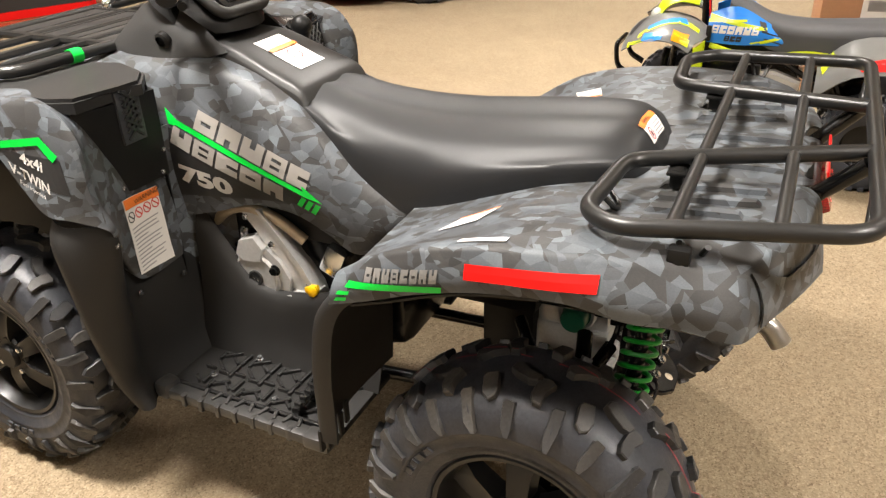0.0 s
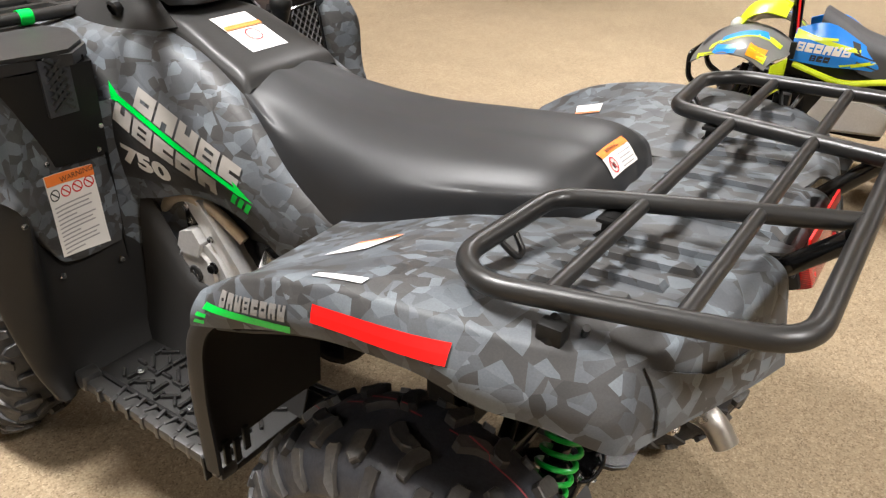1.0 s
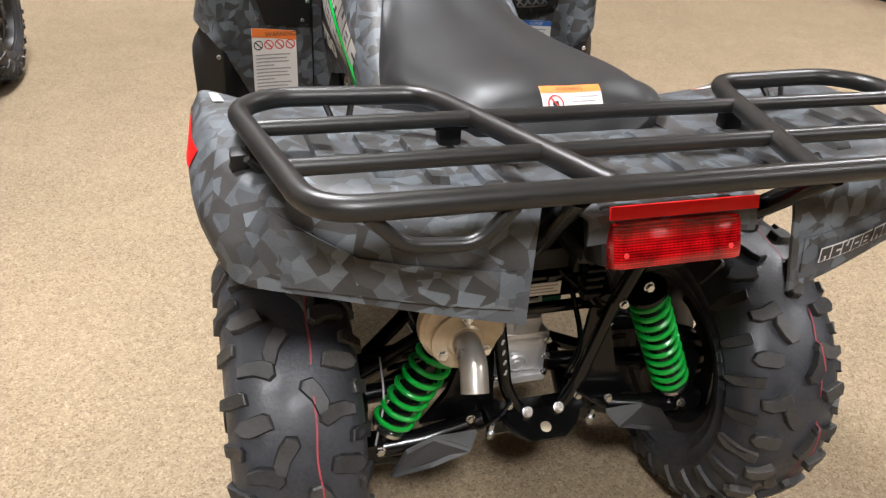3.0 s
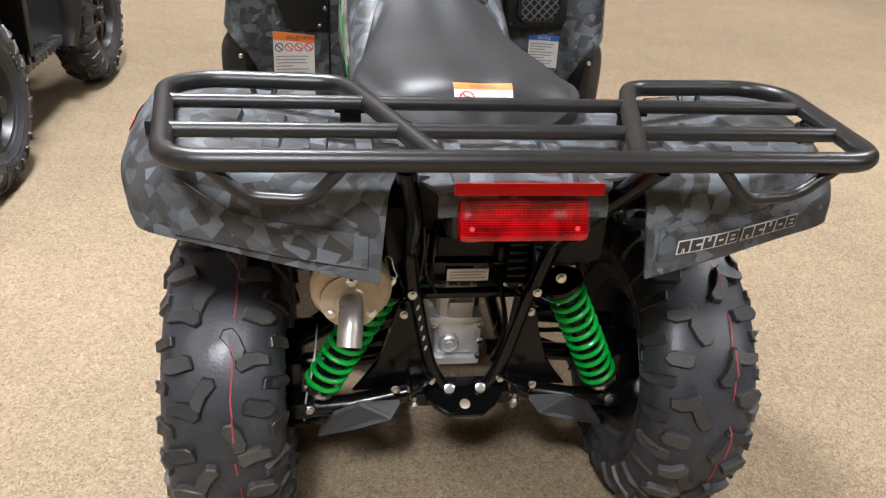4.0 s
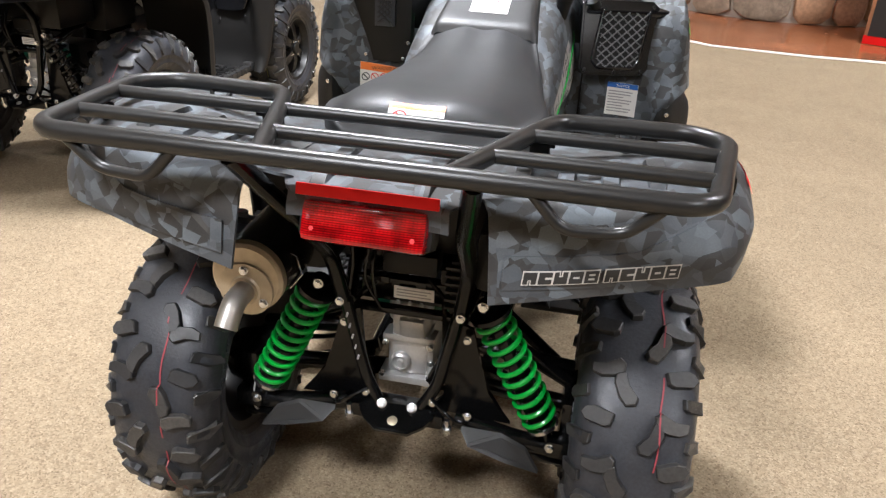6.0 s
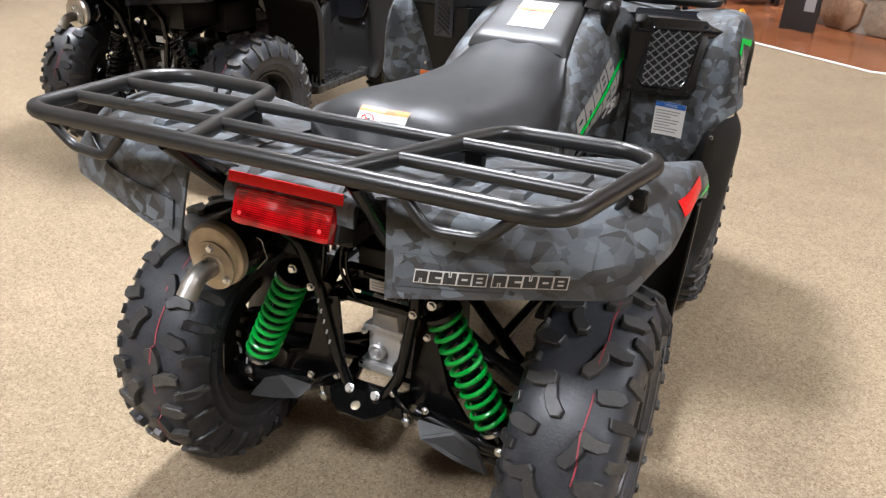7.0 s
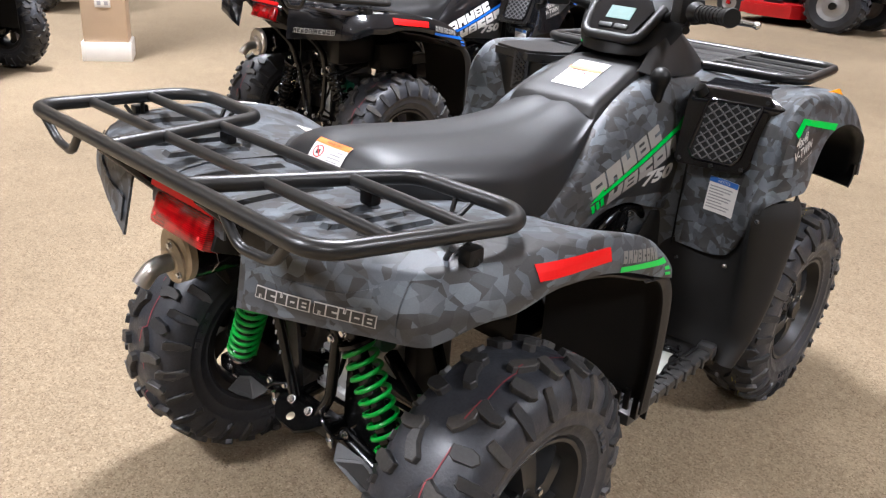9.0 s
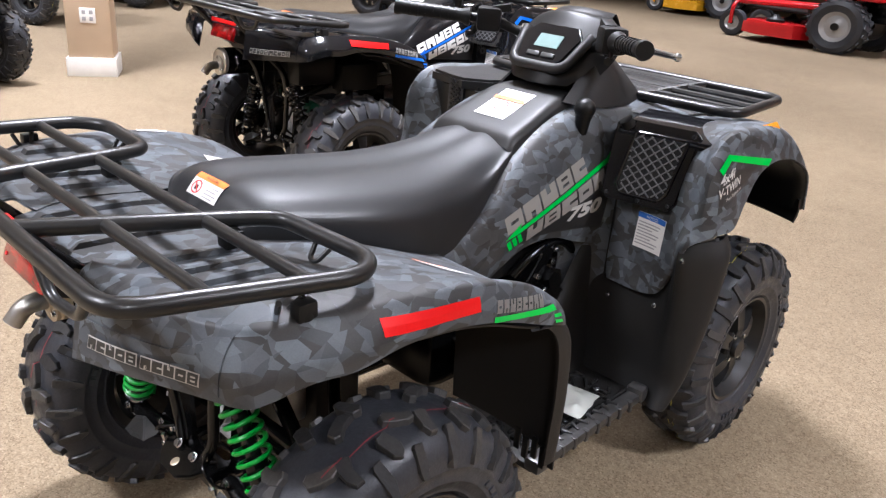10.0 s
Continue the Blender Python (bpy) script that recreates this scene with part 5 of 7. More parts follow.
    for a in (90, 212, 328):
        bolt(muf, (-0.207 + 0.034 * math.cos(radians(a)), -0.26, 0.664 + 0.034 * math.sin(radians(a))), (0, -1, 0), 0.0068)
    bm = bmesh.new()
    tube(bm, [(-0.201, -0.21, 0.728), (-0.147, -0.2, 0.701), (-0.143, -0.2, 0.683), (-0.138, -0.2, 0.67), (-0.157, -0.205, 0.646)], 0.0013, 6)
    part("hose_clip", bm, STEEL, muf)

    # loose wire loop beside the left rear wheel, printed bars on the frame tube, brake cables
    bm = bmesh.new()
    tube(bm, spline([(-0.262, -0.02, 0.46), (-0.268, -0.08, 0.42), (-0.282, -0.1, 0.36), (-0.288, -0.09, 0.30), (-0.283, -0.05, 0.275), (-0.272, -0.02, 0.28)], 8), 0.0017, 6)
    part("brake_wire", bm, PRINT, bike, "thin pale wire loop")
    for k in range(5):
        bm = bmesh.new()
        box(bm, (-0.094 + 0.0045 * k, -0.1145 + 0.0016 * k, 0.555 - 0.022 * k), (0.003, 0.002, 0.009), (0, 15, 0))
        part("tube_print", bm, PRINT, bike)
    for line in ([(0.03, -0.03, 0.6), (0.1, -0.05, 0.53), (0.13, -0.03, 0.45), (0.2, 0.0, 0.42)], [(-0.05, -0.03, 0.6), (-0.12, -0.04, 0.52), (-0.14, 0.0, 0.44), (-0.24, 0.02, 0.4)], [(0.06, -0.03, 0.56), (0.07, -0.07, 0.48), (0.05, -0.08, 0.42), (0.09, -0.03, 0.37)]):
        bm = bmesh.new()
        tube(bm, spline(line, 8), 0.005, 8)
        part("cable", bm, FRAME, bike)

    # engine
    bm = bmesh.new()
    box(bm, (0, 0.62, 0.48), (0.26, 0.42, 0.26), bevel=0.05)
    box(bm, (0, 0.68, 0.64), (0.2, 0.2, 0.2), (-25, 0, 0), bevel=0.03)
    part("engine_block", bm, FRAME, bike, "black engine block under the tank")
    for s in (1, -1):
        mat = CASTING if s < 0 else FRAME
        turn = Matrix(((0, 0, 1, 0), (1, 0, 0, 0), (0, 1, 0, 0), (0, 0, 0, 1)))
        slice_of = lambda x, d: Matrix.Translation((s * x - 0.5 * d, 0, 0)) @ turn
        bm = bmesh.new()
        prism(bm, [(0.83, 0.52), (0.80, 0.575), (0.75, 0.61), (0.70, 0.60), (0.645, 0.545), (0.612, 0.50), (0.60, 0.455), (0.69, 0.425), (0.77, 0.425), (0.82, 0.45)], 0.05, slice_of(0.142, 0.05), bevel=0.008)
        case = part("engine_casing", bm, mat, bike, "bare cast aluminium engine casing" if s < 0 else "black engine casing")
        bm = bmesh.new()
        lathe(bm, [(0.064, -0.012), (0.064, 0.004), (0.06, 0.012), (0.055, 0.0145), (0.052, 0.012), (0.046, 0.012), (0.012, 0.0135)], 40)
        cap = part("round_cover", bm, mat, case, m=pose(s * 0.17, 0.762, 0.499, 0, 0, 0 if s > 0 else 180))
        bm = bmesh.new()
        lathe(bm, [(0.019, 0.01), (0.019, 0.016), (0.016, 0.0175), (0.014, 0.0145), (0.004, 0.0145)], 24)
        disc = part("cover_disc", bm, DARK, cap, "dark round plate on the cover")
        for k in range(2):
            bm = bmesh.new()
            box(bm, (0.0165, -0.004 + 0.009 * k, 0.003 - 0.006 * k), (0.003, 0.004, 0.012), (25, 0, 0), bevel=0.001)
            part("raised_mark", bm, STEEL, disc)
        for name, outline, x, d, b in (("cover_boss", [(0.792, 0.59), (0.752, 0.604), (0.732, 0.578), (0.742, 0.545), (0.79, 0.54), (0.805, 0.555)], 0.168, 0.04, 0.007),
                                       ("cover_shoulder", [(0.745, 0.565), (0.725, 0.575), (0.695, 0.55), (0.672, 0.51), (0.68, 0.47), (0.705, 0.45), (0.715, 0.5)], 0.162, 0.034, 0.007),
                                       ("chain_case", [(0.785, 0.652), (0.742, 0.664), (0.692, 0.594), (0.645, 0.54), (0.618, 0.488), (0.655, 0.472), (0.69, 0.53), (0.735, 0.592)], 0.156, 0.028, 0.006),
                                       ("chain_case_rim", [(0.742, 0.668), (0.732, 0.668), (0.636, 0.545), (0.606, 0.488), (0.618, 0.484), (0.648, 0.54)], 0.162, 0.03, 0.003),
                                       ("casting_foot", [(0.70, 0.455), (0.668, 0.482), (0.64, 0.484), (0.60, 0.496), (0.604, 0.462), (0.65, 0.43), (0.70, 0.42)], 0.16, 0.036, 0.006),
                                       ("casting_web", [(0.69, 0.47), (0.67, 0.475), (0.64, 0.452), (0.655, 0.444)], 0.181, 0.012, 0.003)):
            bm = bmesh.new()
            prism(bm, outline, d, slice_of(x, d), bevel=b)
            part(name, bm, mat, case)
        for y, z in ((0.775, 0.645), (0.715, 0.588), (0.668, 0.478), (0.628, 0.5), (0.812, 0.448), (0.70, 0.432)):
            bolt(case, (s * 0.172, y, z), (s, 0, 0), 0.007, STEEL)
        bolt(case, (s * 0.18, 0.708, 0.528), (s, 0, 0), 0.012, FRAME, "cover_plug")
        bm = bmesh.new()
        tube(bm, fillet([(s * 0.15, 0.89, 0.585), (s * 0.158, 0.85, 0.638), (s * 0.162, 0.78, 0.668), (s * 0.158, 0.70, 0.648), (s * 0.15, 0.64, 0.6)], 0.06), 0.0125, 10)
        part("air_hose", bm, MUFFLERCAP if s < 0 else FRAME, bike, "brownish air hose over the engine" if s < 0 else "")
        bm = bmesh.new()
        box(bm, (s * 0.14, 0.575, 0.56), (0.03, 0.05, 0.07), (25, 0, 0), bevel=0.008)
        part("cable_bracket", bm, STEEL, bike, "dull metal cable bracket")
        for y, z in ((0.85, 0.575), (0.835, 0.55), (0.815, 0.59)):
            bolt(bike, (s * 0.14, y, z), (s, 0, 0.2), 0.007, STEEL)
        for a, b, r in (((0.82, 0.64), (0.6, 0.44), 0.012), ((0.86, 0.66), (0.66, 0.62), 0.01), ((0.70, 0.66), (0.55, 0.56), 0.008), ((0.62, 0.65), (0.5, 0.52), 0.009)):
            bm = bmesh.new()
            tube(bm, fillet([(s * 0.11, a[0], a[1]), (s * 0.122, (a[0] + b[0]) / 2 + 0.02, (a[1] + b[1]) / 2 + 0.02), (s * 0.11, b[0], b[1])], 0.05), r, 8)
            part("engine_hose", bm, FRAME, bike)
        bm = bmesh.new()
        tube(bm, fillet([(s * 0.12, 0.86, 0.64), (s * 0.13, 0.85, 0.56), (s * 0.125, 0.86, 0.47), (s * 0.12, 0.84, 0.42)], 0.06), 0.013, 10)
        part("hose", bm, BLACK, bike)
    bm = bmesh.new()
    box(bm, (-0.178, 0.616, 0.5), (0.012, 0.036, 0.014), (-20, 0, 0), bevel=0.004)
    lathe(bm, [(0.006, -0.192), (0.013, -0.188), (0.013, -0.176), (0.006, -0.17)], 16, (0, 0.612, 0.498))
    part("dipstick", bm, YELLOWCAP, bike, "yellow dipstick knob", m=pose(0, 0, 0))

    # storage box, left
    bm = bmesh.new()
    prism(bm, [(-0.24, 0.898), (-0.36, 0.9), (-0.425, 0.925), (-0.43, 1.14), (-0.25, 1.15), (-0.2, 1.0)], 0.19, pose(0, 0, 0.757), bevel=0.01)
    for v in bm.verts:
        if v.co.z < 0.8:
            v.co.x = -0.25 + (v.co.x + 0.25) * 0.8
    bin_ = part("storage_box", bm, BLACK, bike, "black moulded storage box on the fender")
    for x, z in ((-0.368, 0.772), (-0.262, 0.768), (-0.248, 0.812)):
        bolt(bin_, (x, 0.897, z), (0, -1, 0), 0.0045, STEEL)
    bm = bmesh.new()
    prism(bm, [(-0.225, 0.93), (-0.283, 0.882), (-0.33, 0.9), (-0.425, 0.908), (-0.447, 0.96), (-0.442, 1.09), (-0.39, 1.15), (-0.22, 1.178), (-0.19, 1.02)], 0.028, pose(0, 0, 0.94), bevel=0.007)
    part("lid", bm, DARK, bin_, "flat dark grey lid")
    bm = bmesh.new()
    m = pose(-0.314, 0.895, 0.905, 89, 0, -1)
    box(bm, (0, 0, -0.002), (0.058, 0.105, 0.008), bevel=0.003)
    grille = part("vent_grille", bm, RUBBER, bin_, m=m)
    for k in range(6):
        for t in (38, -38):
            bm = bmesh.new()
            box(bm, (0, -0.028 + 0.0135 * k, 0.004), (0.048, 0.0042, 0.005), (0, 0, t))
            part("grille_bar", bm, DARK, grille)

    # mesh vent, right
    m = Matrix.Translation((0.308, 0.893, 0.868)) @ pose(0, 0, 0, 76, 0, 12)
    bm = bmesh.new()
    prism(bm, [(-0.08, -0.088), (0.072, -0.088), (0.088, -0.07), (0.106, 0.085), (0.09, 0.1), (-0.08, 0.1), (-0.092, 0.088), (-0.092, -0.075)], 0.02, pose(0, 0, -0.012), bevel=0.005)
    vent = part("side_vent", bm, GLOSS, bike, "glossy black vent frame with a diamond mesh", m=m)
    bm = bmesh.new()
    prism(bm, [(-0.06, -0.05), (-0.045, -0.07), (0.045, -0.07), (0.06, -0.05), (0.082, 0.074), (-0.04, 0.074)], 0.002, pose(0, 0, 0.008))
    part("vent_back", bm, BLACK, vent)
    bm = bmesh.new()
    rim = [(-0.06, -0.05, 0.011), (-0.045, -0.07, 0.011), (0.045, -0.07, 0.011), (0.06, -0.05, 0.011), (0.082, 0.074, 0.011), (-0.04, 0.074, 0.011), (-0.06, -0.05, 0.011)]
    tube(bm, fillet(rim, 0.008, 3), 0.0042, 8)
    part("vent_rim", bm, GLOSS, vent)
    n = 9
    for k in range(-n, n + 1):
        for t in (1, -1):
            c = k * 0.0225
            # clip each strand to the frame
            pts = []
            for j in range(41):
                u = -0.075 + 0.18 * j / 40
                w_ = c + t * u * 0.9
                if -0.052 + 0.08 * (w_ + 0.06) < u < 0.056 + 0.17 * (w_ + 0.06) and -0.068 < w_ < 0.072:
                    pts.append((u, w_, 0.0125 + 0.001 * t))
            if len(pts) > 3:
                bm = bmesh.new()
                tube(bm, [pts[0], pts[-1]], 0.002, 6)
                part("mesh_strand", bm, MESHGREY, vent)
    for x, y in ((-0.078, -0.076), (0.07, -0.076), (0.09, 0.086), (-0.08, 0.086), (0.0, -0.08)):
        bolt(vent, (x, y, 0.008), (0, 0, 1), 0.005, BLACK, "vent_screw")
    bm = bmesh.new()
    box(bm, (0.325, 1.0, 0.945), (0.25, 0.19, 0.022), (6, 0, 12), bevel=0.009)
    part("vent_top", bm, GLOSS, bike, "glossy black shelf above the vent")
    bm = bmesh.new()
    tube(bm, [(0.245, 0.895, 0.95), (0.238, 0.885, 0.966)], 0.016, 14)
    part("power_socket", bm, BLACK, bike)
    bm = bmesh.new()
    box(bm, (0.452, 1.18, 0.957), (0.012, 0.09, 0.022), (0, -35, 0), bevel=0.003)
    part("side_reflector", bm, AMBER, bike, "amber side reflector")
    decals(bike, fenders, cover)
    return bike


def decals(bike, parts, cover):
    """Stickers, stripes and lettering, laid down on the panels."""
    seat = [o for o in bike.children if o.name.split(".")[0] == "seat"][0]
    trees = {k: tree_of(parts[k]) for k in (("r", 1), ("r", -1), ("f", 1), ("f", -1), ("t", 1), ("t", -1))}
    seat_tree, cover_tree = tree_of(seat), tree_of(cover)

    def stick(name, bm, tree, way, mat, parent, lift=0.0018, label=""):
        return part(name, lay(bm, tree, way, lift), mat, parent, label, smooth=False)

    for s in (1, -1):
        side, rt, tt, ft = (-s, 0, 0), trees["r", s], trees["t", s], trees["f", s]
        rear, tank, front = parts["r", s], parts["t", s], parts["f", s]
        X = s * 0.6
        # red strip, green stroke, brand bars on the rear fender
        stick("reflector_strip", sheet([(X, 0.102, 0.848), (X, -0.086, 0.868), (X, -0.086, 0.846), (X, 0.102, 0.826)], 16, 2), rt, side, RED, rear, 0.0022, "red reflective strip")
        stick("stroke", sheet([(X, 0.294, 0.778), (X, 0.136, 0.806), (X, 0.138, 0.795), (X, 0.302, 0.766)], 16, 2), rt, side, GREEN, rear, label="bright green decal stroke")
        for k in range(2):
            stick("stroke", sheet([(X, 0.314 + 0.005 * k, 0.757 - 0.012 * k), (X, 0.293 + 0.006 * k, 0.762 - 0.012 * k), (X, 0.296 + 0.006 * k, 0.755 - 0.012 * k), (X, 0.319 + 0.005 * k, 0.75 - 0.012 * k)], 4, 1), rt, side, GREEN, rear)
        way = Vector((0, -1, 0.215) if s < 0 else (0, 1, -0.215)).normalized()
        for k in range(8):
            stick("mark_block", block_letters([0.0125], Vector((X, 0.266, 0.784) if s < 0 else (X, 0.139, 0.811)) + way * 0.016 * k, way, (0, 0, 1), 0.021, 0.0, 0.1, k), rt, side, FADED, rear)
        # lettering on the tank panel: green stroke with two lines of block shapes and the number
        a, b = Vector((X, 0.925, 0.87)), Vector((X, 0.553, 0.721))
        along = (b - a).normalized()
        up = Vector((0, along.z, -along.y)) if along.y * 1 < 0 else Vector((0, -along.z, along.y))
        if up.z < 0:
            up = -up
        q = lambda t, v: a + (b - a) * t + up * v
        stick("stroke", sheets([[q(0.0, 0.016), q(0.05, -0.012), q(0.09, -0.008), q(0.09, 0.006)], [q(0.09, 0.006), q(0.09, -0.006), q(0.9, -0.005), q(0.9, 0.005)], [q(0.88, 0.005), q(0.86, 0.016), q(1.0, 0.0), q(0.9, -0.005)]], 14, 2), tt, side, GREEN, tank, 0.0026, "bright green decal stroke")
        for k in range(3):
            stick("stroke", sheet([q(0.88 + 0.042 * k, -0.008), q(0.908 + 0.042 * k, -0.008), q(0.888 + 0.042 * k, -0.036), q(0.86 + 0.042 * k, -0.036)], 2, 2), tt, side, GREEN, tank)
        wd = [0.052, 0.052, 0.053, 0.05, 0.046]
        if s < 0:
            st, dr, st2 = q(0.2, 0.009), along, q(0.085, -0.048)
        else:
            st, dr, st2 = q(0.97, 0.009), -along, q(0.83, -0.048)
        stick("dark_field", sheet([(X, 0.93, 0.85), (X, 0.565, 0.722), (X, 0.65, 0.706), (X, 0.915, 0.69)], 16, 6), tt, side, LETTERDARK, tank, 0.0008, "near-black field behind the lettering")
        slant = -0.05 if s < 0 else 0.05
        for start, high in ((st, 0.041), (st2, 0.039)):
            x = 0.0
            for i, w in enumerate(wd):
                stick("mark_block", block_letters([w], start + dr * x, dr, up, high, 0.0, slant, i + (2 if start is st2 else 0)), tt, side, LETTER, tank)
                x += w + 0.006
        if s < 0:
            number = words("750", (X, 0.9, 0.73), (0, -1, -0.19), (0, 0.12, 1), 0.036, 0.1, 1.6, 0.0026)
        else:
            number = words("750", (X, 0.765, 0.726), (0, 1, 0.1), (0, 0.05, 1), 0.033, 0.1, 1.6, 0.0024)
        stick("number", number, tt, side, SILVERLETTER, tank, label="silver model number")
        # front fender: green angle and small lettering
        if s > 0:
            g = [[(X, 0.88, 0.909), (X, 0.916, 0.938), (X, 0.926, 0.923), (X, 0.892, 0.896)], [(X, 0.916, 0.938), (X, 1.13, 0.9), (X, 1.11, 0.886), (X, 0.926, 0.923)]]
            w1 = words("4x4i", (X, 0.885, 0.873), (0, 1, 0.22), (0, -0.1, 1), 0.021, 0.15, 1.2, 0.0008)
            w2 = words("V-TWIN", (X, 0.88, 0.846), (0, 1, 0.22), (0, -0.1, 1), 0.0185, 0.15, 1.02, 0.0007)
            w3 = words("Fuel Injected", (X, 0.91, 0.837), (0, 1, 0.22), (0, -0.1, 1), 0.008, 0.1, 1.2)
        else:
            g = [[(X, 0.903, 0.883), (X, 0.944, 0.913), (X, 0.951, 0.897), (X, 0.916, 0.87)], [(X, 0.944, 0.913), (X, 1.12, 0.88), (X, 1.12, 0.868), (X, 0.951, 0.897)]]
            w1 = words("4x4i", (X, 1.003, 0.86), (0, -1, -0.2), (0, 0.15, 1), 0.02, 0.15, 1.2, 0.0008)
            w2 = words("V-TWIN", (X, 1.033, 0.838), (0, -1, -0.27), (0, 0.2, 1), 0.0195, 0.15, 1.05, 0.0007)
            w3 = words("Fuel Injected", (X, 1.012, 0.818), (0, -1, -0.27), (0, 0.2, 1), 0.008, 0.1, 1.2)
        field = [(X, 0.885, 0.9), (X, 1.06, 0.895), (X, 0.99, 0.85), (X, 0.885, 0.825)] if s > 0 else [(X, 1.05, 0.875), (X, 0.9, 0.875), (X, 0.885, 0.81), (X, 0.99, 0.825)]
        stick("dark_field", sheet(field, 8, 5), ft, side, LETTERDARK, front, 0.0008, "near-black field behind the lettering")
        stick("engine_mark", w3, ft, side, SILVERLETTER, front)
        stick("stroke", sheets(g, 6, 2), ft, side, GREEN, front, 0.0022, "bright green angled stroke")
        stick("engine_mark", w1, ft, side, SILVERLETTER, front, label="silver lettering")
        stick("engine_mark", w2, ft, side, SILVERLETTER, front, label="silver lettering")
        # white paper on the fender top
        if s < 0:
            stick("paper_label", sheet([(-0.49, 0.124, 1), (-0.485, 0.052, 1), (-0.471, 0.052, 1), (-0.479, 0.121, 1)], 6, 2), rt, (0, 0, -1), PAPER, rear, 0.002, "small white paper strip")
        dx = 0.03 if s > 0 else 0.0
        corners = [(s * (0.325 + dx), 0.187, 1), (s * (0.303 + dx), 0.127, 1), (s * (0.363 + dx), 0.146, 1), (s * (0.378 + dx), 0.208, 1)]
        l = stick("warning_label", sheet(corners, 6, 3), rt, (0, 0, -1), PAPER, rear, 0.002, "white and orange warning label")
        a, b, c, d = (Vector(p) for p in corners)
        stick("label_band", sheet([a, b, b + (c - b) * 0.14, a + (d - a) * 0.14], 6, 1), rt, (0, 0, -1), ORANGE, l, 0.0026)
        stick("print_bar", sheets([[a + (b - a) * 0.08 + (d - a) * f, a + (b - a) * 0.9 + (d - a) * f, a + (b - a) * 0.9 + (d - a) * (f + 0.05), a + (b - a) * 0.08 + (d - a) * (f + 0.05)] for f in (0.25, 0.4, 0.55, 0.7, 0.85)], 4, 1), rt, (0, 0, -1), PRINT, l, 0.0026)
    # block shapes across the right rear panel
    rt, rear = trees["r", 1], parts["r", 1]
    o, e = Vector((0.213, -0.6, 0.787)), Vector((0.398, -0.6, 0.799))
    d = (e - o).normalized()
    raised = lay(sheets([[(0.188, -0.6, 0.776), (0.35, -0.6, 0.786), (0.35, -0.6, 0.83), (0.188, -0.6, 0.82)], [(0.35, -0.6, 0.786), (0.432, -0.6, 0.792), (0.432, -0.6, 0.868), (0.35, -0.6, 0.83)]], 12, 6), rt, (0, 1, 0), 0.0022)
    bmesh.ops.remove_doubles(raised, verts=raised.verts, dist=1e-4)
    bmesh.ops.solidify(raised, geom=raised.faces[:], thickness=0.0025)
    part("raised_panel", raised, CAMO, rear)
    left = lay(sheets([[(-0.188, -0.6, 0.776), (-0.35, -0.6, 0.786), (-0.35, -0.6, 0.83), (-0.188, -0.6, 0.82)], [(-0.35, -0.6, 0.786), (-0.432, -0.6, 0.792), (-0.432, -0.6, 0.868), (-0.35, -0.6, 0.83)]], 12, 6), trees["r", -1], (0, 1, 0), 0.0022)
    bmesh.ops.remove_doubles(left, verts=left.verts, dist=1e-4)
    bmesh.ops.solidify(left, geom=left.faces[:], thickness=0.0025)
    part("raised_panel", left, CAMO, parts["r", -1])
    for k in range(10):
        p = o + d * (0.0188 * k + (0.006 if k > 4 else 0.0))
        for name, mat, pad, lift in (("mark_outline", SILVERLETTER, 0.0015, 0.006), ("mark_block", LETTERDARK, 0.0, 0.0068)):
            stick(name, sheets(block_quads(k * 3 + 1, 0.0165, p, d, (0, 0, 1), 0.016, 0.1, pad), 2, 2), rt, (0, 1, 0), mat, rear, lift)
    # seat and tank labels
    SW = (0, 0.83, -0.56)
    l = stick("warning_label", sheet([(-0.046, -0.034, 0.914), (0.046, -0.034, 0.914), (0.046, -0.0575, 0.879), (-0.046, -0.0575, 0.879)], 8, 8), seat_tree, SW, PAPER, seat, 0.002, "white and orange warning label on the seat's tail")
    on = lambda u, v: (u, -0.034 - 0.56 * v, 0.914 - 0.83 * v)
    stick("label_band", sheet([on(-0.046, 0), on(0.046, 0), on(0.046, 0.011), on(-0.046, 0.011)], 8, 2), seat_tree, SW, ORANGE, l, 0.0028)
    stick("label_word", words("WARNING", on(-0.022, 0.0085), (1, 0, 0), (0, 0.56, 0.83), 0.006), seat_tree, SW, LETTERDARK, l, 0.0034)
    ring = bmesh.new()
    outer = [ring.verts.new(on(-0.026 + 0.0125 * math.cos(k * math.pi / 12), 0.0265 + 0.0125 * math.sin(k * math.pi / 12))) for k in range(24)]
    inner = [ring.verts.new(on(-0.026 + 0.0102 * math.cos(k * math.pi / 12), 0.0265 + 0.0102 * math.sin(k * math.pi / 12))) for k in range(24)]
    for k in range(24):
        ring.faces.new((outer[k], outer[(k + 1) % 24], inner[(k + 1) % 24], inner[k]))
    stick("ban_ring", ring, seat_tree, SW, REDPRINT, l, 0.003)
    stick("ban_bar", sheet([on(-0.034, 0.019), on(-0.0325, 0.0175), on(-0.018, 0.034), on(-0.0195, 0.0355)], 5, 1), seat_tree, SW, REDPRINT, l, 0.0032)
    stick("ban_sign", sheet([on(-0.031, 0.024), on(-0.022, 0.022), on(-0.021, 0.031), on(-0.03, 0.032)], 4, 3), seat_tree, SW, LETTERDARK, l, 0.0028)
    stick("print_bar", sheets([[on(0.0, 0.017 + 0.0065 * k), on(0.04 - 0.005 * (k % 2), 0.017 + 0.0065 * k), on(0.04 - 0.005 * (k % 2), 0.019 + 0.0065 * k), on(0.0, 0.019 + 0.0065 * k)] for k in range(4)], 4, 1), seat_tree, SW, PRINT, l, 0.003)
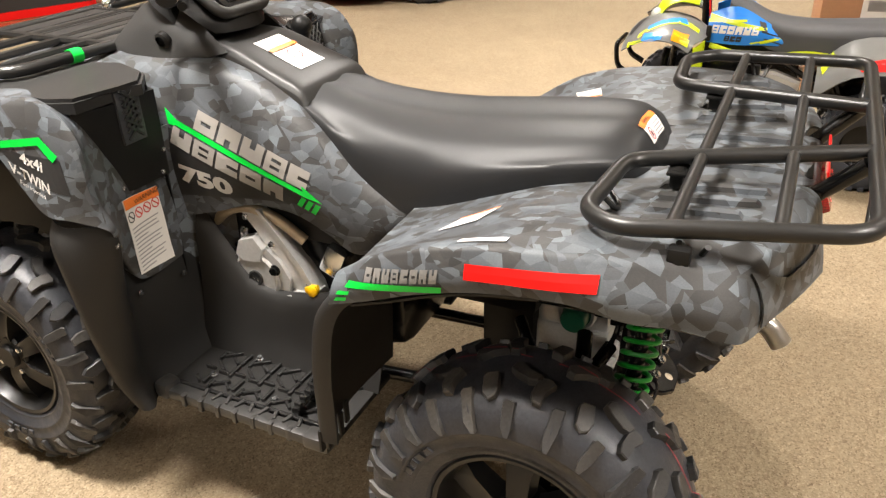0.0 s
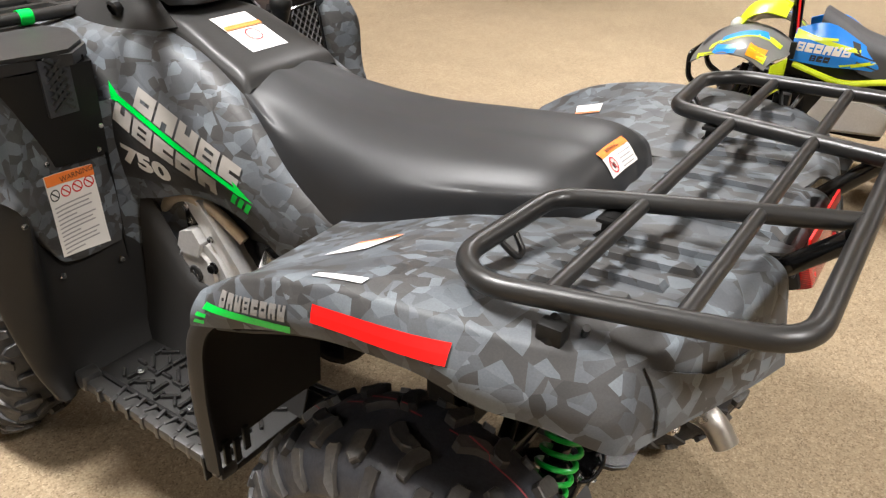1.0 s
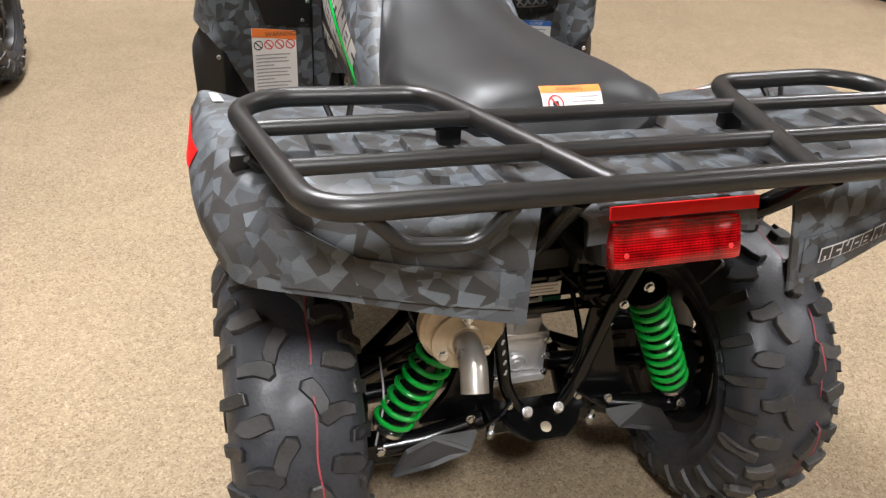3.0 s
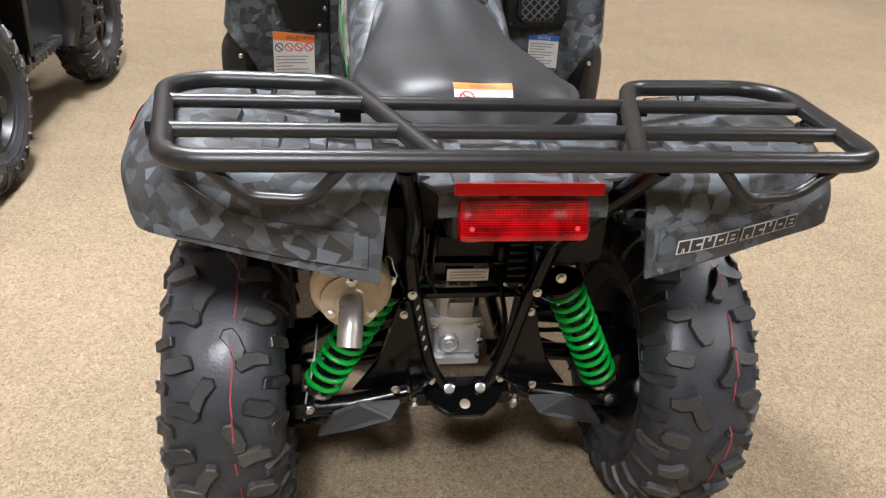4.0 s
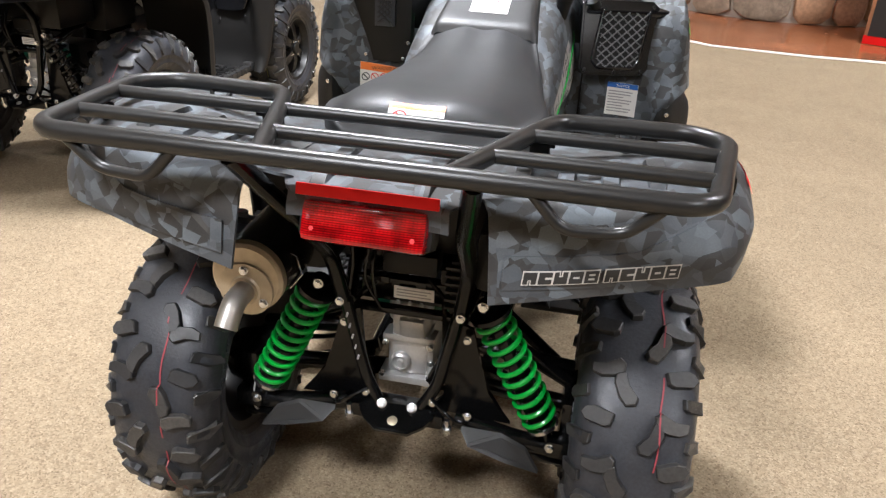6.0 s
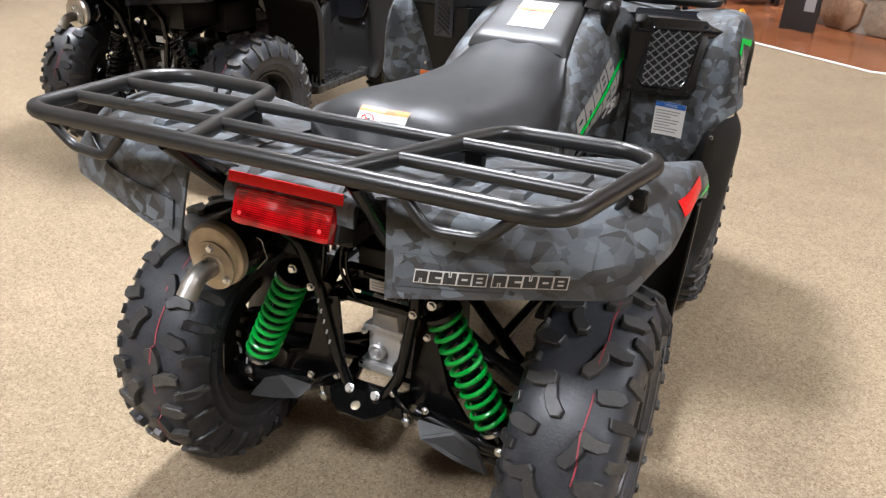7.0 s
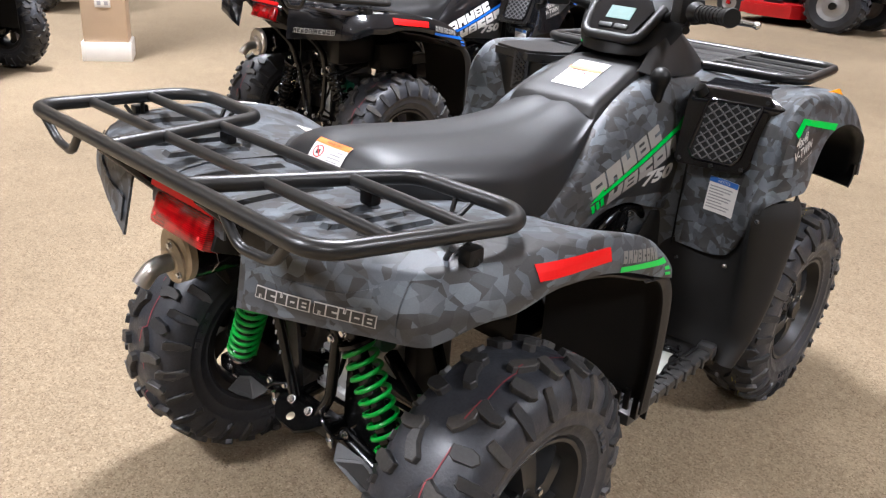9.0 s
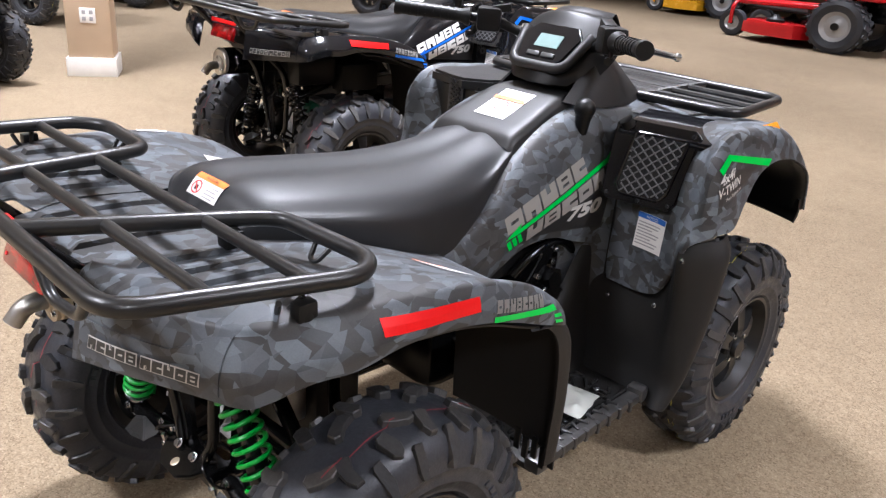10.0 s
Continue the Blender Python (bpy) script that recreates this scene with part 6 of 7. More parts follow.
    l = stick("warning_label", sheet([(-0.046, 0.79, 1.1), (0.046, 0.79, 1.1), (0.046, 0.675, 1.1), (-0.046, 0.675, 1.1)], 6, 8), cover_tree, (0, 0, -1), PAPER, cover, 0.0016, "white and orange warning label")
    stick("label_band", sheet([(-0.046, 0.755, 1.1), (0.046, 0.755, 1.1), (0.046, 0.744, 1.1), (-0.046, 0.744, 1.1)], 6, 2), cover_tree, (0, 0, -1), ORANGE, l, 0.004)
    ring = bmesh.new()
    outer = [ring.verts.new((0.018 * math.cos(k * math.pi / 12), 0.72 + 0.018 * math.sin(k * math.pi / 12), 1.1)) for k in range(24)]
    inner = [ring.verts.new((0.015 * math.cos(k * math.pi / 12), 0.72 + 0.015 * math.sin(k * math.pi / 12), 1.1)) for k in range(24)]
    for k in range(24):
        ring.faces.new((outer[k], outer[(k + 1) % 24], inner[(k + 1) % 24], inner[k]))
    stick("ban_ring", ring, cover_tree, (0, 0, -1), REDPRINT, l, 0.004)
    stick("print_bar", sheets([[(-0.036, 0.782 - 0.007 * k, 1.1), (0.03, 0.782 - 0.007 * k, 1.1), (0.03, 0.7795 - 0.007 * k, 1.1), (-0.036, 0.7795 - 0.007 * k, 1.1)] for k in range(4)] + [[(-0.036, 0.695 - 0.007 * k, 1.1), (0.036, 0.695 - 0.007 * k, 1.1), (0.036, 0.6925 - 0.007 * k, 1.1), (-0.036, 0.6925 - 0.007 * k, 1.1)] for k in range(2)], 4, 1), cover_tree, (0, 0, -1), PRINT, l, 0.0026)
    # leg shield labels
    for s, x0, x1, z0, z1 in ((-1, -0.384, -0.277, 0.745, 0.58), (1, 0.304, 0.385, 0.758, 0.672)):
        ft, front, Y, way = trees["f", s], parts["f", s], 0.7, (0, 1, 0)
        dz = 0.006 if s < 0 else 0.0
        l = stick("warning_label" if s < 0 else "notice_label", sheet([(x0, Y, z0 + dz), (x1, Y, z0 - dz), (x1, Y, z1 - dz), (x0, Y, z1 + dz)], 8, 8), ft, way, PAPER, front, 0.002, "tall white and orange warning label" if s < 0 else "white and blue notice label")
        band = 0.021 if s < 0 else 0.013
        stick("label_band", sheet([(x0, Y, z0 + dz), (x1, Y, z0 - dz), (x1, Y, z0 - dz - band), (x0, Y, z0 + dz - band)], 8, 2), ft, way, ORANGE if s < 0 else NAVY, l, 0.0045)
        w = x1 - x0
        stick("label_word", words("WARNING" if s < 0 else "NOTICE", (x0 + 0.3 * w, Y, z0 - band * 0.78), (1, 0, 0), (0, 0, 1), band * 0.5), ft, way, LETTERDARK if s < 0 else PAPER, l, 0.0055)
        if s < 0:
            for k in range(4):
                ring = bmesh.new()
                cx, cz = x0 + w * (0.14 + 0.24 * k), z0 - 0.036
                outer = [ring.verts.new((cx + 0.0115 * math.cos(i * math.pi / 10), Y, cz + 0.0115 * math.sin(i * math.pi / 10))) for i in range(20)]
                inner = [ring.verts.new((cx + 0.009 * math.cos(i * math.pi / 10), Y, cz + 0.009 * math.sin(i * math.pi / 10))) for i in range(20)]
                for i in range(20):
                    ring.faces.new((outer[i], outer[(i + 1) % 20], inner[(i + 1) % 20], inner[i]))
                stick("ban_ring", ring, ft, way, LETTERDARK if k == 0 else REDPRINT, l, 0.003)
                stick("ban_bar", sheet([(cx - 0.008, Y, cz + 0.006), (cx - 0.006, Y, cz + 0.008), (cx + 0.008, Y, cz - 0.006), (cx + 0.006, Y, cz - 0.008)], 3, 1), ft, way, LETTERDARK if k == 0 else REDPRINT, l, 0.003)
            lines = [(0.058 + 0.0085 * k, (0.9, 0.82, 0.86, 0.5)[k % 4]) for k in range(12)]
        else:
            lines = [(0.021 + 0.0075 * k, (0.9, 0.84, 0.6)[k % 3]) for k in range(8)]
        stick("print_bar", sheets([[(x0 + 0.06 * w, Y, z0 - t), (x0 + 0.94 * w * f, Y, z0 - t), (x0 + 0.94 * w * f, Y, z0 - t - 0.003), (x0 + 0.06 * w, Y, z0 - t - 0.003)] for t, f in lines], 4, 1), ft, way, PRINT, l, 0.004)


BIKE = quad_bike("grey camouflage four-wheel quad bike with green springs, parked on carpet", "quad bikes")


def recoloured(m, swaps, label):
    """Another quad bike of the same make in other colours."""
    made = copy_thing(BIKE, m)
    made["label"] = label
    for o in made.children_recursive:
        for slot in o.material_slots:
            if slot.material in swaps:
                new_mat = swaps[slot.material]
                slot.link = "OBJECT"
                slot.material = new_mat
        if "label" in o.keys():
            o["label"] = o["label"].replace("grey shard-camouflage", "glossy black").replace("bright green", "bright blue" if "spring" not in o.name else "black")
    return made



def clear_bag():
    """A crumpled clear bag on the right foot board."""
    t = thing("plastic_bag", "crumpled clear plastic bag lying on the foot board", "bag", at=pose(0.325, 0.69, 0.327 - SINK, 0, 0, 12))
    random.seed(21)
    rows = [[(-0.05 + 0.025 * i + 0.006 * random.random(), -0.06 + 0.024 * j + 0.006 * random.random(), 0.001 + (0.016 * random.random() if 0 < i < 4 and 0 < j < 5 else 0.0)) for i in range(5)] for j in range(6)]
    part("film", skin(rows, 3, 3, 0.0015), CLEAR, t)


clear_bag()

BLACK_SWAPS = {CAMO: GLOSS, GREEN: BLUE, SPRING: FRAME, LETTER: PAPER, MUFFLERCAP: EXHAUST}
recoloured(pose(-1.838, 1.425, -SINK * 1.04, 0, 0, -1.55) @ Matrix.Scale(1.04, 4), BLACK_SWAPS, "glossy black four-wheel quad bike with blue decals, parked on carpet")


# ---- pillar ----
def pillar():
    t = thing("pillar", "square tan painted pillar with a white base", "pillar", kind="structure", at=pose(-5.32, 1.92, 0, 0, 0, 60))
    bm = bmesh.new()
    box(bm, (0, 0, CEILING / 2), (0.33, 0.32, CEILING), bevel=0.006)
    part("shaft", bm, TAN, t)
    bm = bmesh.new()
    box(bm, (0, 0, 0.07), (0.37, 0.36, 0.15), bevel=0.006)
    part("base", bm, TRIM, t, "white base board")
    bm = bmesh.new()
    box(bm, (0.0, -0.163, 0.47), (0.115, 0.006, 0.115), bevel=0.003)
    plate = part("socket_plate", bm, TRIM, t, "white double power socket")
    for x in (-0.026, 0.026):
        for z in (0.445, 0.495):
            bm = bmesh.new()
            box(bm, (x, -0.1665, z), (0.028, 0.002, 0.03), bevel=0.001)
            part("outlet", bm, PRINT, plate)


pillar()


# ---- stone counter, board, cart ----
def stone_counter():
    """A round counter faced with field stones set in mortar."""
    cx, cy, r, top = 2.05, 8.6, 1.58, 1.05
    t = thing("stone_counter", "round counter faced with brown and grey field stones", "counter")
    bm = bmesh.new()
    lathe(bm, [(r - 0.03, 0.0), (r - 0.03, top)], 64, (cx, cy, 0), "z")
    part("core", bm, MORTAR, t)
    bm = bmesh.new()
    lathe(bm, [(r + 0.06, top), (r + 0.08, top + 0.02), (r + 0.06, top + 0.05)], 64, (cx, cy, 0), "z")
    part("top", bm, WOODCOUNTER, t, "dark wooden counter top")
    random.seed(11)
    z = 0.01
    while z < top - 0.06:
        h = min(random.uniform(0.27, 0.4), top - z)
        a = random.uniform(0, 0.2)
        end = a + math.pi * 1.25
        a += math.pi * 0.95
        end = math.pi * 1.95
        while a < end:
            w = random.uniform(0.3, 0.58)
            da = w / r
            bm = bmesh.new()
            n = 12
            ring = []
            for k in range(n):
                th = 2 * math.pi * k / n
                q = (0.86 + 0.1 * random.random()) / (abs(math.cos(th)) ** 5 + abs(math.sin(th)) ** 5) ** 0.2
                ring.append((q * math.cos(th), q * math.sin(th)))
            lo, mid, hi = [], [], []
            for u, v in ring:
                for lst, k, dr in ((lo, 1.06, -0.03), (mid, 1.0, 0.006), (hi, 0.84, 0.016 + 0.006 * random.random())):
                    aa = a + da * 0.5 + max(-1, min(1, u * k)) * da * 0.492
                    zz = z + h * 0.5 + max(-1, min(1, v * k * 1.08)) * h * 0.492
                    lst.append(bm.verts.new((cx + (r + dr) * math.cos(aa), cy + (r + dr) * math.sin(aa), zz)))
            for p, q in ((lo, mid), (mid, hi)):
                for k in range(n):
                    bm.faces.new((p[k], p[(k + 1) % n], q[(k + 1) % n], q[k]))
            bm.faces.new(hi)
            part("stone", bm, STONE, t)
            a += da
        z += h


stone_counter()


def display_board():
    t = thing("display_board", "dark printed advertising board leaning on the counter", "sign", at=pose(0.58, 7.16, 0, 0, 0, -24))
    bm = bmesh.new()
    box(bm, (0, 0, 0.55), (0.34, 0.02, 1.1), (-4, 0, 0), bevel=0.003)
    panel = part("panel", bm, LETTERDARK, t)
    for k, (x, z, w, h, mat) in enumerate(((-0.09, 0.30, 0.05, 0.02, PAPER), (-0.02, 0.30, 0.05, 0.02, PAPER), (-0.08, 0.42, 0.03, 0.05, REDPRINT), (-0.04, 0.42, 0.03, 0.05, NAVY), (0.08, 0.25, 0.1, 0.12, PRINT), (0.05, 0.55, 0.16, 0.1, PRINT))):
        bm = bmesh.new()
        box(bm, (x, -0.0125 - 0.07 * (0.55 - z), z), (w, 0.004, h), (-4, 0, 0))
        part("print_bar", bm, mat, panel)


display_board()


def power_cart():
    t = thing("power_washer", "black and yellow wheeled pressure washer on the hard floor", "pressure washer", at=pose(-0.02, 8.75, 0.006, 0, 0, 25))
    bm = bmesh.new()
    tube(bm, fillet([(-0.34, -0.1, 0.2), (-0.34, -0.1, 0.12), (0.34, -0.1, 0.12), (0.34, 0.22, 0.12), (0.34, 0.3, 1.0), (-0.34, 0.3, 1.0), (-0.34, 0.22, 0.12), (-0.34, -0.1, 0.12)], 0.06), 0.014)
    tube(bm, [(-0.34, 0.06, 0.12), (0.34, 0.06, 0.12)], 0.012)
    part("frame", bm, FRAME, t)
    bm = bmesh.new()
    box(bm, (0, 0.08, 0.33), (0.4, 0.3, 0.3), bevel=0.04)
    lathe(bm, [(0.12, -0.14), (0.13, -0.1), (0.13, 0.06), (0.1, 0.1)], 24, (0, 0.0, 0.36), "y")
    part("motor", bm, BLACK, t)
    bm = bmesh.new()
    box(bm, (0, 0.08, 0.52), (0.3, 0.22, 0.08), bevel=0.03)
    part("tank", bm, YELPAINT, t, "yellow fuel tank")
    bm = bmesh.new()
    box(bm, (0, -0.1, 0.17), (0.5, 0.05, 0.04), bevel=0.01)
    part("bumper", bm, WHITERIM, t, "pale bumper bar")
    for s in (1, -1):
        bm = bmesh.new()
        lathe(bm, [(0.06, -0.03), (0.13, -0.035), (0.142, -0.02), (0.142, 0.02), (0.13, 0.035), (0.06, 0.03)], 28, (s * 0.36, 0.18, 0.142))
        part("wheel", bm, RUBBER, t)
        bm = bmesh.new()
        lathe(bm, [(0.02, -0.04), (0.06, -0.03), (0.06, 0.03), (0.02, 0.04)], 20, (s * 0.36, 0.18, 0.142))
        part("wheel_disc", bm, WHITERIM, t)
        bm = bmesh.new()
        box(bm, (s * 0.3, -0.1, 0.06), (0.04, 0.04, 0.12), bevel=0.01)
        part("foot", bm, RUBBER, t)


power_cart()


# ---- riding mowers ----
def mower_wheel(parent, at, r, w):
    bm = bmesh.new()
    lathe(bm, [(r * 0.55, -w * 0.8), (r * 0.8, -w), (r * 0.96, -w * 0.85), (r, -w * 0.5), (r, w * 0.5), (r * 0.96, w * 0.85), (r * 0.8, w), (r * 0.55, w * 0.8)], 36, at, closed=True)
    t = part("wheel", bm, RUBBER, parent, "black turf tyre on a pale steel disc")
    if r > 0.2:
        for side in (1, -1):
            bm = bmesh.new()
            box(bm, (side * w * 0.45, 0, r + 0.003), (w * 0.7, 0.04, 0.014), (0, 0, 20 * side))
            first = part("tread_block", bm, RUBBER, t, m=Matrix.Translation(at) @ pose(0, 0, 0, 4.5 * side))
            for k in range(1, 20):
                ob = new("tread_block", first.data)
                ob.parent = t
                ob.matrix_basis = Matrix.Translation(at) @ pose(0, 0, 0, 4.5 * side + 18 * k)
    bm = bmesh.new()
    lathe(bm, [(r * 0.12, -w * 0.75), (r * 0.2, -w * 0.6), (r * 0.42, -w * 0.55), (r * 0.56, -w * 0.82), (r * 0.56, w * 0.82), (r * 0.42, w * 0.55), (r * 0.2, w * 0.6), (r * 0.12, w * 0.75)], 28, at)
    part("wheel_disc", bm, WHITERIM, t)
    bm = bmesh.new()
    lathe(bm, [(r * 0.14, -w * 0.9), (r * 0.14, w * 0.9)], 12, at)
    part("axle_cap", bm, BLACK, t)


def mower(label, paint, at):
    t = thing("riding_mower", label, "lawn mower", "riding mowers", at=at)
    for s in (1, -1):
        mower_wheel(t, (s * 0.45, 0.0, 0.29), 0.29, 0.12)
        mower_wheel(t, (s * 0.34, 1.22, 0.16), 0.16, 0.06)
        bm = bmesh.new()
        tube(bm, fillet([(s * 0.24, 1.22, 0.42), (s * 0.34, 1.22, 0.42), (s * 0.42, 1.22, 0.36), (s * 0.42, 1.22, 0.15)], 0.03), 0.022)
        tube(bm, [(s * 0.28, 1.22, 0.42), (s * 0.28, 0.2, 0.46)], 0.03)
        part("caster_fork", bm, paint, t)
        bm = bmesh.new()
        tube(bm, fillet([(s * 0.25, 0.35, 0.55), (s * 0.3, 0.6, 0.9), (s * 0.1, 0.62, 1.02)], 0.1), 0.014)
        part("steering_lever", bm, BLACK, t)
        bm = bmesh.new()
        box(bm, (s * 0.36, -0.02, 0.66), (0.2, 0.66, 0.16), bevel=0.05)
        part("rear_guard", bm, paint, t)
        bm = bmesh.new()
        n, turns = 60, 7
        tube(bm, [(s * 0.33 + 0.03 * math.cos(2 * math.pi * turns * k / n), 0.22 + 0.03 * math.sin(2 * math.pi * turns * k / n), 0.42 + 0.2 * k / n) for k in range(n + 1)], 0.006, 6)
        part("seat_spring", bm, STEEL, t)
    bm = bmesh.new()
    prism(bm, [(-0.62, 0.38), (-0.45, 0.30), (0.45, 0.30), (0.62, 0.38), (0.66, 0.75), (0.5, 1.02), (0.15, 1.1), (-0.15, 1.1), (-0.5, 1.02), (-0.66, 0.75)], 0.15, pose(0, 0, 0.09), bevel=0.03)
    deck = part("mowing_deck", bm, paint, t, "pressed steel mowing deck")
    for x in (-0.4, 0.0, 0.4):
        bm = bmesh.new()
        lathe(bm, [(0.1, 0.24), (0.1, 0.27), (0.04, 0.3), (0.02, 0.33)], 20, (x, 0.7, 0), "z")
        part("spindle", bm, BLACK, deck)
    bm = bmesh.new()
    box(bm, (0, 0.75, 0.37), (0.5, 0.7, 0.03), bevel=0.01)
    part("foot_plate", bm, BLACK, t)
    bm = bmesh.new()
    box(bm, (0, 0.1, 0.72), (0.5, 0.5, 0.12), bevel=0.05)
    box(bm, (0, -0.14, 0.98), (0.5, 0.13, 0.46), (-10, 0, 0), bevel=0.05)
    part("seat", bm, BLACK, t, "black padded seat")
    bm = bmesh.new()
    box(bm, (0, -0.35, 0.55), (0.5, 0.4, 0.34), bevel=0.05)
    box(bm, (0, 0.0, 0.42), (0.5, 0.9, 0.12), bevel=0.03)
    part("engine", bm, FRAME, t)
    bm = bmesh.new()
    tube(bm, fillet([(-0.4, -0.2, 0.6), (-0.4, -0.25, 1.6), (0.4, -0.25, 1.6), (0.4, -0.2, 0.6)], 0.1), 0.022)
    part("roll_bar", bm, BLACK, t)


mower("glossy red zero-turn riding mower on carpet", REDPAINT, pose(-2.95, 12.45, 0, 0, 0, 82) @ Matrix.Diagonal((1.25, 1.5, 1.32, 1)))
mower("glossy red zero-turn riding mower on carpet", REDPAINT, pose(-0.6, 16.4, 0, 0, 0, 60))
mower("yellow riding mower on carpet", YELPAINT, pose(-6.5, 15.6, 0, 0, 0, 100) @ Matrix.Diagonal((1.2, 1.2, 1.2, 1)))
mower("glossy red zero-turn riding mower on carpet", REDPAINT, pose(5.45, 3.05, 0, 0, 0, 22))


# ---- youth quad ----
def youth_quad():
    t = thing("youth_quad", "small lime, blue and grey youth quad bike wrapped in film", "quad bike", "quad bikes", at=pose(2.3, -0.44, 0) @ Matrix.Diagonal((0.92, 0.92, 0.92, 1)))
    for s in (1, -1):
        for y, w in ((-0.12, 0.095), (0.8, 0.08)):
            bm = bmesh.new()
            r = 0.205
            prof = [(0.1, 0.8), (0.13, 0.98), (0.165, 1.0), (0.188, 0.85), (0.196, 0.5), (0.197, 0)]
            lathe(bm, [(a, b * w) for a, b in prof] + [(a, -b * w) for a, b in prof[-2::-1]], 40, closed=True)
            for k in range(26):
                for j, a in enumerate((-0.75, -0.25, 0.25, 0.75)):
                    th = 2 * math.pi * (k + 0.5 * (j % 2)) / 26
                    rr = 0.2 - (0.012 if abs(a) > 0.5 else 0)
                    box(bm, (a * w, rr * math.cos(th), rr * math.sin(th)), (w * 0.42, 0.024, 0.016), (math.degrees(th) - 90, 0, 0))
            part("tyre", bm, RUBBER, t, "small knobbly black tyre", m=pose(s * 0.30, y, r))
            bm = bmesh.new()
            lathe(bm, [(0.03, 0.5 * w), (0.09, 0.45 * w), (0.105, 0.82 * w), (0.105, -0.8 * w), (0.09, -0.5 * w)], 28)
            part("rim", bm, FRAME, t, m=pose(s * 0.30, y, r, 0, 0, 0 if s > 0 else 180))
        # plastics
        rows = [[(s * 0.10, 0.60, 0.60), (s * 0.22, 0.62, 0.585), (s * 0.36, 0.66, 0.585), (s * 0.40, 0.68, 0.555)], [(s * 0.10, 0.74, 0.66), (s * 0.22, 0.76, 0.665), (s * 0.36, 0.79, 0.635), (s * 0.41, 0.80, 0.6)], [(s * 0.09, 0.92, 0.67), (s * 0.21, 0.94, 0.665), (s * 0.34, 0.96, 0.62), (s * 0.39, 0.97, 0.59)], [(s * 0.08, 1.06, 0.62), (s * 0.18, 1.09, 0.595), (s * 0.30, 1.10, 0.555), (s * 0.35, 1.10, 0.53)]]
        front = part("front_fender", skin(rows, 3, 3, 0.006), SILVERPLASTIC, t, "silver-grey front fender with decals")
        rows = [[(s * 0.10, 0.12, 0.50), (s * 0.20, 0.12, 0.49), (s * 0.33, 0.12, 0.46), (s * 0.38, 0.12, 0.40)], [(s * 0.10, 0.0, 0.60), (s * 0.20, -0.01, 0.6), (s * 0.35, -0.02, 0.57), (s * 0.41, -0.02, 0.51)], [(s * 0.09, -0.18, 0.63), (s * 0.19, -0.2, 0.62), (s * 0.34, -0.22, 0.585), (s * 0.40, -0.22, 0.53)]]
        rear = part("rear_fender", skin(rows, 3, 3, 0.006), SILVERPLASTIC, t, "grey rear fender with red stripe")
        rows = [[(s * 0.13, 0.62, 0.68), (s * 0.16, 0.62, 0.62), (s * 0.15, 0.62, 0.555)], [(s * 0.125, 0.5, 0.715), (s * 0.165, 0.48, 0.63), (s * 0.15, 0.48, 0.55)], [(s * 0.115, 0.38, 0.66), (s * 0.145, 0.36, 0.6), (s * 0.135, 0.36, 0.555)], [(s * 0.1, 0.26, 0.58), (s * 0.12, 0.25, 0.565), (s * 0.12, 0.25, 0.55)]]
        panel = part("side_panel", skin(rows, 4, 4, 0.005), SKYBLUE, t, "bright blue side panel with lime edging")
        tp, tf, tr = tree_of(panel), tree_of(front), tree_of(rear)
        X = s * 0.5
        side = (-s, 0, 0)
        part("lime_edge", lay(sheets([[(X, 0.70, 0.70), (X, 0.36, 0.63), (X, 0.36, 0.615), (X, 0.70, 0.675)], [(X, 0.69, 0.545), (X, 0.3, 0.495), (X, 0.3, 0.48), (X, 0.69, 0.525)]], 8, 2), tp, side), LIME, panel, "lime edging", smooth=False)
        part("model_mark", lay(block_letters([0.03] * 6, (X, 0.6 if s < 0 else 0.4, 0.6), (0, 1 if s > 0 else -1, 0), (0, 0, 1), 0.036, 0.005, 0.2), tp, side), PAPER, panel, "white block lettering shown as plain shapes", smooth=False)
        part("model_mark", lay(block_letters([0.022] * 3, (X, 0.54 if s < 0 else 0.44, 0.565), (0, 1 if s > 0 else -1, 0), (0, 0, 1), 0.026, 0.004, 0.2), tp, side), LETTERDARK, panel, smooth=False)
        part("lime_edge", lay(sheets([[(s * 0.2, 0.66, 1), (s * 0.33, 1.0, 1), (s * 0.36, 1.0, 1), (s * 0.24, 0.66, 1)]], 6, 2), tf, (0, 0, -1)), LIME, front, smooth=False)
        part("blue_flash", lay(sheets([[(s * 0.25, 0.72, 1), (s * 0.33, 0.95, 1), (s * 0.30, 0.95, 1), (s * 0.21, 0.75, 1)]], 6, 2), tf, (0, 0, -1), 0.003), SKYBLUE, front, smooth=False)
        part("red_stripe", lay(sheets([[(X, -0.03, 0.565), (X, -0.2, 0.60), (X, -0.2, 0.55), (X, -0.04, 0.535)]], 6, 2), tr, side), RED, rear, "red reflective stripe", smooth=False)
        part("lime_edge", lay(sheets([[(X, 0.11, 0.5), (X, 0.05, 0.58), (X, 0.042, 0.575), (X, 0.1, 0.49)]], 6, 1), tr, side), LIME, rear, smooth=False)
        part("blue_flash", lay(sheets([[(X, 0.135, 0.5), (X, 0.075, 0.58), (X, 0.062, 0.58), (X, 0.12, 0.49)]], 6, 1), tr, side), SKYBLUE, rear, smooth=False)
        part("dark_flash", lay(sheets([[(X, 0.40, 0.66), (X, 0.22, 0.60), (X, 0.22, 0.48), (X, 0.33, 0.5)], [(X, 0.67, 0.69), (X, 0.645, 0.69), (X, 0.62, 0.55), (X, 0.67, 0.55)]], 6, 4), tp, side, 0.0022), LETTERDARK, panel, smooth=False)
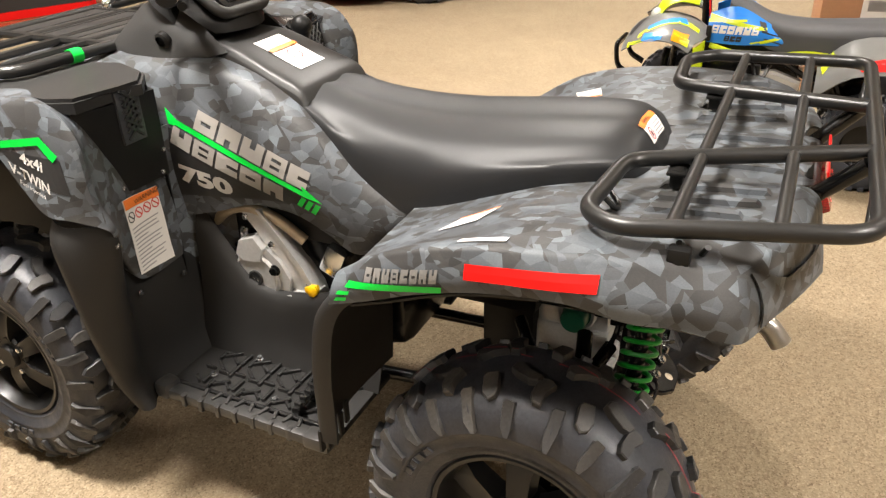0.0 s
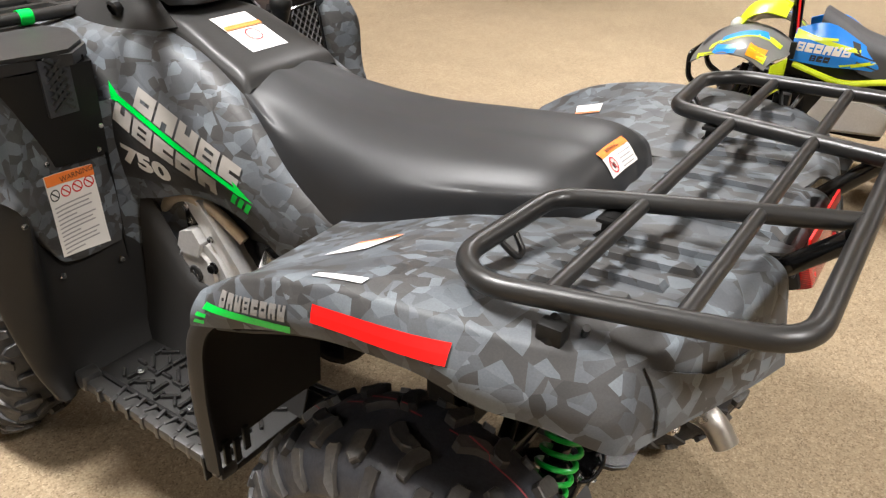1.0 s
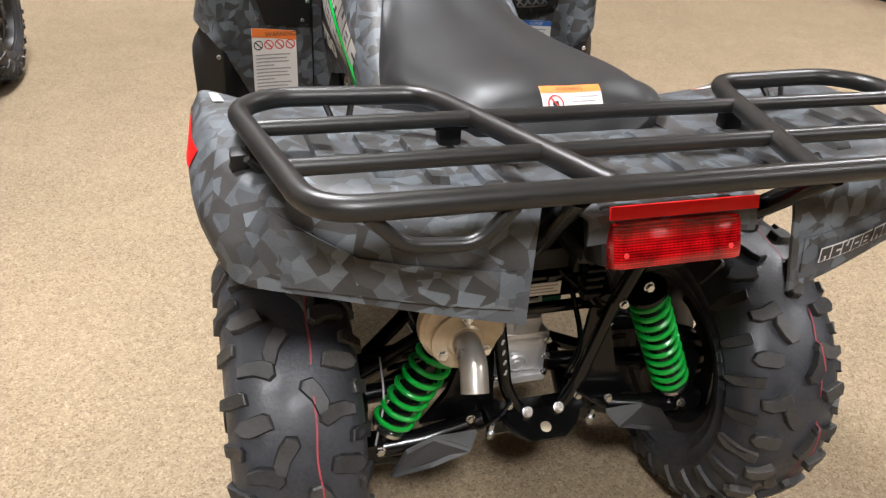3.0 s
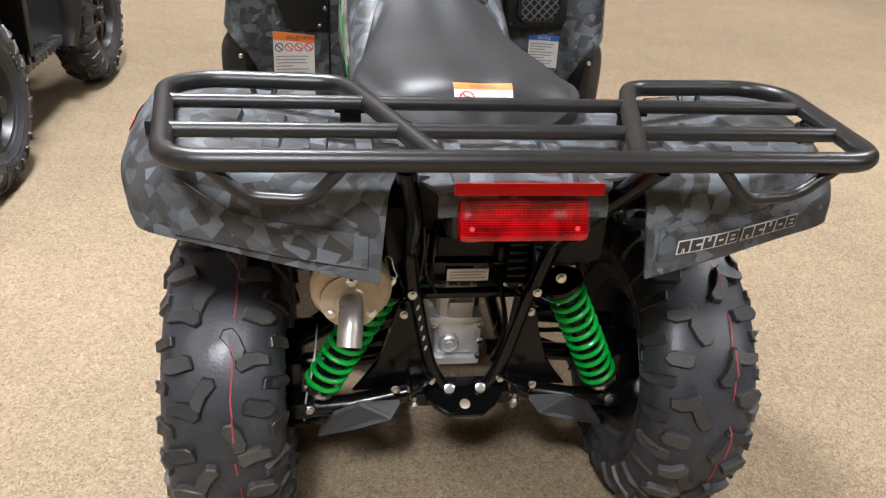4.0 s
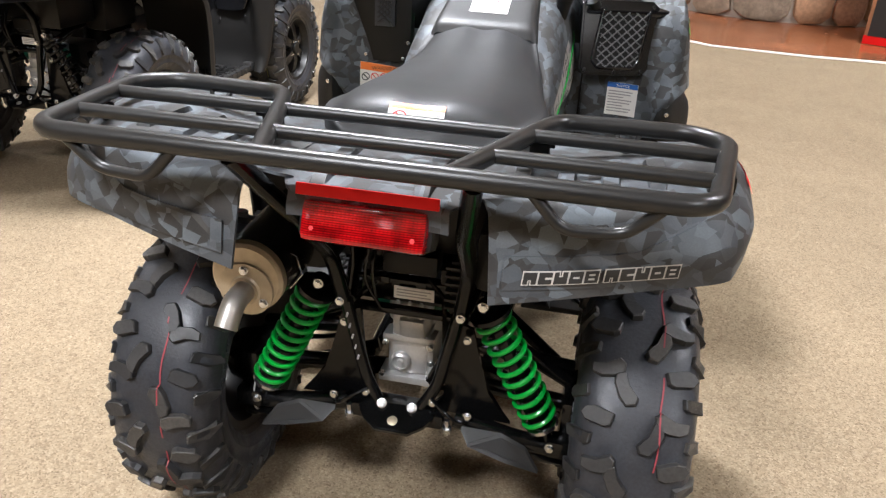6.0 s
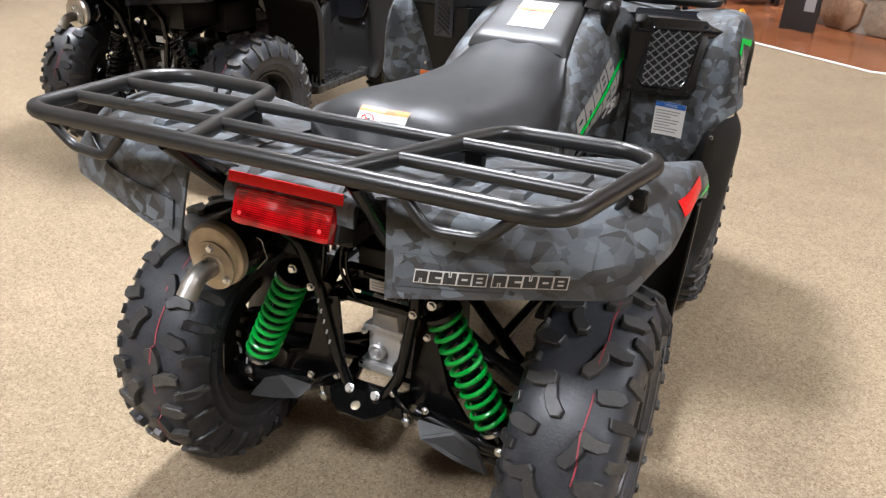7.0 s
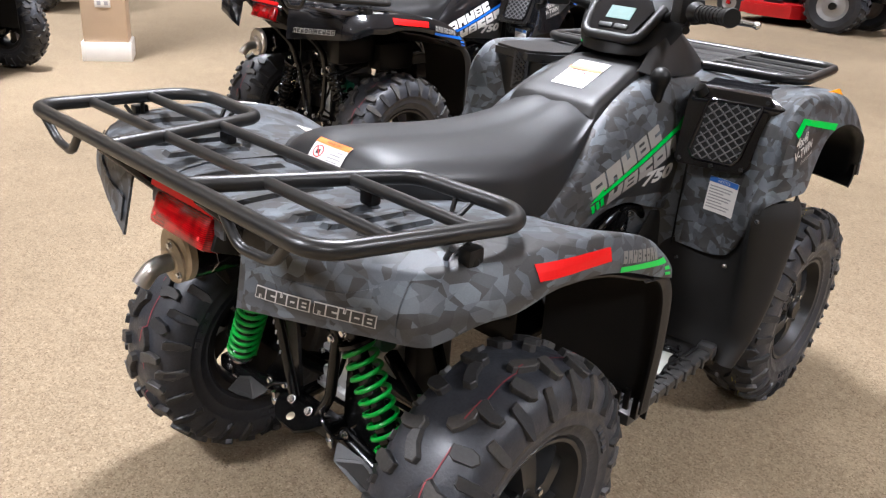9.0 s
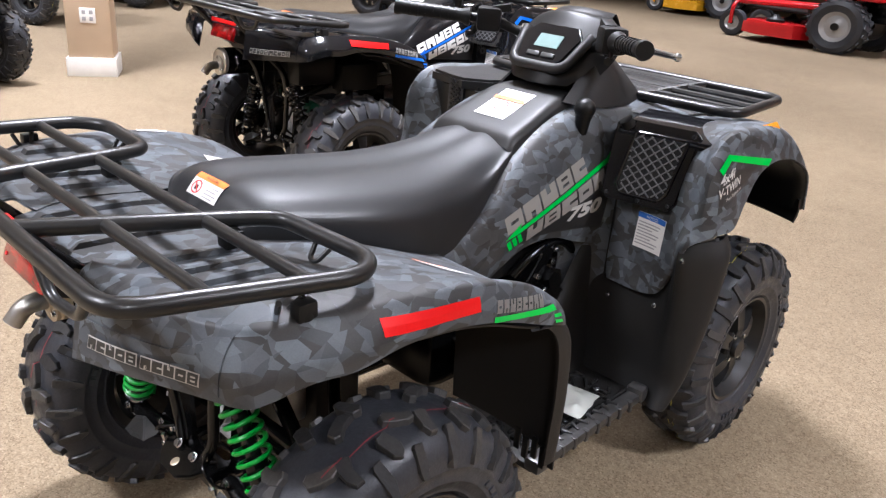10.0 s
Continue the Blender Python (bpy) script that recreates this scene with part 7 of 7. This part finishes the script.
        part("lime_flash", lay(sheets([[(X, 0.5, 0.545), (X, 0.28, 0.60), (X, 0.28, 0.588), (X, 0.48, 0.53)], [(X, 0.42, 0.515), (X, 0.25, 0.56), (X, 0.25, 0.55), (X, 0.4, 0.5)], [(X, 0.62, 0.66), (X, 0.45, 0.665), (X, 0.45, 0.655), (X, 0.62, 0.645)]], 6, 2), tp, side, 0.0028), LIME, panel, smooth=False)
        part("lime_flash", lay(sheets([[(X, 0.69, 0.6), (X, 0.78, 0.63), (X, 0.78, 0.61), (X, 0.69, 0.575)], [(X, 0.95, 0.6), (X, 1.06, 0.565), (X, 1.06, 0.55), (X, 0.96, 0.58)]], 6, 2), tf, side, 0.003), LIME, front, smooth=False)
        part("blue_flash", lay(sheets([[(X, 0.84, 0.635), (X, 0.96, 0.615), (X, 0.97, 0.59), (X, 0.85, 0.605)]], 6, 2), tf, side, 0.003), SKYBLUE, front, smooth=False)
        part("dark_flash", lay(sheets([[(s * 0.16, 0.98, 1), (s * 0.28, 1.06, 1), (s * 0.25, 1.08, 1), (s * 0.12, 1.05, 1)], [(s * 0.12, 0.68, 1), (s * 0.17, 0.8, 1), (s * 0.14, 0.8, 1), (s * 0.1, 0.68, 1)]], 6, 2), tf, (0, 0, -1), 0.003), LETTERDARK, front, smooth=False)
        part("amber_reflector", lay(sheets([[(X, 0.70, 0.615), (X, 0.79, 0.64), (X, 0.79, 0.605), (X, 0.7, 0.585)]], 4, 2), tf, side, 0.004), AMBER, front, "amber side reflector", smooth=False)
        rows = [[(s * 0.2, 0.62, z), (s * 0.3, 0.64, z), (s * 0.37, 0.655, z)] for z in (0.44, 0.5, 0.57)]
        part("arch_panel", skin(rows, 2, 2, 0.005), LIME, t, "lime panel behind the front wheel")
        bm = bmesh.new()
        tube(bm, [(s * 0.1, 0.9, 0.32), (s * 0.28, 0.92, 0.21)], 0.014)
        tube(bm, [(s * 0.1, 0.0, 0.28), (s * 0.28, 0.0, 0.205)], 0.018)
        tube(bm, [(s * 0.12, 0.86, 0.5), (s * 0.22, 0.9, 0.26)], 0.022)
        part("suspension", bm, FRAME, t)
        bm = bmesh.new()
        box(bm, (s * 0.27, 0.45, 0.20), (0.18, 0.36, 0.02), bevel=0.005)
        part("foot_well", bm, BLACK, t)
        bm = bmesh.new()
        tube(bm, fillet([(s * 0.06, 0.70, 0.80), (s * 0.14, 0.68, 0.85), (s * 0.34, 0.62, 0.86)], 0.04), 0.012)
        tube(bm, [(s * 0.24, 0.65, 0.856), (s * 0.34, 0.62, 0.86)], 0.018)
        part("handlebar", bm, BLACK, t)
    rows = []
    for y, z, w, zb in ((0.54, 0.755, 0.07, 0.70), (0.44, 0.705, 0.11, 0.60), (0.34, 0.66, 0.13, 0.535), (0.18, 0.645, 0.14, 0.52), (0.0, 0.655, 0.145, 0.54), (-0.16, 0.665, 0.14, 0.56), (-0.24, 0.64, 0.11, 0.6)):
        rows.append([(-w, y, zb), (-0.95 * w, y, z - 0.03), (-0.6 * w, y, z), (0, y, z + 0.004), (0.6 * w, y, z), (0.95 * w, y, z - 0.03), (w, y, zb)])
    part("seat", skin(rows, 4, 4), plain("grey_seat_vinyl", (0.05, 0.05, 0.053), 0.5, vary=0.1, scale=300, relief=0.1), t, "dark grey vinyl seat")
    rows = [[(x * 0.16, 0.98 - 0.06 * x * x, 0.665) for x in (-1, -0.5, 0, 0.5, 1)], [(x * 0.15, 0.92 - 0.04 * x * x, 0.735 - 0.03 * x * x) for x in (-1, -0.5, 0, 0.5, 1)], [(x * 0.12, 0.80, 0.765 - 0.04 * x * x) for x in (-1, -0.5, 0, 0.5, 1)], [(x * 0.1, 0.70, 0.75 - 0.04 * x * x) for x in (-1, -0.5, 0, 0.5, 1)]]
    part("nose", skin(rows, 4, 4, 0.006), LIME, t, "lime headlight cowl")
    for s in (1, -1):
        bm = bmesh.new()
        bmesh.ops.create_uvsphere(bm, u_segments=16, v_segments=10, radius=0.042, matrix=Matrix.Translation((s * 0.12, 0.955, 0.66)) @ Matrix.Diagonal((1.2, 0.8, 0.7, 1)))
        part("headlight", bm, CLEAR, t, "clear headlight")
    bm = bmesh.new()
    tube(bm, fillet([(-0.14, 1.08, 0.36), (-0.14, 1.18, 0.4), (-0.12, 1.2, 0.5), (0.12, 1.2, 0.5), (0.14, 1.18, 0.4), (0.14, 1.08, 0.36)], 0.04), 0.016)
    part("bumper", bm, FRAME, t)
    bm = bmesh.new()
    box(bm, (0, 0.45, 0.36), (0.2, 0.5, 0.22), bevel=0.04)
    box(bm, (0, 0.0, 0.36), (0.2, 0.3, 0.14), bevel=0.03)
    tube(bm, [(0, 0.66, 0.6), (0, 0.68, 0.82)], 0.03)
    part("engine", bm, FRAME, t)
    # Black filler boxes, added to close the gap under side panels and seat.
    for name, c, size, b in (("air_box", (0, 0.4, 0.525), (0.22, 0.5, 0.1), 0.02), ("battery_tray", (0, 0.05, 0.52), (0.2, 0.3, 0.1), 0.02)):
        bm = bmesh.new()
        box(bm, c, size, bevel=b)
        part(name, bm, BLACK, t)
    for s in (1, -1):
        bm = bmesh.new()
        prism(bm, [(0.2, 0.3), (0.42, 0.28), (0.5, 0.34), (0.46, 0.42), (0.3, 0.44), (0.18, 0.4)], 0.05, Matrix(((0, 0, s, s * 0.1), (1, 0, 0, 0), (0, 1, 0, 0), (0, 0, 0, 1))), bevel=0.012)
        part("engine_cover", bm, CASTING, t, "bare cast engine cover")
        bm = bmesh.new()
        tube(bm, fillet([(s * 0.15, 0.6, 0.54), (s * 0.16, 0.4, 0.49), (s * 0.15, 0.22, 0.53), (s * 0.13, 0.06, 0.53)], 0.06), 0.013, 8)
        part("frame_rail", bm, LIME, t, "lime frame rail under the seat")
        bm = bmesh.new()
        tube(bm, [(s * 0.13, 0.1, 0.5), (s * 0.16, 0.0, 0.32)], 0.022, 10)
        tube(bm, [(s * 0.14, 0.3, 0.5), (s * 0.13, 0.16, 0.42), (s * 0.15, 0.05, 0.4)], 0.014, 8)
        part("frame_tube", bm, FRAME, t)
    bm = bmesh.new()
    tube(bm, [(-0.05, 0.67, 0.84), (-0.1, 0.64, 0.74), (-0.12, 0.62, 0.66)], 0.006, 6)
    part("lanyard", bm, RED, t, "red safety lanyard")
    bm = bmesh.new()
    box(bm, (-0.18, 0.61, 0.6), (0.02, 0.03, 0.07), bevel=0.006)
    part("lanyard_fob", bm, BLACK, t)
    bm = bmesh.new()
    tube(bm, fillet([(-0.12, -0.12, 0.57), (-0.26, -0.28, 0.57), (0.26, -0.28, 0.57), (0.12, -0.12, 0.57)], 0.05), 0.014)
    part("grab_bar", bm, FRAME, t)
    # short front end
    for o in t.children_recursive:
        if o.name.split(".")[0] not in ("tyre", "rim"):
            for v in o.data.vertices:
                if v.co.y > 0.6:
                    v.co.y = 0.6 + (v.co.y - 0.6) * 0.74


youth_quad()


# ---- printed cartons and far quad bikes ----
def carton(at, size, label, bands):
    t = thing("carton", label, "box", at=at)
    bm = bmesh.new()
    box(bm, (0, 0, size[2] / 2), size, bevel=0.006)
    body = part("body", bm, CARDBOARD, t)
    for x, z, w, h, mat in bands:
        bm = bmesh.new()
        box(bm, (x, -size[1] / 2 - 0.002, z), (w, 0.004, h))
        part("print_bar", bm, mat, body)


carton(pose(3.3, -0.45, 0, 0, 0, -84), (0.34, 0.4, 0.6), "brown carton with a white and red printed sheet", ((0.09, 0.47, 0.15, 0.24, PAPER), (0.09, 0.40, 0.12, 0.05, REDPRINT), (0.09, 0.52, 0.1, 0.05, PRINT)))
carton(pose(3.26, 6.13, 0.006, 0, 0, -25), (1.5, 0.5, 1.2), "tall dark printed carton with a red border", ((0, 0.62, 1.44, 1.1, LETTERDARK), (0, 0.04, 1.5, 0.07, RED), (0.72, 0.6, 0.06, 1.2, RED), (0.35, 0.35, 0.4, 0.14, REDPRINT), (-0.2, 0.3, 0.5, 0.08, PRINT)))
for at in (pose(-6.15, 0.2, -SINK, 0, 0, -62), pose(-9.4, 2.2, -SINK, 0, 0, -62), pose(-9.6, 4.6, -SINK, 0, 0, 118), pose(-8.2, 7.4, -SINK, 0, 0, -60)):
    recoloured(at, BLACK_SWAPS, "glossy black four-wheel quad bike among others in the hall")
